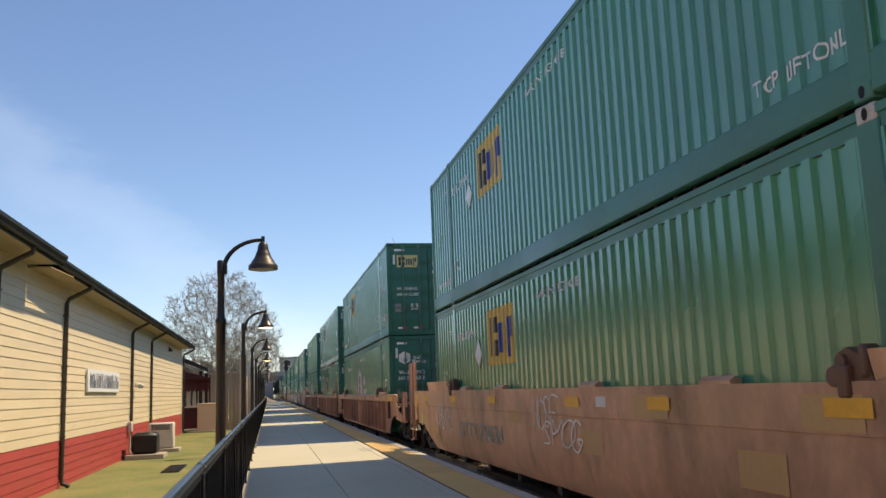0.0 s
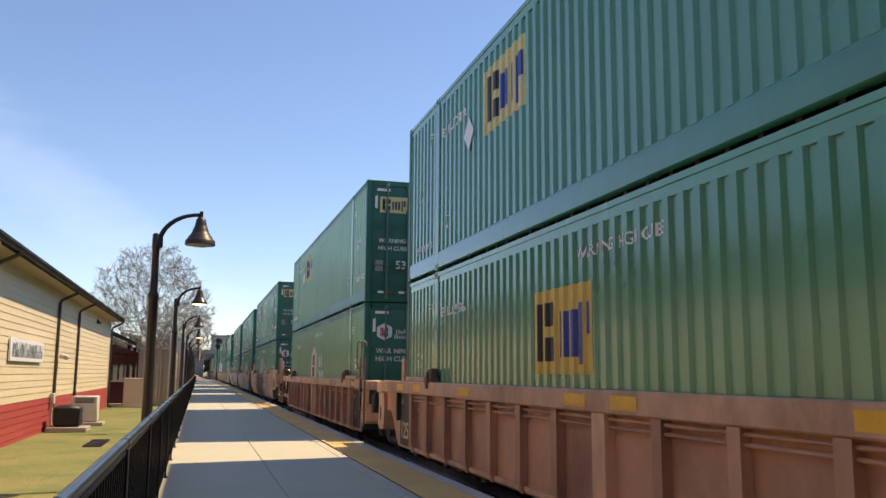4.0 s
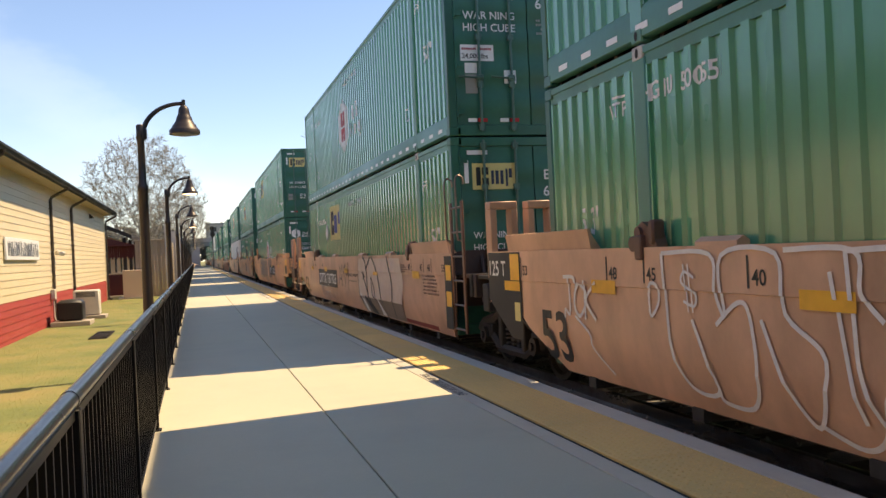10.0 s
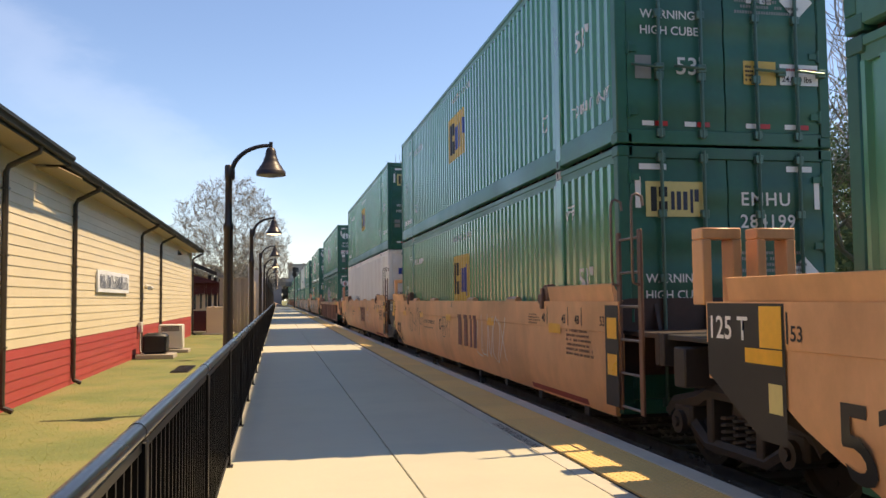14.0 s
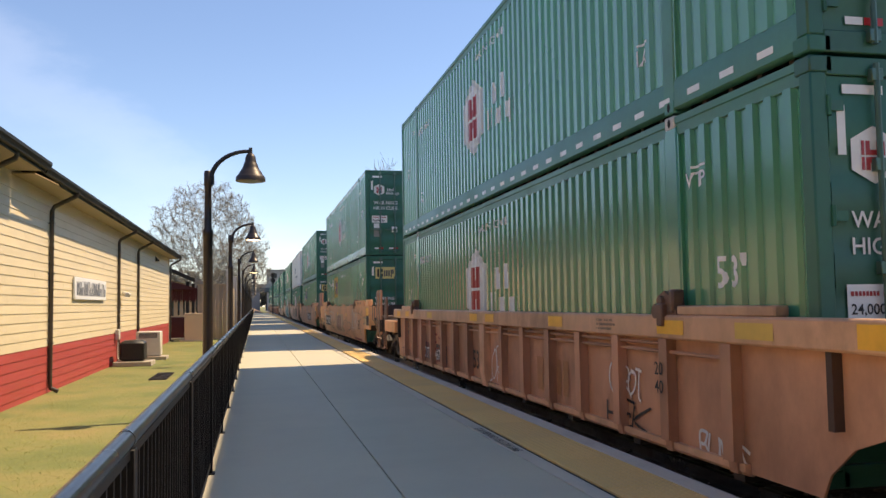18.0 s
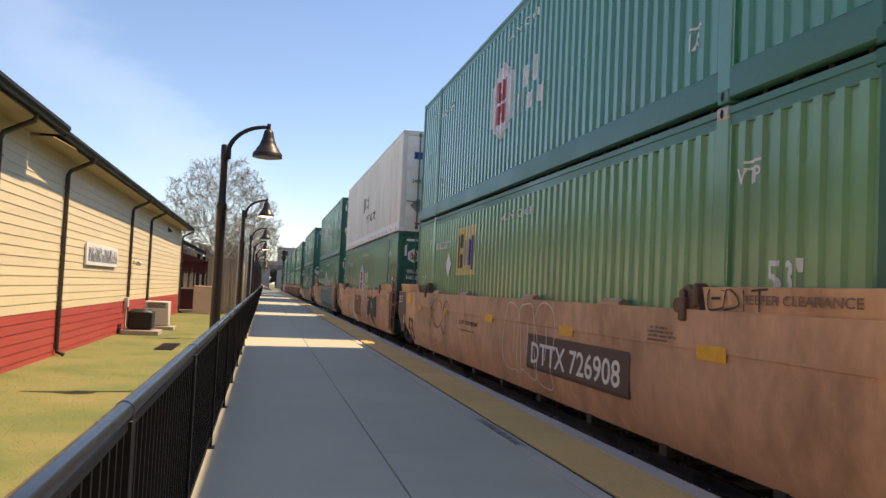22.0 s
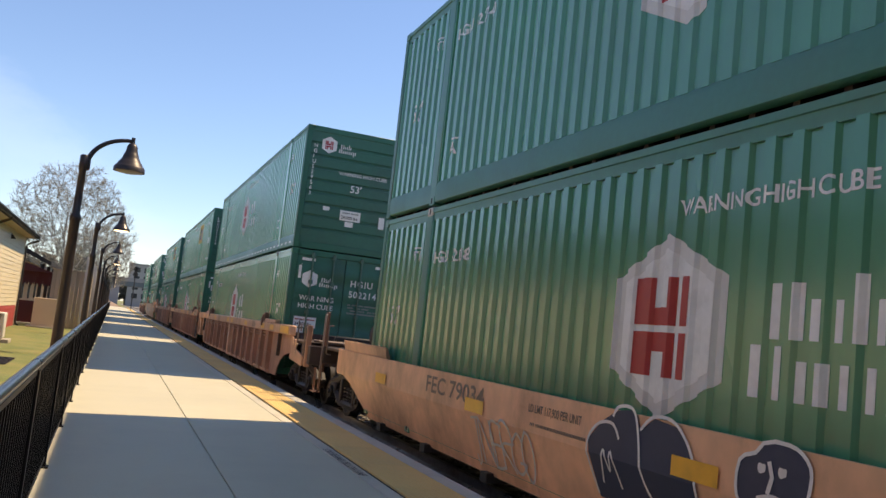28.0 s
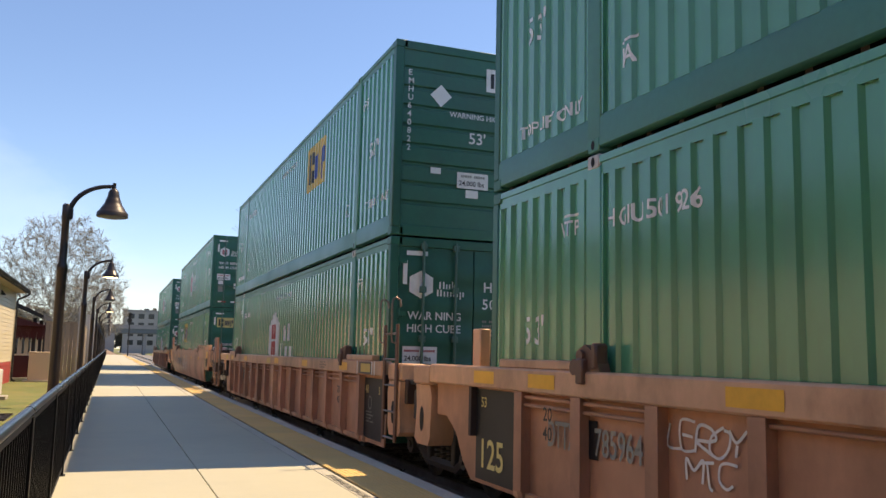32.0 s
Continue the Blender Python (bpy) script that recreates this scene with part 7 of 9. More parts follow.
lobes(O, 86, 9.9, 5.9, 0.14, 1.36, 5, "spray_teal", "spray_white", 0.03)
lobes(O, 87, 5.9, 1.25, 0.12, 1.37, 5, "spray_teal", "spray_white", 0.034)
line(O, [(1.0, 1.1), (0.7, 1.2), (0.6, 0.9), (0.9, 0.5), (0.4, 0.3)], 0.02, "spray_grey")
tag(O, "SER", 0.9, 0.1, 1.42, 1.56, "spray_silver", 0.014, 88)
# weathered single car
shape(P, "navy", [(9.2, 1.05), (8.98, 1.08), (8.9, 0.95), (8.75, 1.05), (8.45, 1.02), (8.28, 0.75), (8.32, 0.4), (9.5, 0.38), (9.57, 0.8), (9.4, 0.95)], "decal_navy", 0.008, "dark blue painted shape")
line(P, [(9.25, 1.0), (9.18, 1.08), (9.0, 1.08), (8.92, 0.92), (8.85, 0.6), (8.7, 0.4)], 0.024, "spray_white", 0.013)
line(P, [(8.9, 0.95), (8.75, 1.06), (8.5, 1.04), (8.3, 0.8), (8.3, 0.4)], 0.024, "spray_white", 0.013)
line(P, [(9.5, 0.4), (9.58, 0.75), (9.45, 0.92), (9.25, 0.95), (9.15, 0.85)], 0.024, "spray_white", 0.013)
line(P, [(9.4, 0.5), (9.35, 0.75), (9.28, 0.6), (9.25, 0.75), (9.15, 0.5)], 0.02, "spray_white", 0.013)
spray(P, "graffiti", bubble(89, 0.46, 0.42, 1, 0), 7.85, 0.64, "decal_navy", lift=0.008, label="dark blue disc")
spray(P, "graffiti", bubble(89, 0.46, 0.42, 1, 0.024), 7.85, 0.64, "spray_white", lift=0.012, label="white outline")
tag(P, "JNERGO", 11.87, 10.52, 0.24, 0.70, "spray_silver", 0.026, 90)
spray(P, "lettering", wide_lettering("FEC 79034", 1.64, 0.19), 13.2, 0.79, "spray_grey", label="faded dark lettering")
spray(P, "data_panel", bars_block(2.6, 0.22, 1, "faded_name", 92), 6.6, 0.72, "spray_grey", label="faded dark bars of a company mark")
limits(P, 10.6, 9.7, 0.86, "spray_grey")
tag(Q, "EATDYS", 9.77, 9.09, 0.62, 0.82, "spray_white", 0.024, 93, ribbed=True)
tag(Q, "2021", 9.6, 9.2, 0.44, 0.58, "spray_white", 0.022, 94, ribbed=True)
tag(Q, "BRATTY", 8.74, 8.12, 0.60, 0.87, "spray_white", 0.024, 95, ribbed=True)
tag(Q, "SOL", 7.7, 7.2, 0.4, 0.62, "spray_white", 0.024, 96, ribbed=True)
tag(R, "LEROY", 13.16, 12.42, 0.82, 1.02, "spray_white", 0.022, 97, ribbed=True)
tag(R, "MTC", 12.95, 12.5, 0.62, 0.80, "spray_white", 0.022, 98, ribbed=True)
tag(R, "NUBU", 5.69, 5.22, 0.87, 1.0, "spray_white", 0.016, 99, ribbed=True)
tag(R, "NUBU", 4.73, 4.23, 0.84, 0.98, "spray_white", 0.016, 100, ribbed=True)
tag(R, "LEROY", 3.84, 3.19, 0.78, 1.02, "spray_white", 0.022, 101, ribbed=True)
tag(R, "M", 3.6, 3.4, 0.62, 0.78, "spray_white", 0.022, 102, ribbed=True)
tag(R, "BRAT", 2.76, 2.23, 0.45, 0.80, "spray_white", 0.022, 103, ribbed=True)
tag(R, "5G", 1.66, 1.22, 0.80, 1.06, "spray_white", 0.03, 104, ribbed=True)
on_car("lettering", lettering("53", 0.46), 1.62, 0.42, "decal_black", R, 0.004, SX + 0.105)
tag(S, "NUBU", 12.1, 11.5, 0.6, 0.9, "spray_white", 0.022, 105, ribbed=True)
tag(T, "RAMEN", 9.5, 7.2, 0.4, 1.1, "spray_white", 0.03, 106)


# all of that paint sits a little further along its car
for car, along in ((A, 0.2), (E, 0.32), (F, 0.09), (G, 0.42), (H, 0.16), (I, -0.28), (K, 0.1), (L, -0.19), (MM, 0.1), (N, 0.36), (O, 0.5), (Q, 0.2), (R, -0.05)):
    for ob in car.children:
        if ob not in BARE:
            ob.matrix_basis.translation.y += along


# tall hollow letters in one white line
def hollow(car, dy, width=0.034):
    line(car, [(13.65 + dy, 1.34), (13.62 + dy, 0.95), (13.58 + dy, 0.62), (13.40 + dy, 0.32), (13.05 + dy, 0.36), (13.28 + dy, 0.85)], width, "spray_white")
    line(car, [(13.65 + dy, 1.34), (13.01 + dy, 1.33), (12.97 + dy, 1.05), (12.88 + dy, 0.88)], width, "spray_white")
    line(car, [(12.98 + dy, 0.83), (12.72 + dy, 1.0), (12.60 + dy, 0.92), (12.55 + dy, 0.52), (12.70 + dy, 0.28), (13.02 + dy, 0.27), (13.05 + dy, 0.36)], width, "spray_white")


hollow(F, 0.0)
hollow(F, -1.95)
line(F, [(12.87, 0.9), (12.87, 1.32), (12.30, 1.33), (12.24, 0.95), (11.90, 0.70), (12.05, 0.28), (12.22, 0.40), (12.48, 0.9)], 0.034, "spray_white")
line(F, [(12.22, 1.35), (11.64, 1.34), (11.60, 1.1), (11.45, 0.95)], 0.034, "spray_white")
line(F, [(11.83, 1.22), (11.75, 0.8), (11.66, 0.36)], 0.034, "spray_white")
line(F, [(12.05, 0.28), (11.75, 0.20), (11.55, 0.30), (11.45, 0.55)], 0.034, "spray_white")
line(F, [(10.85, 1.32), (10.30, 1.30), (10.20, 0.85), (9.95, 0.55), (10.10, 0.24), (10.4, 0.4), (10.55, 0.85)], 0.034, "spray_white")
line(F, [(13.89, 1.0), (13.84, 1.10), (13.74, 1.08), (13.74, 0.95), (13.86, 0.84), (13.88, 1.0)], 0.03, "spray_white")
for dy in (0.03, -0.03):
    line(F, [(13.32 + dy, 1.26), (13.29 + dy, 0.90)], 0.018, "spray_white")
line(F, [(13.22, 1.16), (13.34, 1.20), (13.38, 1.12), (13.22, 1.04), (13.24, 0.95), (13.38, 0.98)], 0.024, "spray_white")
# looping white and pink lines
line(N, [(7.49, 1.17), (7.35, 1.33), (6.95, 1.35), (6.47, 1.34), (6.62, 1.12), (7.0, 0.98), (6.72, 0.86), (6.40, 1.05), (6.47, 1.34)], 0.028, "spray_white")
line(N, [(7.0, 0.98), (7.12, 0.72), (6.95, 0.62), (6.98, 0.35), (6.41, 0.20), (6.45, 0.55), (6.30, 0.80), (6.02, 0.62)], 0.028, "spray_white")
line(N, [(6.40, 1.05), (6.15, 0.86), (6.0, 0.70), (5.82, 0.72), (5.88, 1.0), (6.10, 1.22), (5.98, 1.36)], 0.026, "spray_white")
line(N, [(7.05, 0.45), (7.0, 0.25), (6.75, 0.32), (6.62, 0.55), (6.82, 0.68)], 0.024, "spray_white")
for q in range(5):
    line(N, [(5.16 + 0.05 * q, 1.34 - 0.03 * q), (5.42 + 0.05 * q, 1.18 - 0.02 * q), (5.58 + 0.03 * q, 0.92), (5.44, 0.70 - 0.02 * q), (5.20 + 0.03 * q, 0.52)], 0.022, "spray_white" if q % 2 == 0 else "spray_pink", 0.012 + 0.001 * q)
patch(N, 6.5, 5.95, 0.36, 0.72, "tan_patch", 961, "tan paint smear")
# a plain sad face on the dark disc
for dy in (0.10, -0.06):
    spray(P, "graffiti", bubble(90, 0.05, 0.06, 1, 0), 7.64 + dy, 0.88, "spray_white", lift=0.013, label="white dot")
line(P, [(7.74, 0.74), (7.62, 0.77), (7.50, 0.75)], 0.022, "spray_white", 0.014)


# ---------------------------------------------------------------- ground and track
LAWN = -0.35


def sheet(name, x0, x1, y0, y1, z, nx, ny, rough=0.0, seed=0):
    g = Geo()
    v, f = [], []
    for j in range(ny + 1):
        for i in range(nx + 1):
            x, y = x0 + (x1 - x0) * i / nx, y0 + (y1 - y0) * j / ny
            v.append((x, y, z + (rough * noise.noise(Vector((x * 0.9, y * 0.9, seed))) if rough else 0)))
    for j in range(ny):
        for i in range(nx):
            a = j * (nx + 1) + i
            f.append((a, a + 1, a + nx + 2, a + nx + 1))
    return g.add(v, f).mesh(name, 60, fix=False)


ground = part("ground", sheet("ground", -900, 900, -300, 1500, LAWN, 90, 90), "grass", None)
tagged(ground, "short patchy spring grass reaching to the horizon", "ground", kind="structure")
Y_END = 182.0

bed = part("ballast_bed", sheet("ballast_bed", 3.32, 9.5, -30, 420, LAWN + 0.03, 20, 700, 0.035, 3), "ballast", None)
tagged(bed, "grey crushed-stone ballast under the rails", "ballast", kind="structure")


def stones():
    rng = random.Random(5)
    g = Geo()
    for _ in range(5200):
        x, y = rng.uniform(3.5, 8.2), rng.uniform(1.0, 36.0)
        r = rng.uniform(0.018, 0.042)
        a = rng.uniform(0, 3)
        z = LAWN + 0.045
        c, s = math.cos(a) * r, math.sin(a) * r
        g.add([(x + c, y + s, z), (x - s, y + c, z), (x - c, y - s, z), (x + s, y - c, z), (x + rng.uniform(-0.3, 0.3) * r, y, z + r * 1.1)], [(0, 1, 4), (1, 2, 4), (2, 3, 4), (3, 0, 4)])
    return g.mesh("ballast_stones", 0)


tagged(part("ballast_stones", stones(), "ballast", None), "loose grey ballast stones beside the rails", "stones", kind="stuff")


def rail_mesh():
    g = Geo()
    prof = [(-0.07, -0.15), (0.07, -0.15), (0.07, -0.135), (0.012, -0.12), (0.012, -0.045), (0.036, -0.035), (0.036, -0.004), (0.028, 0.0), (-0.028, 0.0), (-0.036, -0.004), (-0.036, -0.035), (-0.012, -0.045), (-0.012, -0.12), (-0.07, -0.135)]
    g.prism(prof, 1, -30, 420)
    return g


rails = thing("railway_track", pose(TRACK_X, 0, RAIL), "steel rails on timber ties in grey ballast", "railway track", kind="structure")
for s in (-1, 1):
    part("rail", cached("rail", rail_mesh), "steel_rail", rails, m=Matrix.Translation((s * 0.7525, 0, 0)))
tie_mesh = Geo().box(-1.28, 1.28, -0.11, 0.11, -0.30, -0.152, 0.012).mesh("tie")
for k in range(150):
    part("tie", tie_mesh, "tie", rails, m=Matrix.Translation((0, -3 + 0.55 * k, 0)))

# ---------------------------------------------------------------- platform
X_LEFT, X_JOINT, X_BAND, X_GAP, X_TAC, X_TACR, X_EDGE = -0.47, 1.085, 2.42, 2.575, 2.63, 3.22, 3.43
platform = thing("platform", pose(0, 0, 0), "long grey concrete station platform with a yellow tactile edge", "platform", kind="structure")
part("platform_base", Geo().box(X_LEFT + 0.02, X_EDGE - 0.02, -12, Y_END, -0.8, -0.06), "concrete", platform)
for x0, x1 in ((X_LEFT, X_JOINT - 0.005), (X_JOINT + 0.005, X_BAND - 0.002)):
    for y0, y1 in ((-9.2, 36.0), (36.01, 84.0), (84.01, 132.0), (132.01, Y_END)):
        part("slab", Geo().box(x0, x1, y0, y1, -0.06, 0.0, 0.006), "concrete", platform)
for k in range(33):
    y0 = -12.0 + 6.0 * k
    if y0 < Y_END:
        part("edge_band", Geo().box(X_BAND + 0.002, X_GAP, y0 + 0.004, min(Y_END, y0 + 6.0) - 0.004, -0.06, 0.002, 0.004), "concrete_pale", platform, "pale concrete band")
part("joint", Geo().box(X_GAP, X_TAC, -12, Y_END, -0.06, -0.018), "gap_black", platform, "black open joint")
part("edge_kerb", Geo().box(X_TACR + 0.003, X_EDGE, -12, Y_END, -0.30, 0.004, 0.012), "concrete_pale", platform, "pale concrete edge")


def tactile_mesh():
    g = Geo()
    w, h = X_TACR - X_TAC, 1.22
    g.box(0, w, 0.004, h - 0.004, -0.05, 0.002, 0.004)
    n = 6
    for i in range(10):
        for j in range(20):
            cx, cy = w * (i + 0.5) / 10, h * (j + 0.5) / 20
            v = [(cx + r * math.cos(2 * math.pi * k / n), cy + r * math.sin(2 * math.pi * k / n), z) for r, z in ((0.013, 0.0022), (0.008, 0.0072)) for k in range(n)]
            g.add(v, [(k, (k + 1) % n, n + (k + 1) % n, n + k) for k in range(n)] + [tuple(range(n, 2 * n))])
    return g


tile = tactile_mesh().mesh("tactile_tile", 30)
for k in range(int((Y_END + 12) / 1.22)):
    part("tactile_tile", tile, "tactile", platform, m=Matrix.Translation((X_TAC, -12 + 1.22 * k, 0)))
flat_up = Matrix(((0, 1, 0, 0), (-1, 0, 0, 0), (0, 0, 1, 0), (0, 0, 0, 1)))
words = lettering("STAY BEHIND YELLOW LINE", 0.125)
for y in (9.62, 37.0, 64.4, 91.8):
    part("lettering", words, "decal_black", platform, "black stencilled words", Matrix.Translation((X_BAND + 0.018, y, 0.006)) @ flat_up)

# ---------------------------------------------------------------- fence
FENCE_X, FENCE_H, BAY = -0.395, 1.035, 2.44


def make_baluster():
    return Geo().box(-0.013, 0.013, -0.009, 0.009, 0.08, FENCE_H - 0.055)


def make_fence_post():
    g = Geo()
    g.box(-0.03, 0.03, -0.03, 0.03, -0.02, FENCE_H - 0.03, 0.004)
    g.box(-0.05, 0.05, -0.06, 0.06, -0.001, 0.012, 0.003)
    return g


def make_top_rail():
    g = Geo()
    g.cyl((0, 0.006, FENCE_H), (0, BAY - 0.006, FENCE_H), 0.029, 14)
    g.cyl((0, -0.03, FENCE_H), (0, 0.03, FENCE_H), 0.031, 14)
    return g


def make_rail(z):
    return Geo().box(-0.016, 0.016, 0.03, BAY - 0.03, z - 0.018, z + 0.018, 0.004)


def all_balusters():
    g = Geo()
    for k in range(20):
        y = BAY * (k + 0.7) / 20.4
        g.box(-0.013, 0.013, y - 0.009, y + 0.009, 0.08, FENCE_H - 0.055)
    return g


for b in range(-2, 74):
    y = 0.47 + BAY * b
    f = thing("fence", pose(FENCE_X, y, 0), "black steel picket railing with round top rail along platform", "fence", "platform railing")
    part("top_rail", cached("fence_top_rail", make_top_rail), "rail_black", f, "rounded dusty top rail")
    part("upper_rail", cached("fence_upper", lambda: make_rail(FENCE_H - 0.046)), "fence_black", f)
    part("lower_rail", cached("fence_lower", lambda: make_rail(0.08)), "fence_black", f)
    part("post", cached("fence_post", make_fence_post), "fence_black", f)
    if b < 13:
        for k in range(20):
            part("baluster", cached("baluster", make_baluster), "fence_black", f, m=Matrix.Translation((0, BAY * (k + 0.7) / 20.4, 0)))
    else:
        part("balusters", cached("balusters", all_balusters), "fence_black", f)

# ---------------------------------------------------------------- platform lamps
LAMP_X = -0.755
LAMPS = [2.25, 14.4, 27.2, 41.1, 54.0, 66.6, 79.5, 92.5, 105.5, 118.5, 131.5, 144.5, 157.5, 170.5]


def make_pole():
    g = Geo()
    g.lathe([(0.0, LAWN), (0.20, LAWN), (0.20, LAWN + 0.10), (0.13, LAWN + 0.16), (0.115, LAWN + 0.55), (0.10, LAWN + 0.62), (0.085, LAWN + 0.70), (0.075, 1.9), (0.075, 2.55), (0.085, 2.57), (0.085, 2.63), (0.06, 2.68), (0.055, 3.36), (0.066, 3.38), (0.066, 3.60), (0.05, 3.62), (0.0, 3.625)], 16)
    return g


def make_arm():
    g = Geo()
    pts, rs = [], []
    for k in range(13):
        a = math.pi * (1.0 - k / 12 * 0.5)
        pts.append((0.66 + 0.62 * math.cos(a) + 0.0, 0, 3.45 + 0.51 * math.sin(a)))
        rs.append(0.042 - 0.012 * k / 12)
    g.tube(pts, rs, 10)
    g.box(-0.02, 0.10, -0.045, 0.045, 3.38, 3.56, 0.02)
    g.cyl((0.68, 0, 3.84), (0.68, 0, 4.02), 0.03, 10)
    return g


def make_shade():
    g = Geo()
    prof = [(0.03, 3.93), (0.06, 3.91), (0.082, 3.87), (0.092, 3.80), (0.108, 3.75), (0.118, 3.735), (0.126, 3.70), (0.145, 3.66), (0.172, 3.62), (0.182, 3.61), (0.20, 3.57), (0.228, 3.54), (0.24, 3.525), (0.243, 3.46), (0.228, 3.46), (0.18, 3.54), (0.10, 3.64)]
    g.lathe(prof, 26, (0.68, 0))
    return g


def make_lens():
    g = Geo()
    g.lathe([(0.0, 3.435), (0.12, 3.438), (0.205, 3.455), (0.222, 3.48)], 20, (0.68, 0))
    return g


for k, y in enumerate(LAMPS):
    lit = y in (27.2, 54.0)
    la = thing("platform_lamp", pose(LAMP_X, y, 0.05), "dark bronze goose-neck lamp post with " + ("lit bell shade" if lit else "bell shade"), "lamp post", "platform lamps")
    part("pole", cached("lamp_pole", make_pole), "lamp_bronze", la)
    part("arm", cached("lamp_arm", make_arm), "lamp_bronze", la)
    sh = part("shade", cached("lamp_shade", make_shade), "lamp_bronze", la)
    part("lens", cached("lamp_lens", make_lens), "lamp_glow" if lit else "lamp_lens", sh)

# unseen plain wall, added behind the camera to keep low sky light off the train
back = part("wall_south", Geo().box(-18.0, 2.9, -9.6, -9.2, LAWN, 9.0), "wall_plain", None)
tagged(back, "unseen plain dark wall added to block low sky light", "wall", kind="structure")

# ---------------------------------------------------------------- yellow and red building
WALL_X, B_END, B_START = -4.38, 46.1, -14.0
RED_TOP, EAVE_Z, EAVE_X = 0.655, 4.08, -3.86
house = thing("siding_building", pose(0, 0, 0), "long single-storey hall with yellow lap siding over a red base", "building")
part("wall", Geo().box(WALL_X - 7.0, WALL_X - 0.02, B_START, B_END - 0.02, LAWN - 0.1, EAVE_Z + 0.02), "siding_yellow", house)
COURSE = 0.178


def make_board(w):
    g = Geo()
    g.prism([(0.0, 0.0), (0.022, 0.0), (0.007, COURSE + 0.02), (0.0, COURSE + 0.02)], 1, 0.0, w)
    return g


n_red = int(round((RED_TOP - LAWN) / COURSE))
rows = int((EAVE_Z - 0.12 - LAWN) / COURSE)
for r in range(rows):
    z = RED_TOP + (r - n_red) * COURSE
    y = B_START + (r * 2.3) % 5.0
    w0 = y - B_START
    spans = ([(B_START, w0)] if w0 > 0.4 else []) + [(y + k * 6.1, 6.1) for k in range(11)]
    for y0, w in spans:
        w = min(w, B_END - y0)
        if w > 0.2:
            w = round(w, 2)
            part("siding_board", cached(("board", w), lambda: make_board(w - 0.003)), "siding_red" if r < n_red else "siding_yellow", house, m=Matrix.Translation((WALL_X - 0.018, y0, z)))
part("corner_board", Geo().box(WALL_X - 0.10, WALL_X + 0.03, B_END - 0.012, B_END + 0.02, LAWN, EAVE_Z, 0.004), "siding_yellow", house)
for r in range(rows):
    part("siding_board", cached(("board_end",), lambda: make_board(6.9)), "siding_red" if r < n_red else "siding_yellow", house, m=Matrix.Translation((WALL_X - 0.12, B_END - 0.018, RED_TOP + (r - n_red) * COURSE)) @ Matrix.Rotation(math.pi / 2, 4, "Z"))
# roofs: the nearer part sits a little further out and lower
STEP_Y = 16.95
for y0, y1, out, up in ((B_START, STEP_Y, 0.06, 0.05), (STEP_Y + 0.02, B_END + 0.15, 0.0, 0.0)):
    ex, ez = EAVE_X + out, EAVE_Z + up
    # the far roof is cut back at its corner, where it meets the nearer one
    cut = 1.5 if y0 > 0 else 0.0
    part("roof", Geo().prism([(ex, ez + 0.02), (ex, ez + 0.07), (WALL_X - 3.5, ez + 0.07 + 0.36 * 4.0), (WALL_X - 8.0, ez), (WALL_X - 8.0, ez - 0.05), (WALL_X - 3.5, ez + 1.40)], 1, y0 + cut, y1), "shingle", house)
    if cut:
        ridge = [(WALL_X - 3.5, ez + 1.51), (WALL_X - 3.5, ez + 1.40)]
        near_cut = [(ex - 0.11, ez + 0.06), (ex - 0.11, ez + 0.11)] + ridge
        far_cut = [(ex, ez + 0.02), (ex, ez + 0.07)] + ridge
        part("roof", Geo().add([(p[0], y0, p[1]) for p in near_cut] + [(p[0], y0 + cut - 0.003, p[1]) for p in far_cut], [(0, 1, 2, 3), (7, 6, 5, 4), (0, 4, 5, 1), (1, 5, 6, 2), (3, 2, 6, 7), (0, 3, 7, 4)]), "shingle", house)
        part("soffit", Geo().prism([(WALL_X - 0.02, y0 + 0.01), (ex - 0.13, y0 + 0.01), (ex - 0.035, y0 + cut + 0.015), (WALL_X - 0.02, y0 + cut + 0.015)], 2, ez - 0.12, ez - 0.10), "soffit", house)
    part("fascia", Geo().box(ex - 0.03, ex - 0.005, y0 + cut + 0.01, y1 - 0.01, ez - 0.15, ez + 0.03, 0.004), "gutter", house)
    part("soffit", Geo().box(WALL_X - 0.02, ex - 0.035, y0 + cut + 0.02, y1 - 0.02, ez - 0.12, ez - 0.10), "soffit", house)
    part("gutter", Geo().prism([(ex, ez - 0.10), (ex + 0.07, ez - 0.10), (ex + 0.085, ez - 0.05), (ex + 0.115, ez - 0.02), (ex + 0.115, ez + 0.035), (ex + 0.095, ez + 0.035), (ex + 0.09, ez - 0.01), (ex + 0.065, ez - 0.045), (ex + 0.055, ez - 0.08), (ex, ez - 0.08)], 1, y0, y1), "gutter", house, "dark metal gutter")
    for k in range(int((y1 - y0) / 0.9)):
        part("shingle_course", cached(("course", out), lambda: Geo().prism([(0, 0), (0, 0.9), (-0.02, 0.9), (-0.02, 0)], 2, 0.0, 0.008)), "shingle", house, m=Matrix.Translation((ex - 0.05, y0 + 0.9 * k, ez + 0.09)))
    if y0 > 0:
        part("gable", Geo().prism([(ex + 0.0, ez - 0.14), (ex, ez + 0.06), (WALL_X - 3.5, ez + 1.50), (WALL_X - 3.5, ez + 1.25)], 1, y1 - 0.012, y1 + 0.02), "gutter", house)


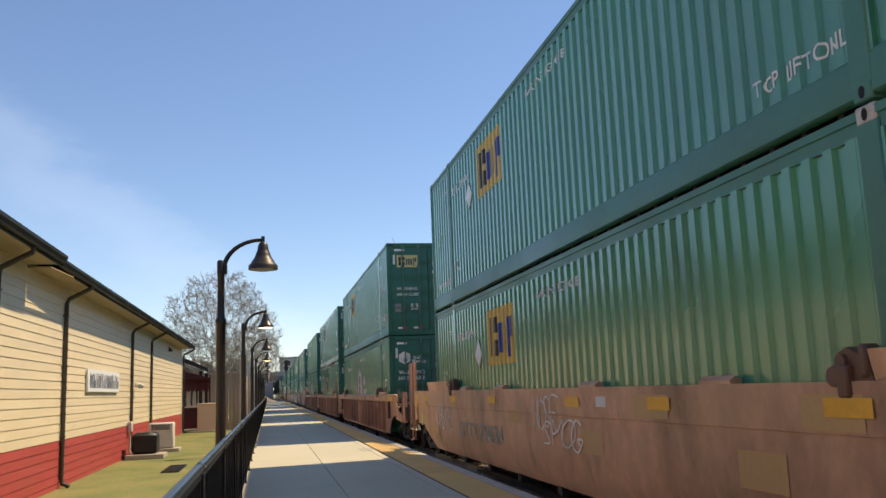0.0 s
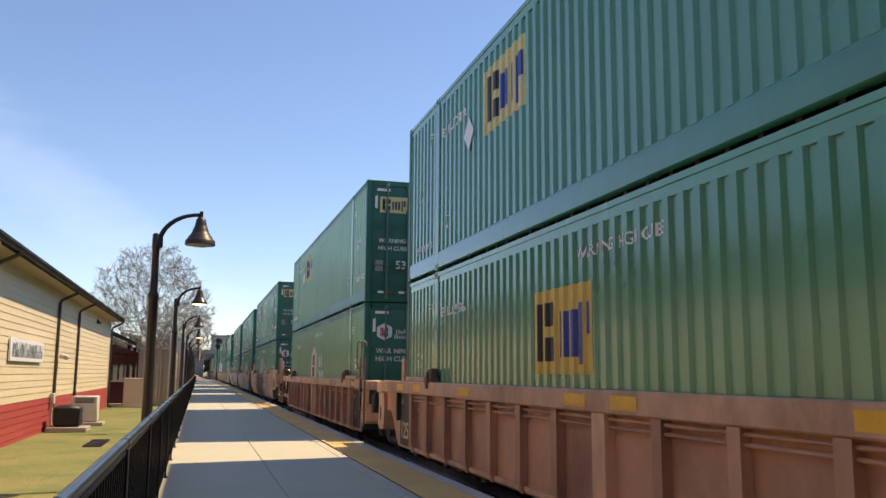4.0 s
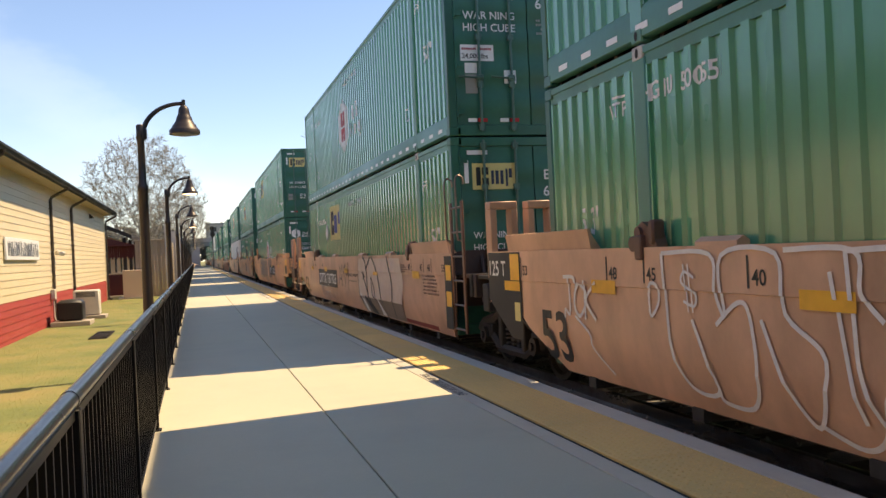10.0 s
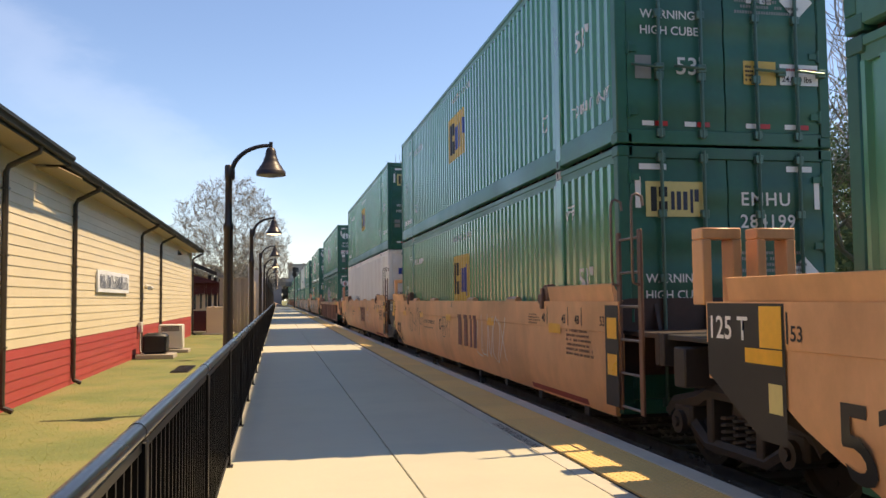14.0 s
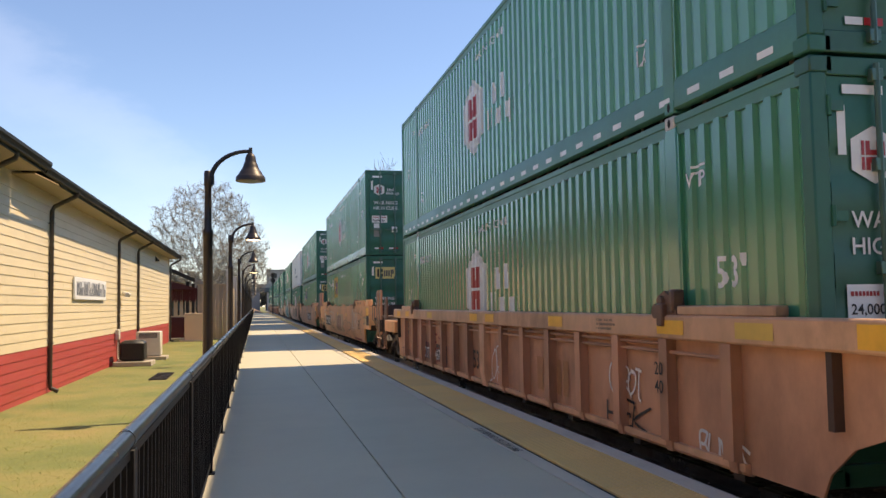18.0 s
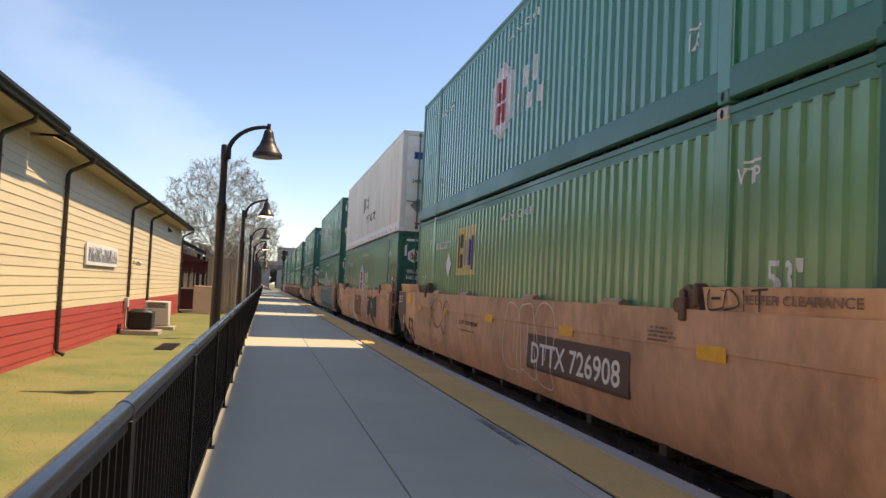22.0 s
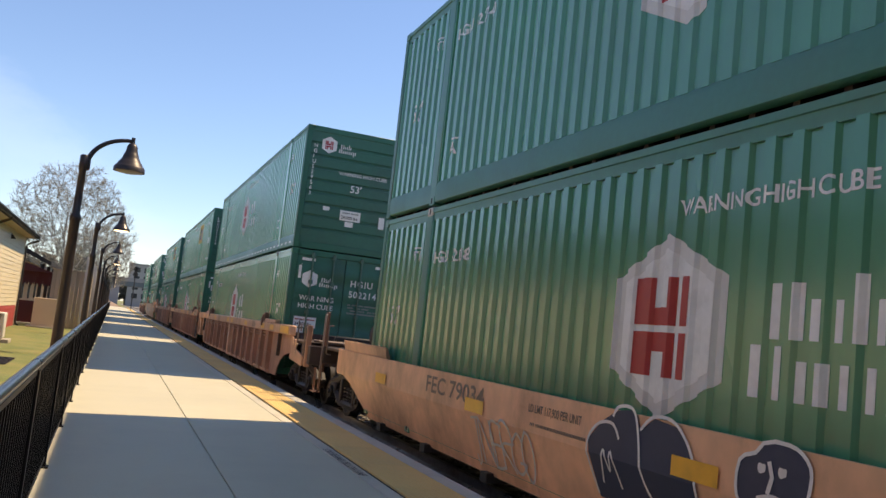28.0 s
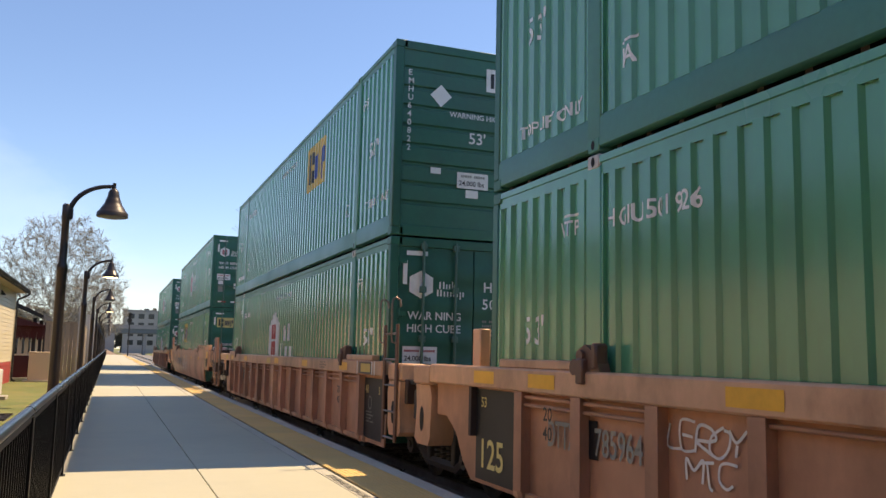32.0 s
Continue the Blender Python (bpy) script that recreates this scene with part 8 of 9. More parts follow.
def make_spout(out):
    g = Geo()
    s = 0.045
    def seg(p, q):
        g.tube([p, q], s, 4)
    g.tube([(out, 0, EAVE_Z - 0.06), (out - 0.02, 0, EAVE_Z - 0.16), (0.10, 0, EAVE_Z - 0.40), (0.055, 0, EAVE_Z - 0.50), (0.055, 0, LAWN + 0.20), (0.07, 0, LAWN + 0.10), (0.22, 0, LAWN + 0.03)], 0.048, 8)
    for z in (0.7, 2.2, 3.3):
        g.box(-0.005, 0.11, -0.06, 0.06, z, z + 0.03)
    return g


for y in (15.0, 19.9, 29.3, 34.0, 46.45):
    part("downspout", cached("downspout", lambda: make_spout(EAVE_X - WALL_X + 0.06)), "downspout", house, "dark metal downspout", Matrix.Translation((WALL_X, y, 0)))
sign = thing("wall_sign", pose(WALL_X + 0.02, 24.55, 1.68), "white wall sign with dark unreadable lettering", "sign")
part("board", Geo().box(0.0, 0.05, -2.22, 2.22, 0, 0.56, 0.01), "sign_white", sign)
rng = random.Random(3)
xs = -2.02
while xs < 1.98:
    w = rng.uniform(0.10, 0.17)
    if rng.random() > 0.12:
        tall = rng.uniform(0.34, 0.38)
        stem = Geo().box(0.048, 0.056, xs, xs + 0.030, 0.10, 0.10 + tall).box(0.048, 0.056, xs + w - 0.03, xs + w, 0.10, 0.10 + tall * rng.choice((1.0, 1.0, 0.6)))
        if rng.random() < 0.6:
            stem.box(0.048, 0.055, xs, xs + w, 0.10 + tall * rng.choice((0.0, 0.45, 0.88)), 0.13 + tall * 0.9 * rng.choice((0.1, 0.5)))
        part("letter_bar", stem, "sign_slate", sign)
    xs += w + 0.05
el = thing("floodlight", pose(WALL_X + 0.05, 29.9, 1.85), "small white twin floodlight on the siding", "light")
part("bracket", Geo().box(0, 0.08, -0.06, 0.06, 0.0, 0.12, 0.01), "ac_white", el)
for s in (-1, 1):
    part("lamp_head", Geo().cyl((0.06, s * 0.08, 0.1), (0.20, s * 0.26, 0.03), 0.06, 12, 0.075), "ac_white", el)
vent = thing("wall_vent", pose(WALL_X + 0.01, 40.0, 3.52), "small dark wall vent under the eave", "vent")
part("hood", Geo().prism([(0, 0), (0.16, 0), (0.16, 0.05), (0, 0.22)], 1, -0.11, 0.11), "depot_dark", vent)
mb = thing("meter_box", pose(WALL_X + 0.02, 28.95, 0.45), "grey electrical disconnect box with conduit", "electrical box")
part("box", Geo().box(0, 0.12, -0.14, 0.14, 0, 0.32, 0.01), "ac_white", mb)
part("conduit", Geo().tube([(0.06, 0, 0), (0.06, 0, -0.55), (0.10, -0.05, -0.65), (0.4, -0.4, -0.70)], 0.02, 7), "ac_white", mb)

# ---------------------------------------------------------------- condensers
ac = thing("condenser", pose(-3.74, 28.35, LAWN), "black louvred air-conditioning condenser on a concrete pad", "air conditioner")
part("pad", Geo().box(-0.52, 0.60, -0.62, 0.5, 0.0, 0.14, 0.01), "pad", ac)
part("cabinet", Geo().box(-0.36, 0.36, -0.36, 0.36, 0.16, 0.76, 0.06), "ac_dark", ac)
for k in range(14):
    part("louvre", cached("louvre", lambda: Geo().box(-0.372, 0.372, -0.372, 0.372, -0.008, 0.008, 0.003)), "ac_dark", ac, m=Matrix.Translation((0, 0, 0.20 + k * 0.037)))
part("fan_grille", Geo().lathe([(0.30, 0.765), (0.29, 0.785), (0.05, 0.80), (0.0, 0.80)], 20), "ac_dark", ac)
ac2 = thing("heat_pump", pose(-3.62, 31.3, LAWN), "off-white heat pump cabinet on a concrete pad", "air conditioner")
part("pad", Geo().box(-0.5, 0.62, -0.45, 0.45, 0.0, 0.12, 0.01), "pad", ac2)
part("cabinet", Geo().box(-0.40, 0.42, -0.30, 0.30, 0.14, 0.98, 0.03), "ac_white", ac2)
for k in range(6):
    part("louvre", cached("louvre_slot", lambda: Geo().box(-0.30, 0.30, -0.306, -0.298, -0.008, 0.008)), "ac_dark", ac2, m=Matrix.Translation((0, 0, 0.76 + k * 0.03)))
grate = thing("lawn_grate", pose(-2.38, 23.4, LAWN + 0.004), "dark rusty drain grate set in the lawn", "drain grate")
part("rim", Geo().box(-0.22, 0.22, -1.1, 1.1, 0, 0.012), "depot_dark", grate)
for k in range(14):
    part("bar", cached("grate_bar", lambda: Geo().box(-0.21, 0.21, -0.03, 0.03, 0.012, 0.03)), "depot_dark", grate, m=Matrix.Translation((0, -1.0 + 0.154 * k, 0)))

# ---------------------------------------------------------------- utility yard and depot
block = thing("utility_block", pose(-3.05, 47.1, LAWN), "tan rendered utility block beside the lawn", "utility box")
part("body", Geo().box(-0.58, 0.50, -0.6, 1.2, 0.0, 1.42, 0.03), "tan_block", block)
part("cap", Geo().box(-0.60, 0.52, -0.62, 1.22, 1.42, 1.47, 0.015), "tan_block", block)
part("base", Geo().box(-0.8, 0.8, -0.8, 1.3, 0.0, 0.08, 0.01), "pad", block)
yard = thing("board_fence", pose(0, 0, LAWN), "weathered grey-brown vertical board screen fence", "fence")
bd = cached("board_up", lambda: Geo().box(-0.09, 0.09, -0.012, 0.012, 0.0, 2.97, 0.003))
for k in range(9):
    part("board", bd, "wood_fence", yard, m=Matrix.Translation((-3.0 + 0.19 * k, 48.4 + 0.008 * (k % 2), 0.02)))
for k in range(60):
    part("board", bd, "wood_fence", yard, m=Matrix.Translation((-1.36 + 0.008 * (k % 2), 48.5 + 0.19 * k, 0.02)) @ Matrix.Rotation(math.pi / 2, 4, "Z"))
part("cap_rail", Geo().box(-3.1, -1.3, 48.34, 48.46, 2.99, 3.05, 0.006), "wood_fence", yard)
for k, y in enumerate((47.0, 47.9, 57.2, 58.2, 67.0, 76.0, 77.0, 86.0, 95.0)):
    p = thing("white_post", pose(-1.42 + 0.12 * (k % 2), y, LAWN), "pale grey square post standing beside the board fence", "post", "pale posts")
    part("shaft", cached("pale_post", lambda: Geo().box(-0.09, 0.09, -0.09, 0.09, 0.0, 3.72, 0.01)), "white_post", p)
    part("cap", cached("pale_post_cap", lambda: Geo().box(-0.11, 0.11, -0.11, 0.11, 3.72, 3.78, 0.01)), "white_post", p)

depot = thing("depot_building", pose(0, 0, 0), "old depot with a dark bracketed porch roof and dark red awning", "building")
part("wall", Geo().box(-11.0, -5.2, 50.5, 84.0, LAWN, 3.2), "tan_block", depot)
part("base_wall", Geo().box(-5.2, -5.15, 50.6, 83.9, LAWN, 0.7), "siding_red", depot)
part("roof", Geo().prism([(-3.35, 2.95), (-3.35, 3.05), (-7.5, 5.0), (-12.0, 3.1), (-12.0, 3.0), (-7.5, 4.8)], 1, 49.6, 85.0), "shingle", depot)
part("fascia", Geo().box(-3.37, -3.32, 49.6, 85.0, 2.86, 3.06), "depot_dark", depot)
part("gable_trim", Geo().prism([(-3.35, 2.85), (-3.35, 3.05), (-7.5, 5.0), (-7.5, 4.65)], 1, 49.55, 49.62), "depot_dark", depot)
part("gable_wall", Geo().prism([(-5.2, 3.1), (-7.5, 4.7), (-11.0, 3.1)], 1, 50.5, 50.6), "depot_dark", depot)
for k in range(8):
    y = 50.2 + 4.5 * k
    part("column", cached("depot_column", lambda: Geo().box(-0.09, 0.09, -0.09, 0.09, LAWN, 2.9, 0.01)), "depot_dark", depot, m=Matrix.Translation((-3.75, y, 0)))
    part("bracket", cached("depot_bracket", lambda: Geo().tube([(0.0, 0, 2.1), (-0.12, 0, 2.4), (-0.5, 0, 2.75), (-1.3, 0, 2.95)], 0.06, 6)), "depot_dark", depot, m=Matrix.Translation((-3.75, y, 0)))
    part("window", cached("depot_window", lambda: Geo().box(0, 0.05, -0.5, 0.5, 0.9, 2.4, 0.01)), "far_glass", depot, m=Matrix.Translation((-5.2, y + 2.2, 0)))
for k in range(14):
    part("scallop", cached("scallop", lambda: Geo().prism([(0.0, 2.45), (0.094, 2.45), (0.094, 1.80), (0.047, 1.68), (0.0, 1.80)], 1, 0.0, 0.04)), "depot_red", depot, m=Matrix.Translation((-4.6 + 0.1 * k, 49.9, 0.08 * (k % 2))))
part("awning", Geo().prism([(-4.6, 2.45), (-3.2, 2.45), (-3.2, 2.5), (-4.6, 2.9)], 1, 49.5, 50.5), "depot_red", depot, "dark red awning")
part("porch_rail", Geo().box(-4.8, -3.6, 49.0, 49.05, LAWN + 0.1, 0.9), "depot_red", depot)
part("porch_floor", Geo().box(-5.2, -3.2, 48.6, 84, LAWN, LAWN + 0.12, 0.01), "pad", depot)

# ---------------------------------------------------------------- trees
def branch_tree(seed, height, spread, levels, trunk_r, lean=0.0, first=0.35, thin=0.012):
    """Trunk, limbs and twigs as tapered tubes; also returns the twig tips."""
    rng = random.Random(seed)
    wood, tips = Geo(), []

    def grow(p, d, length, r, level):
        pts, rs = [p], [r]
        q = p.copy()
        n = 4 if level < 2 else 3
        dd = d.copy()
        for k in range(n):
            dd = (dd + Vector((rng.gauss(0, 0.13), rng.gauss(0, 0.13), rng.gauss(0.04, 0.09)))).normalized()
            q = q + dd * (length / n)
            pts.append(q.copy())
            rs.append(max(thin, r * (1 - 0.55 * (k + 1) / n)))
        wood.tube(pts, rs, 7 if level == 0 else (5 if level < 3 else 3))
        if level >= levels:
            tips.append(q)
            tips.append(pts[1])
            return
        kids = rng.randint(4, 5) if level else rng.randint(8, 10)
        for k in range(kids):
            f = rng.uniform(first if level == 0 else 0.3, 1.0)
            i = min(n - 1, int(f * n))
            at = pts[i].lerp(pts[i + 1], f * n - i)
            a = rng.uniform(0, 2 * math.pi)
            side = Vector((math.cos(a), math.sin(a), rng.uniform(0.15, 0.7)))
            nd = (dd * rng.uniform(0.35, 0.8) + side * spread).normalized()
            grow(at, nd, length * rng.uniform(0.52, 0.74), rs[i] * 0.58, level + 1)

    grow(Vector((0, 0, 0)), Vector((lean, 0, 1)).normalized(), height * 0.42, trunk_r, 0)
    return wood, tips


def leaf_cloud(tips, seed, per, radius, size):
    rng = random.Random(seed)
    v, f = [], []
    for t in tips:
        for _ in range(per):
            p = t + Vector((rng.gauss(0, radius), rng.gauss(0, radius), rng.gauss(0, radius)))
            a = Vector((rng.gauss(0, 1), rng.gauss(0, 1), rng.gauss(0, 1))).normalized()
            b = a.orthogonal().normalized()
            s = size * rng.uniform(0.6, 1.4)
            k = len(v)
            v += [p - a * s, p + b * s * 0.6, p + a * s, p - b * s * 0.6]
            f.append((k, k + 1, k + 2, k + 3))
    me = bpy.data.meshes.new("leaves")
    me.from_pydata(v, [], f)
    me.materials.append(None)
    return me


def tree(name, m, seed, height, spread, levels, trunk_r, leaf_mat, per, radius, size, label, first=0.35, thin=0.012):
    t = thing(name, m, label, "tree", "trees")
    wood, tips = branch_tree(seed, height, spread, levels, trunk_r, first=first, thin=thin)
    part("trunk", wood.mesh("trunk", 60, fix=False), "bark", t)
    part("crown", leaf_cloud(tips, seed + 1, per, radius, size), leaf_mat, t)
    return t


def spreading_tree(m, seed, height, radius, base, label):
    """A rounded bare crown: limbs grow step by step towards scattered points, then split into fine twigs."""
    rs = np.random.RandomState(seed)
    goals = []
    zc, up, down = base + 0.40 * (height - base), 0.60 * (height - base), 0.44 * (height - base)
    while len(goals) < 1900:
        p = rs.uniform(-1, 1, 3)
        d = np.linalg.norm(p)
        if 0.25 < d < 1.0 + 0.05 * math.sin(9 * p[0] + 7 * p[2]):
            goals.append((p[0] * radius, p[1] * radius, zc + p[2] * (up if p[2] > 0 else down)))
    goals = np.array(goals)
    step = 0.42
    nodes = [np.array((0.03 * k, 0.02 * k, step * k)) for k in range(int(base * 0.8 / step))]
    parent = [max(0, k - 1) for k in range(len(nodes))]
    for _ in range(46):
        N = np.array(nodes)
        dist = np.linalg.norm(goals[:, None, :] - N[None, :, :], axis=2)
        near = dist.argmin(1)
        best = dist.min(1)
        if not len(goals):
            break
        pull = {}
        for g, n in zip(range(len(goals)), near):
            pull.setdefault(int(n), []).append((goals[g] - N[n]) / max(best[g], 1e-6))
        for n, ds in pull.items():
            d = np.sum(ds, axis=0) / len(ds) + rs.normal(0, 0.05, 3) + np.array((0, 0, 0.10))
            nodes.append(N[n] + step * d / max(np.linalg.norm(d), 1e-6))
            parent.append(n)
        goals = goals[best > 0.55]
        if len(goals) == 0 or len(nodes) > 5200:
            break
    load = [0.0] * len(nodes)
    kids = [0] * len(nodes)
    for k in range(len(nodes) - 1, 0, -1):
        load[k] = max(load[k], 0.013 ** 2.3)
        load[parent[k]] += load[k]
        kids[parent[k]] += 1
    thick = [max(0.013, q ** (1 / 2.3)) for q in load]
    wood, twigs, tips = Geo(), Geo(), []
    for k in range(1, len(nodes)):
        a, b = Vector(nodes[parent[k]]), Vector(nodes[k])
        wood.cyl(a, b, min(thick[parent[k]], thick[k] * 1.25), 6 if thick[k] > 0.06 else 4, thick[k], caps=False)
        if thick[k] < 0.032:
            out = (b - a).normalized()
            for _ in range(5 if kids[k] == 0 else 3):
                d = (out + Vector(rs.normal(0, 0.6, 3)) + Vector((0, 0, 0.25))).normalized()
                mid = b + d * rs.uniform(0.2, 0.4)
                tip = mid + (d + Vector(rs.normal(0, 0.35, 3))).normalized() * rs.uniform(0.2, 0.45)
                twigs.tube([b, mid, tip], [0.017, 0.013, 0.010], 3)
                tips += [mid, tip]
    t = thing("budding_tree", m, label, "tree", "trees")
    part("trunk", wood.mesh("trunk", 60, fix=False), "bark", t)
    part("twig_growth", twigs.mesh("twig_growth", 0, fix=False), "bark_pale", t, "pale fine twigs")
    part("crown", leaf_cloud(tips, seed + 1, 1, 0.10, 0.040), "bud", t, "pale spring buds")
    return t


spreading_tree(pose(-4.9, 92, LAWN), 17, 14.9, 6.0, 3.2, "large bare spreading tree with pale spring buds behind the depot")
spreading_tree(pose(-2.4, 134, LAWN), 23, 12.5, 4.8, 3.0, "bare tree with pale spring buds far along the platform")


def ivy_tree(m, seed, height, label):
    t = thing("ivy_tree", m, label, "tree", "trees behind the track")
    wood, tips = branch_tree(seed, height * 1.3, 0.62, 4, 0.22, first=0.25, thin=0.014)
    part("trunk", wood.mesh("trunk", 60, fix=False), "bark", t)
    rng = random.Random(seed + 5)
    low = [p for p in tips if p.z < height * rng.uniform(0.35, 0.72)]
    for k in range(50):
        z = rng.uniform(0.3, height * 0.62)
        low.append(Vector((rng.gauss(0, 0.45), rng.gauss(0, 0.45), z)))
    part("crown", leaf_cloud(low, seed + 2, 20, 0.30, 0.062), "ivy", t, "dark ivy foliage")
    return t


rng = random.Random(77)
for k in range(15):
    y = 8 + 6.2 * k + rng.uniform(-1.5, 1.5)
    x = 15.5 + rng.uniform(-2.0, 5.0)
    ivy_tree(pose(x, y, LAWN, rz=rng.uniform(0, 360)), 400 + k, rng.uniform(9.0, 12.5), "bare tree thickly wrapped in dark ivy behind the track")
for k in range(6):
    tree("bare_tree", pose(22 + rng.uniform(0, 6), 14 + 13 * k, LAWN), 500 + k, rng.uniform(10, 13), 0.8, 4, 0.2, "bud", 2, 0.4, 0.04, "bare grey tree behind the track")


def shrubs():
    rng = random.Random(9)
    pts = []
    for _ in range(6500):
        y = rng.uniform(2, 120)
        h = 1.3 + 1.2 * noise.noise(Vector((y * 0.13, 2.0, 0.0))) + 0.5 * noise.noise(Vector((y * 0.6, 7.0, 0.0)))
        pts.append(Vector((12.8 + rng.uniform(0, 7), y, LAWN + abs(rng.gauss(0, 1.0)) * h)))
    return leaf_cloud(pts, 10, 16, 0.38, 0.075)


tagged(part("undergrowth", shrubs(), "ivy_light", None), "tangled dark green undergrowth along the far side of the track", "bushes", kind="stuff")


def thicket():
    """Dense evergreen tangle that closes the view beyond the track."""
    rng = random.Random(39)
    pts = []
    for _ in range(15000):
        y = rng.uniform(4, 125)
        h = 5.6 + 2.8 * noise.noise(Vector((y * 0.11, 4.0, 1.0))) + 1.2 * noise.noise(Vector((y * 0.45, 9.0, 1.0)))
        pts.append(Vector((18.5 + rng.uniform(0, 4.5), y, LAWN + h * (1.0 - rng.random() ** (1.0 if rng.random() < 0.5 else 0.6)))))
    return leaf_cloud(pts, 40, 11, 0.40, 0.13)


def wood_edge():
    """Coarser evergreen growth further back."""
    rng = random.Random(43)
    pts = []
    for _ in range(7000):
        y = rng.uniform(4, 170)
        h = 5.2 + 2.2 * noise.noise(Vector((y * 0.10, 14.0, 3.0))) + 1.0 * noise.noise(Vector((y * 0.4, 19.0, 3.0)))
        pts.append(Vector((25.0 + rng.uniform(0, 6.0), y, LAWN + h * rng.random())))
    return leaf_cloud(pts, 41, 7, 0.5, 0.30)


tagged(part("wood_edge", wood_edge(), "ivy", None), "dark evergreen growth at the edge of the woods", "bushes", kind="stuff")
tagged(part("thicket", thicket(), "ivy", None), "dense dark evergreen thicket beyond the track", "bushes", kind="stuff")


def far_trees():
    rng = random.Random(19)
    g = Geo()
    for k in range(80):
        x, y = rng.uniform(-120, 140), rng.uniform(240, 330)
        if -3 < x < 24 and y < 300:
            continue
        h, r = rng.uniform(8, 15), rng.uniform(3, 6)
        for _ in range(60):
            c = Vector((x + rng.gauss(0, r * 0.5), y + rng.gauss(0, r * 0.4), LAWN + h * rng.uniform(0.25, 1.0)))
            s = rng.uniform(0.5, 1.3)
            p = [c + Vector((rng.gauss(0, s), rng.gauss(0, s), rng.gauss(0, s))) for _ in range(4)]
            g.add(p, [(0, 1, 2), (0, 2, 3), (0, 3, 1), (1, 3, 2)])
        g.cyl((x, y, LAWN), (x, y, LAWN + h * 0.7), 0.2, 5)
    return g.mesh("far_trees", 0, fix=False)


tagged(part("far_trees", far_trees(), "far_wood", None), "distant belt of grey-brown bare trees", "trees", kind="stuff")


def woodland():
    """Clumps of twigs and leaves behind the ivy trees."""
    rng = random.Random(29)
    pts = []
    for k in range(60):
        x, y, h = rng.uniform(24, 40), rng.uniform(-4, 230), rng.uniform(5, 9)
        for _ in range(70):
            pts.append(Vector((x + rng.gauss(0, 1.7), y + rng.gauss(0, 1.7), LAWN + h * rng.uniform(0.0, 1.0))))
    return leaf_cloud(pts, 30, 12, 0.5, 0.10)


tagged(part("woodland", woodland(), "far_wood", None), "grey-brown bare spring woodland beyond the track", "trees", kind="stuff")

# ---------------------------------------------------------------- beyond the platform
bridge = thing("road_bridge", pose(0, 236, 0), "grey road bridge crossing the railway far away", "bridge")
part("deck", Geo().box(-40, 60, -4, 4, 5.1, 6.3, 0.05), "bridge_steel", bridge)
part("parapet", Geo().box(-40, 60, -4.2, -3.9, 6.3, 7.3), "bridge", bridge)
part("abutment", Geo().box(-40, 1.2, -4, 4, LAWN, 5.1), "bridge", bridge)
part("abutment", Geo().box(19, 60, -4, 4, LAWN, 5.1), "bridge", bridge)
for x in (8.5, 14.5):
    part("pier", Geo().box(x - 0.4, x + 0.4, -3, 3, LAWN, 5.1, 0.05), "bridge", bridge)
office = thing("far_building", pose(0, 300, 0), "pale flat-roofed building with dark windows behind the bridge", "building")
part("wall", Geo().box(4, 34, 0, 20, LAWN, 13.4), "far_wall", office)
part("parapet", Geo().box(3.8, 34.2, -0.2, 20.2, 13.4, 14.0), "bridge", office)
for r in range(4):
    for k in range(9):
        w = part("window", cached("far_window", lambda: Geo().box(-0.9, 0.9, -0.08, 0.02, 0, 1.6)), "far_glass", office, m=Matrix.Translation((6.4 + 3.1 * k, 0, 2.4 + 2.9 * r)))
bank = part("bank", sheet("bank", -45, 2.2, 184, 232, LAWN, 30, 30), "clay", None)
for v in bank.data.vertices:
    d = max(0.0, min(1.0, (v.co.x - 2.2) / -8.0))
    v.co.z = LAWN + 0.01 + 3.4 * d * min(1.0, max(0.0, (v.co.y - 184) / 10)) + 0.25 * noise.noise(v.co * 0.3)
tagged(bank, "dry clay bank past the platform end", "bank", kind="structure")
sg = thing("railway_signal", pose(2.95, 150, 0), "dark railway signal mast with two round heads", "signal")
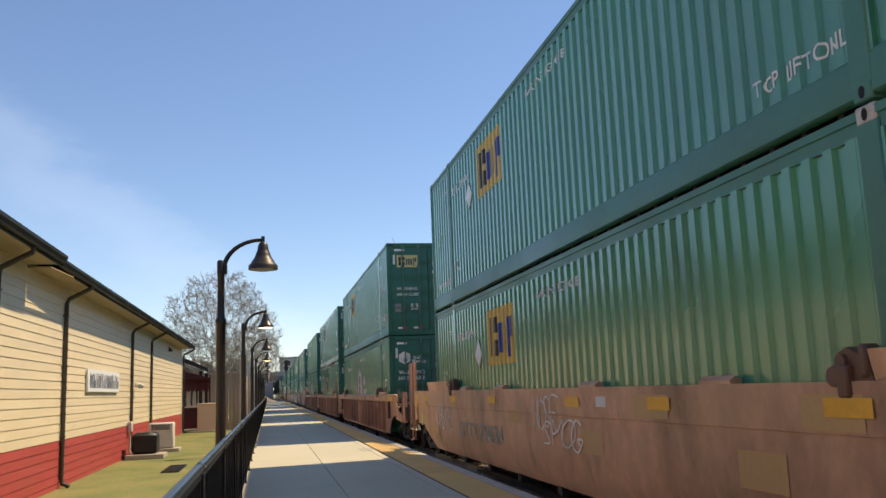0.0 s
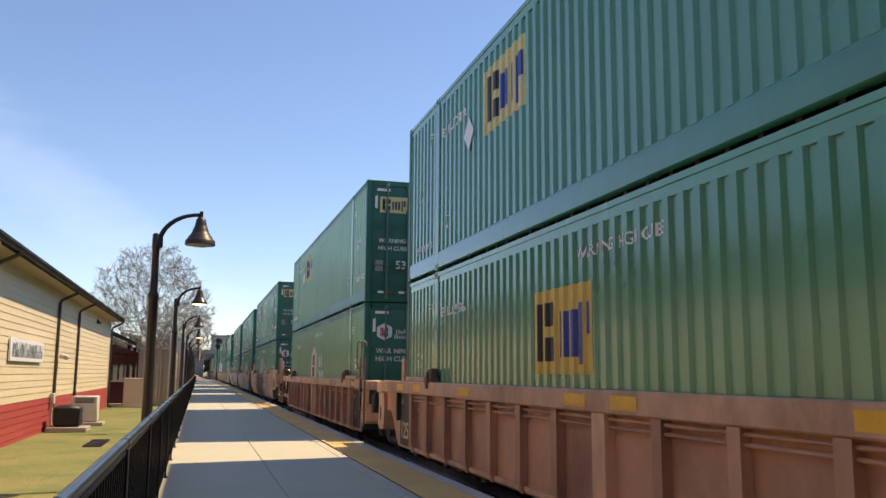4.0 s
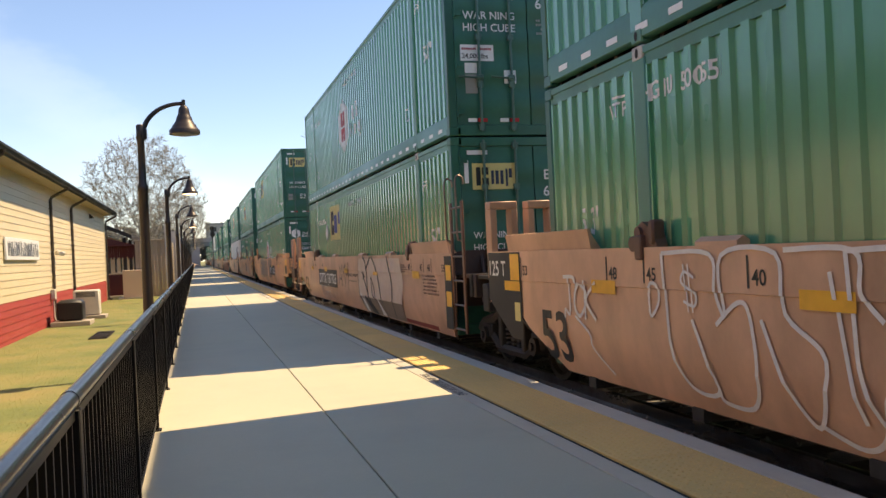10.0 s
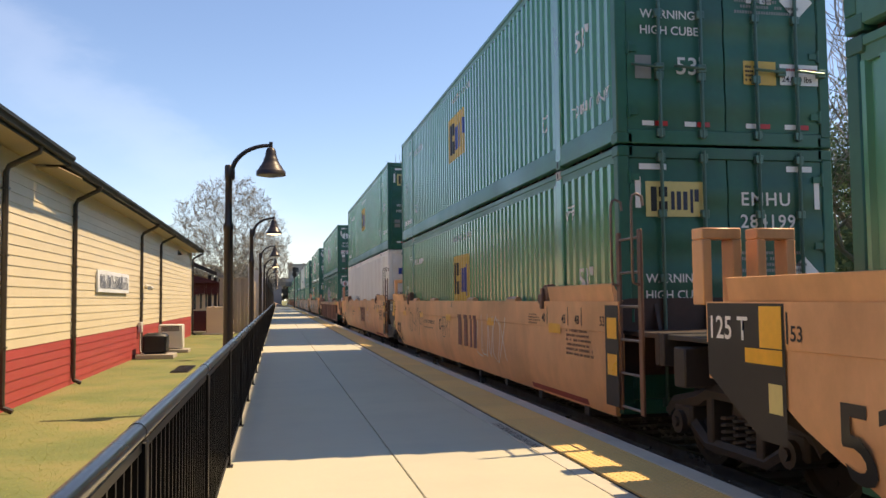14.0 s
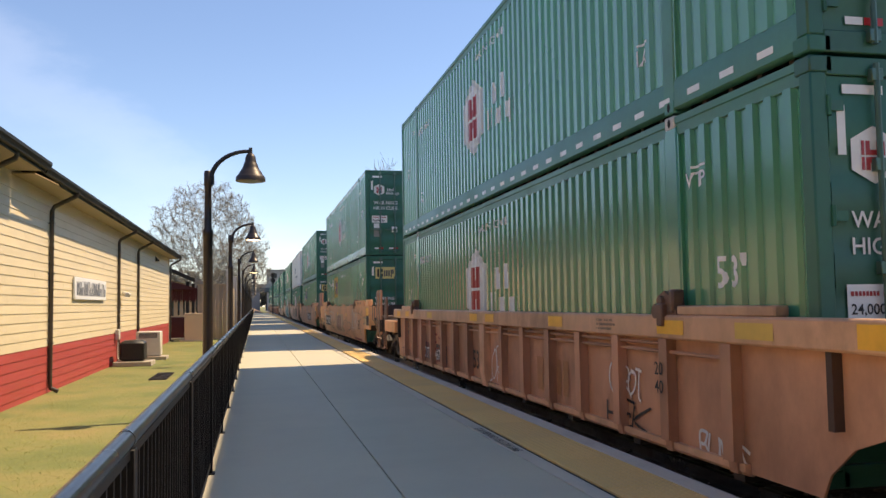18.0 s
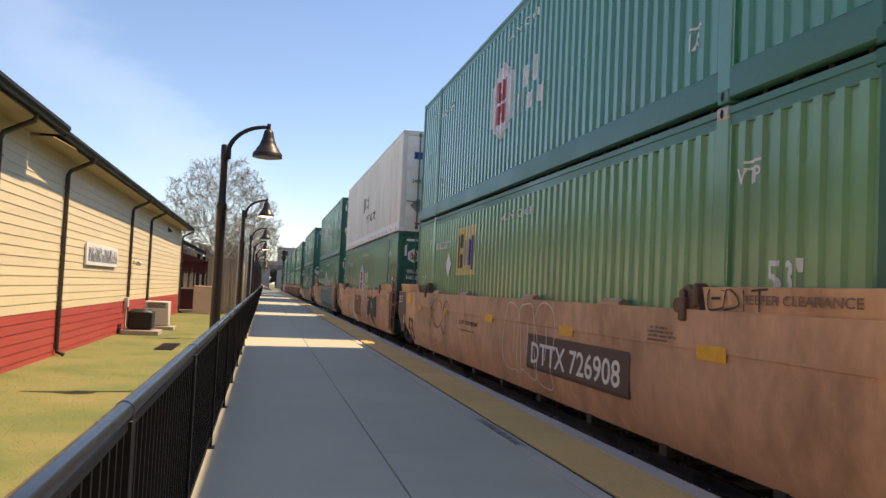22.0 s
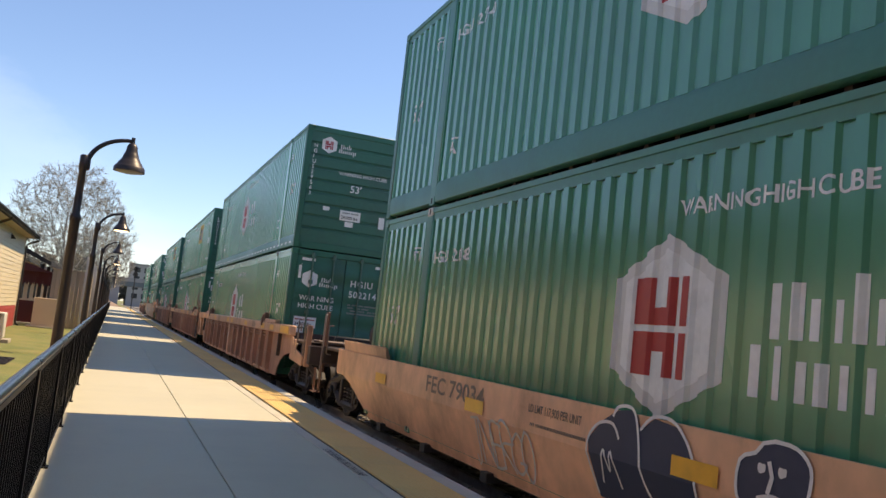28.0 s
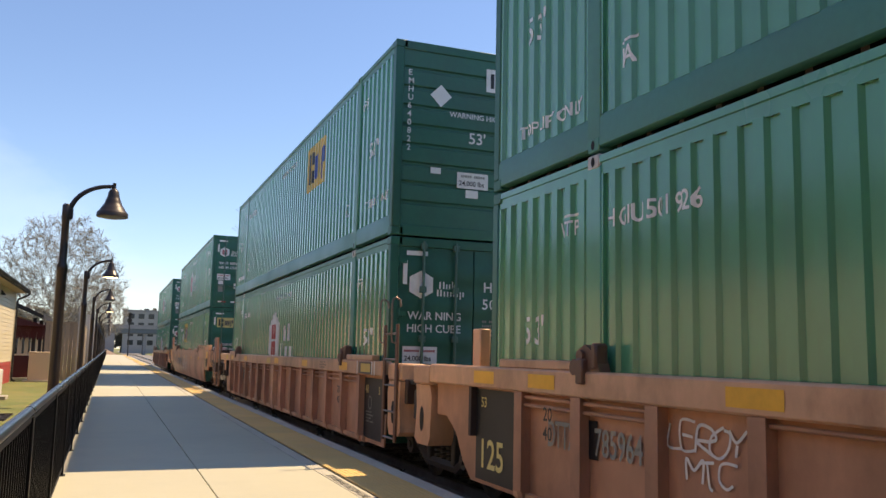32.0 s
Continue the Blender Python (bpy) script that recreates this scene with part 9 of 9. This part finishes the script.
part("mast", Geo().cyl((0, 0, 0), (0, 0, 7.0), 0.09, 10), "depot_dark", sg)
for z in (5.9, 6.8):
    h = part("signal_head", Geo().cyl((0, -0.05, z), (0, 0.05, z), 0.42, 20), "depot_dark", sg)
    part("hood", Geo().cyl((0, -0.4, z), (0, -0.05, z), 0.16, 14, caps=False), "depot_dark", sg)


# ---------------------------------------------------------------- grass
def blades():
    rng = random.Random(21)
    v, f = [], []
    for _ in range(42000):
        x, y = rng.uniform(-4.38, -0.7), rng.uniform(5.0, 46.0)
        if -4.3 < x < -3.0 and 27.6 < y < 31.9:
            continue
        h = rng.uniform(0.006, 0.014) * (1.6 if rng.random() < 0.04 else 1.0)
        a = rng.uniform(0, 6.28)
        c, s = 0.005 * math.cos(a), 0.005 * math.sin(a)
        l = (rng.gauss(0, 0.02), rng.gauss(0, 0.02))
        k = len(v)
        v += [(x - c, y - s, LAWN), (x + c, y + s, LAWN), (x + l[0], y + l[1], LAWN + h)]
        f.append((k, k + 1, k + 2))
    me = bpy.data.meshes.new("grass")
    me.from_pydata(v, [], f)
    me.materials.append(None)
    return me


tagged(part("grass", blades(), "blade", None), "short uneven lawn blades between fence and building", "grass", kind="stuff")


# ---------------------------------------------------------------- what moves
def motions():
    for ob, y, z in ROLLING:
        walk(ob, [(float(t), pose(TRACK_X, y - run(t) - SLACK[t], z)) for t in range(33)])
    for w, car, y, dy in WHEELS:
        start = next(q for o, q, _ in ROLLING if o is car) + y
        near_times = [k / FPS for k in range(0, 32 * FPS + 1) if -6.0 < start - run(k / FPS) < 32.0]
        if not near_times:
            walk(w, [(0.0, pose(0, dy, 0.25)), (32.0, pose(0, dy, 0.25))])
            continue
        a, b = near_times[0], near_times[-1]
        rows = [(t, pose(0, dy, 0.25, math.degrees((run(t) - run(a)) / 0.425) % 360.0)) for t in near_times]
        if a > 0:
            rows.insert(0, (0.0, rows[0][1]))
        if b < 32.0:
            rows.append((32.0, rows[-1][1]))
        walk(w, rows)


motions()
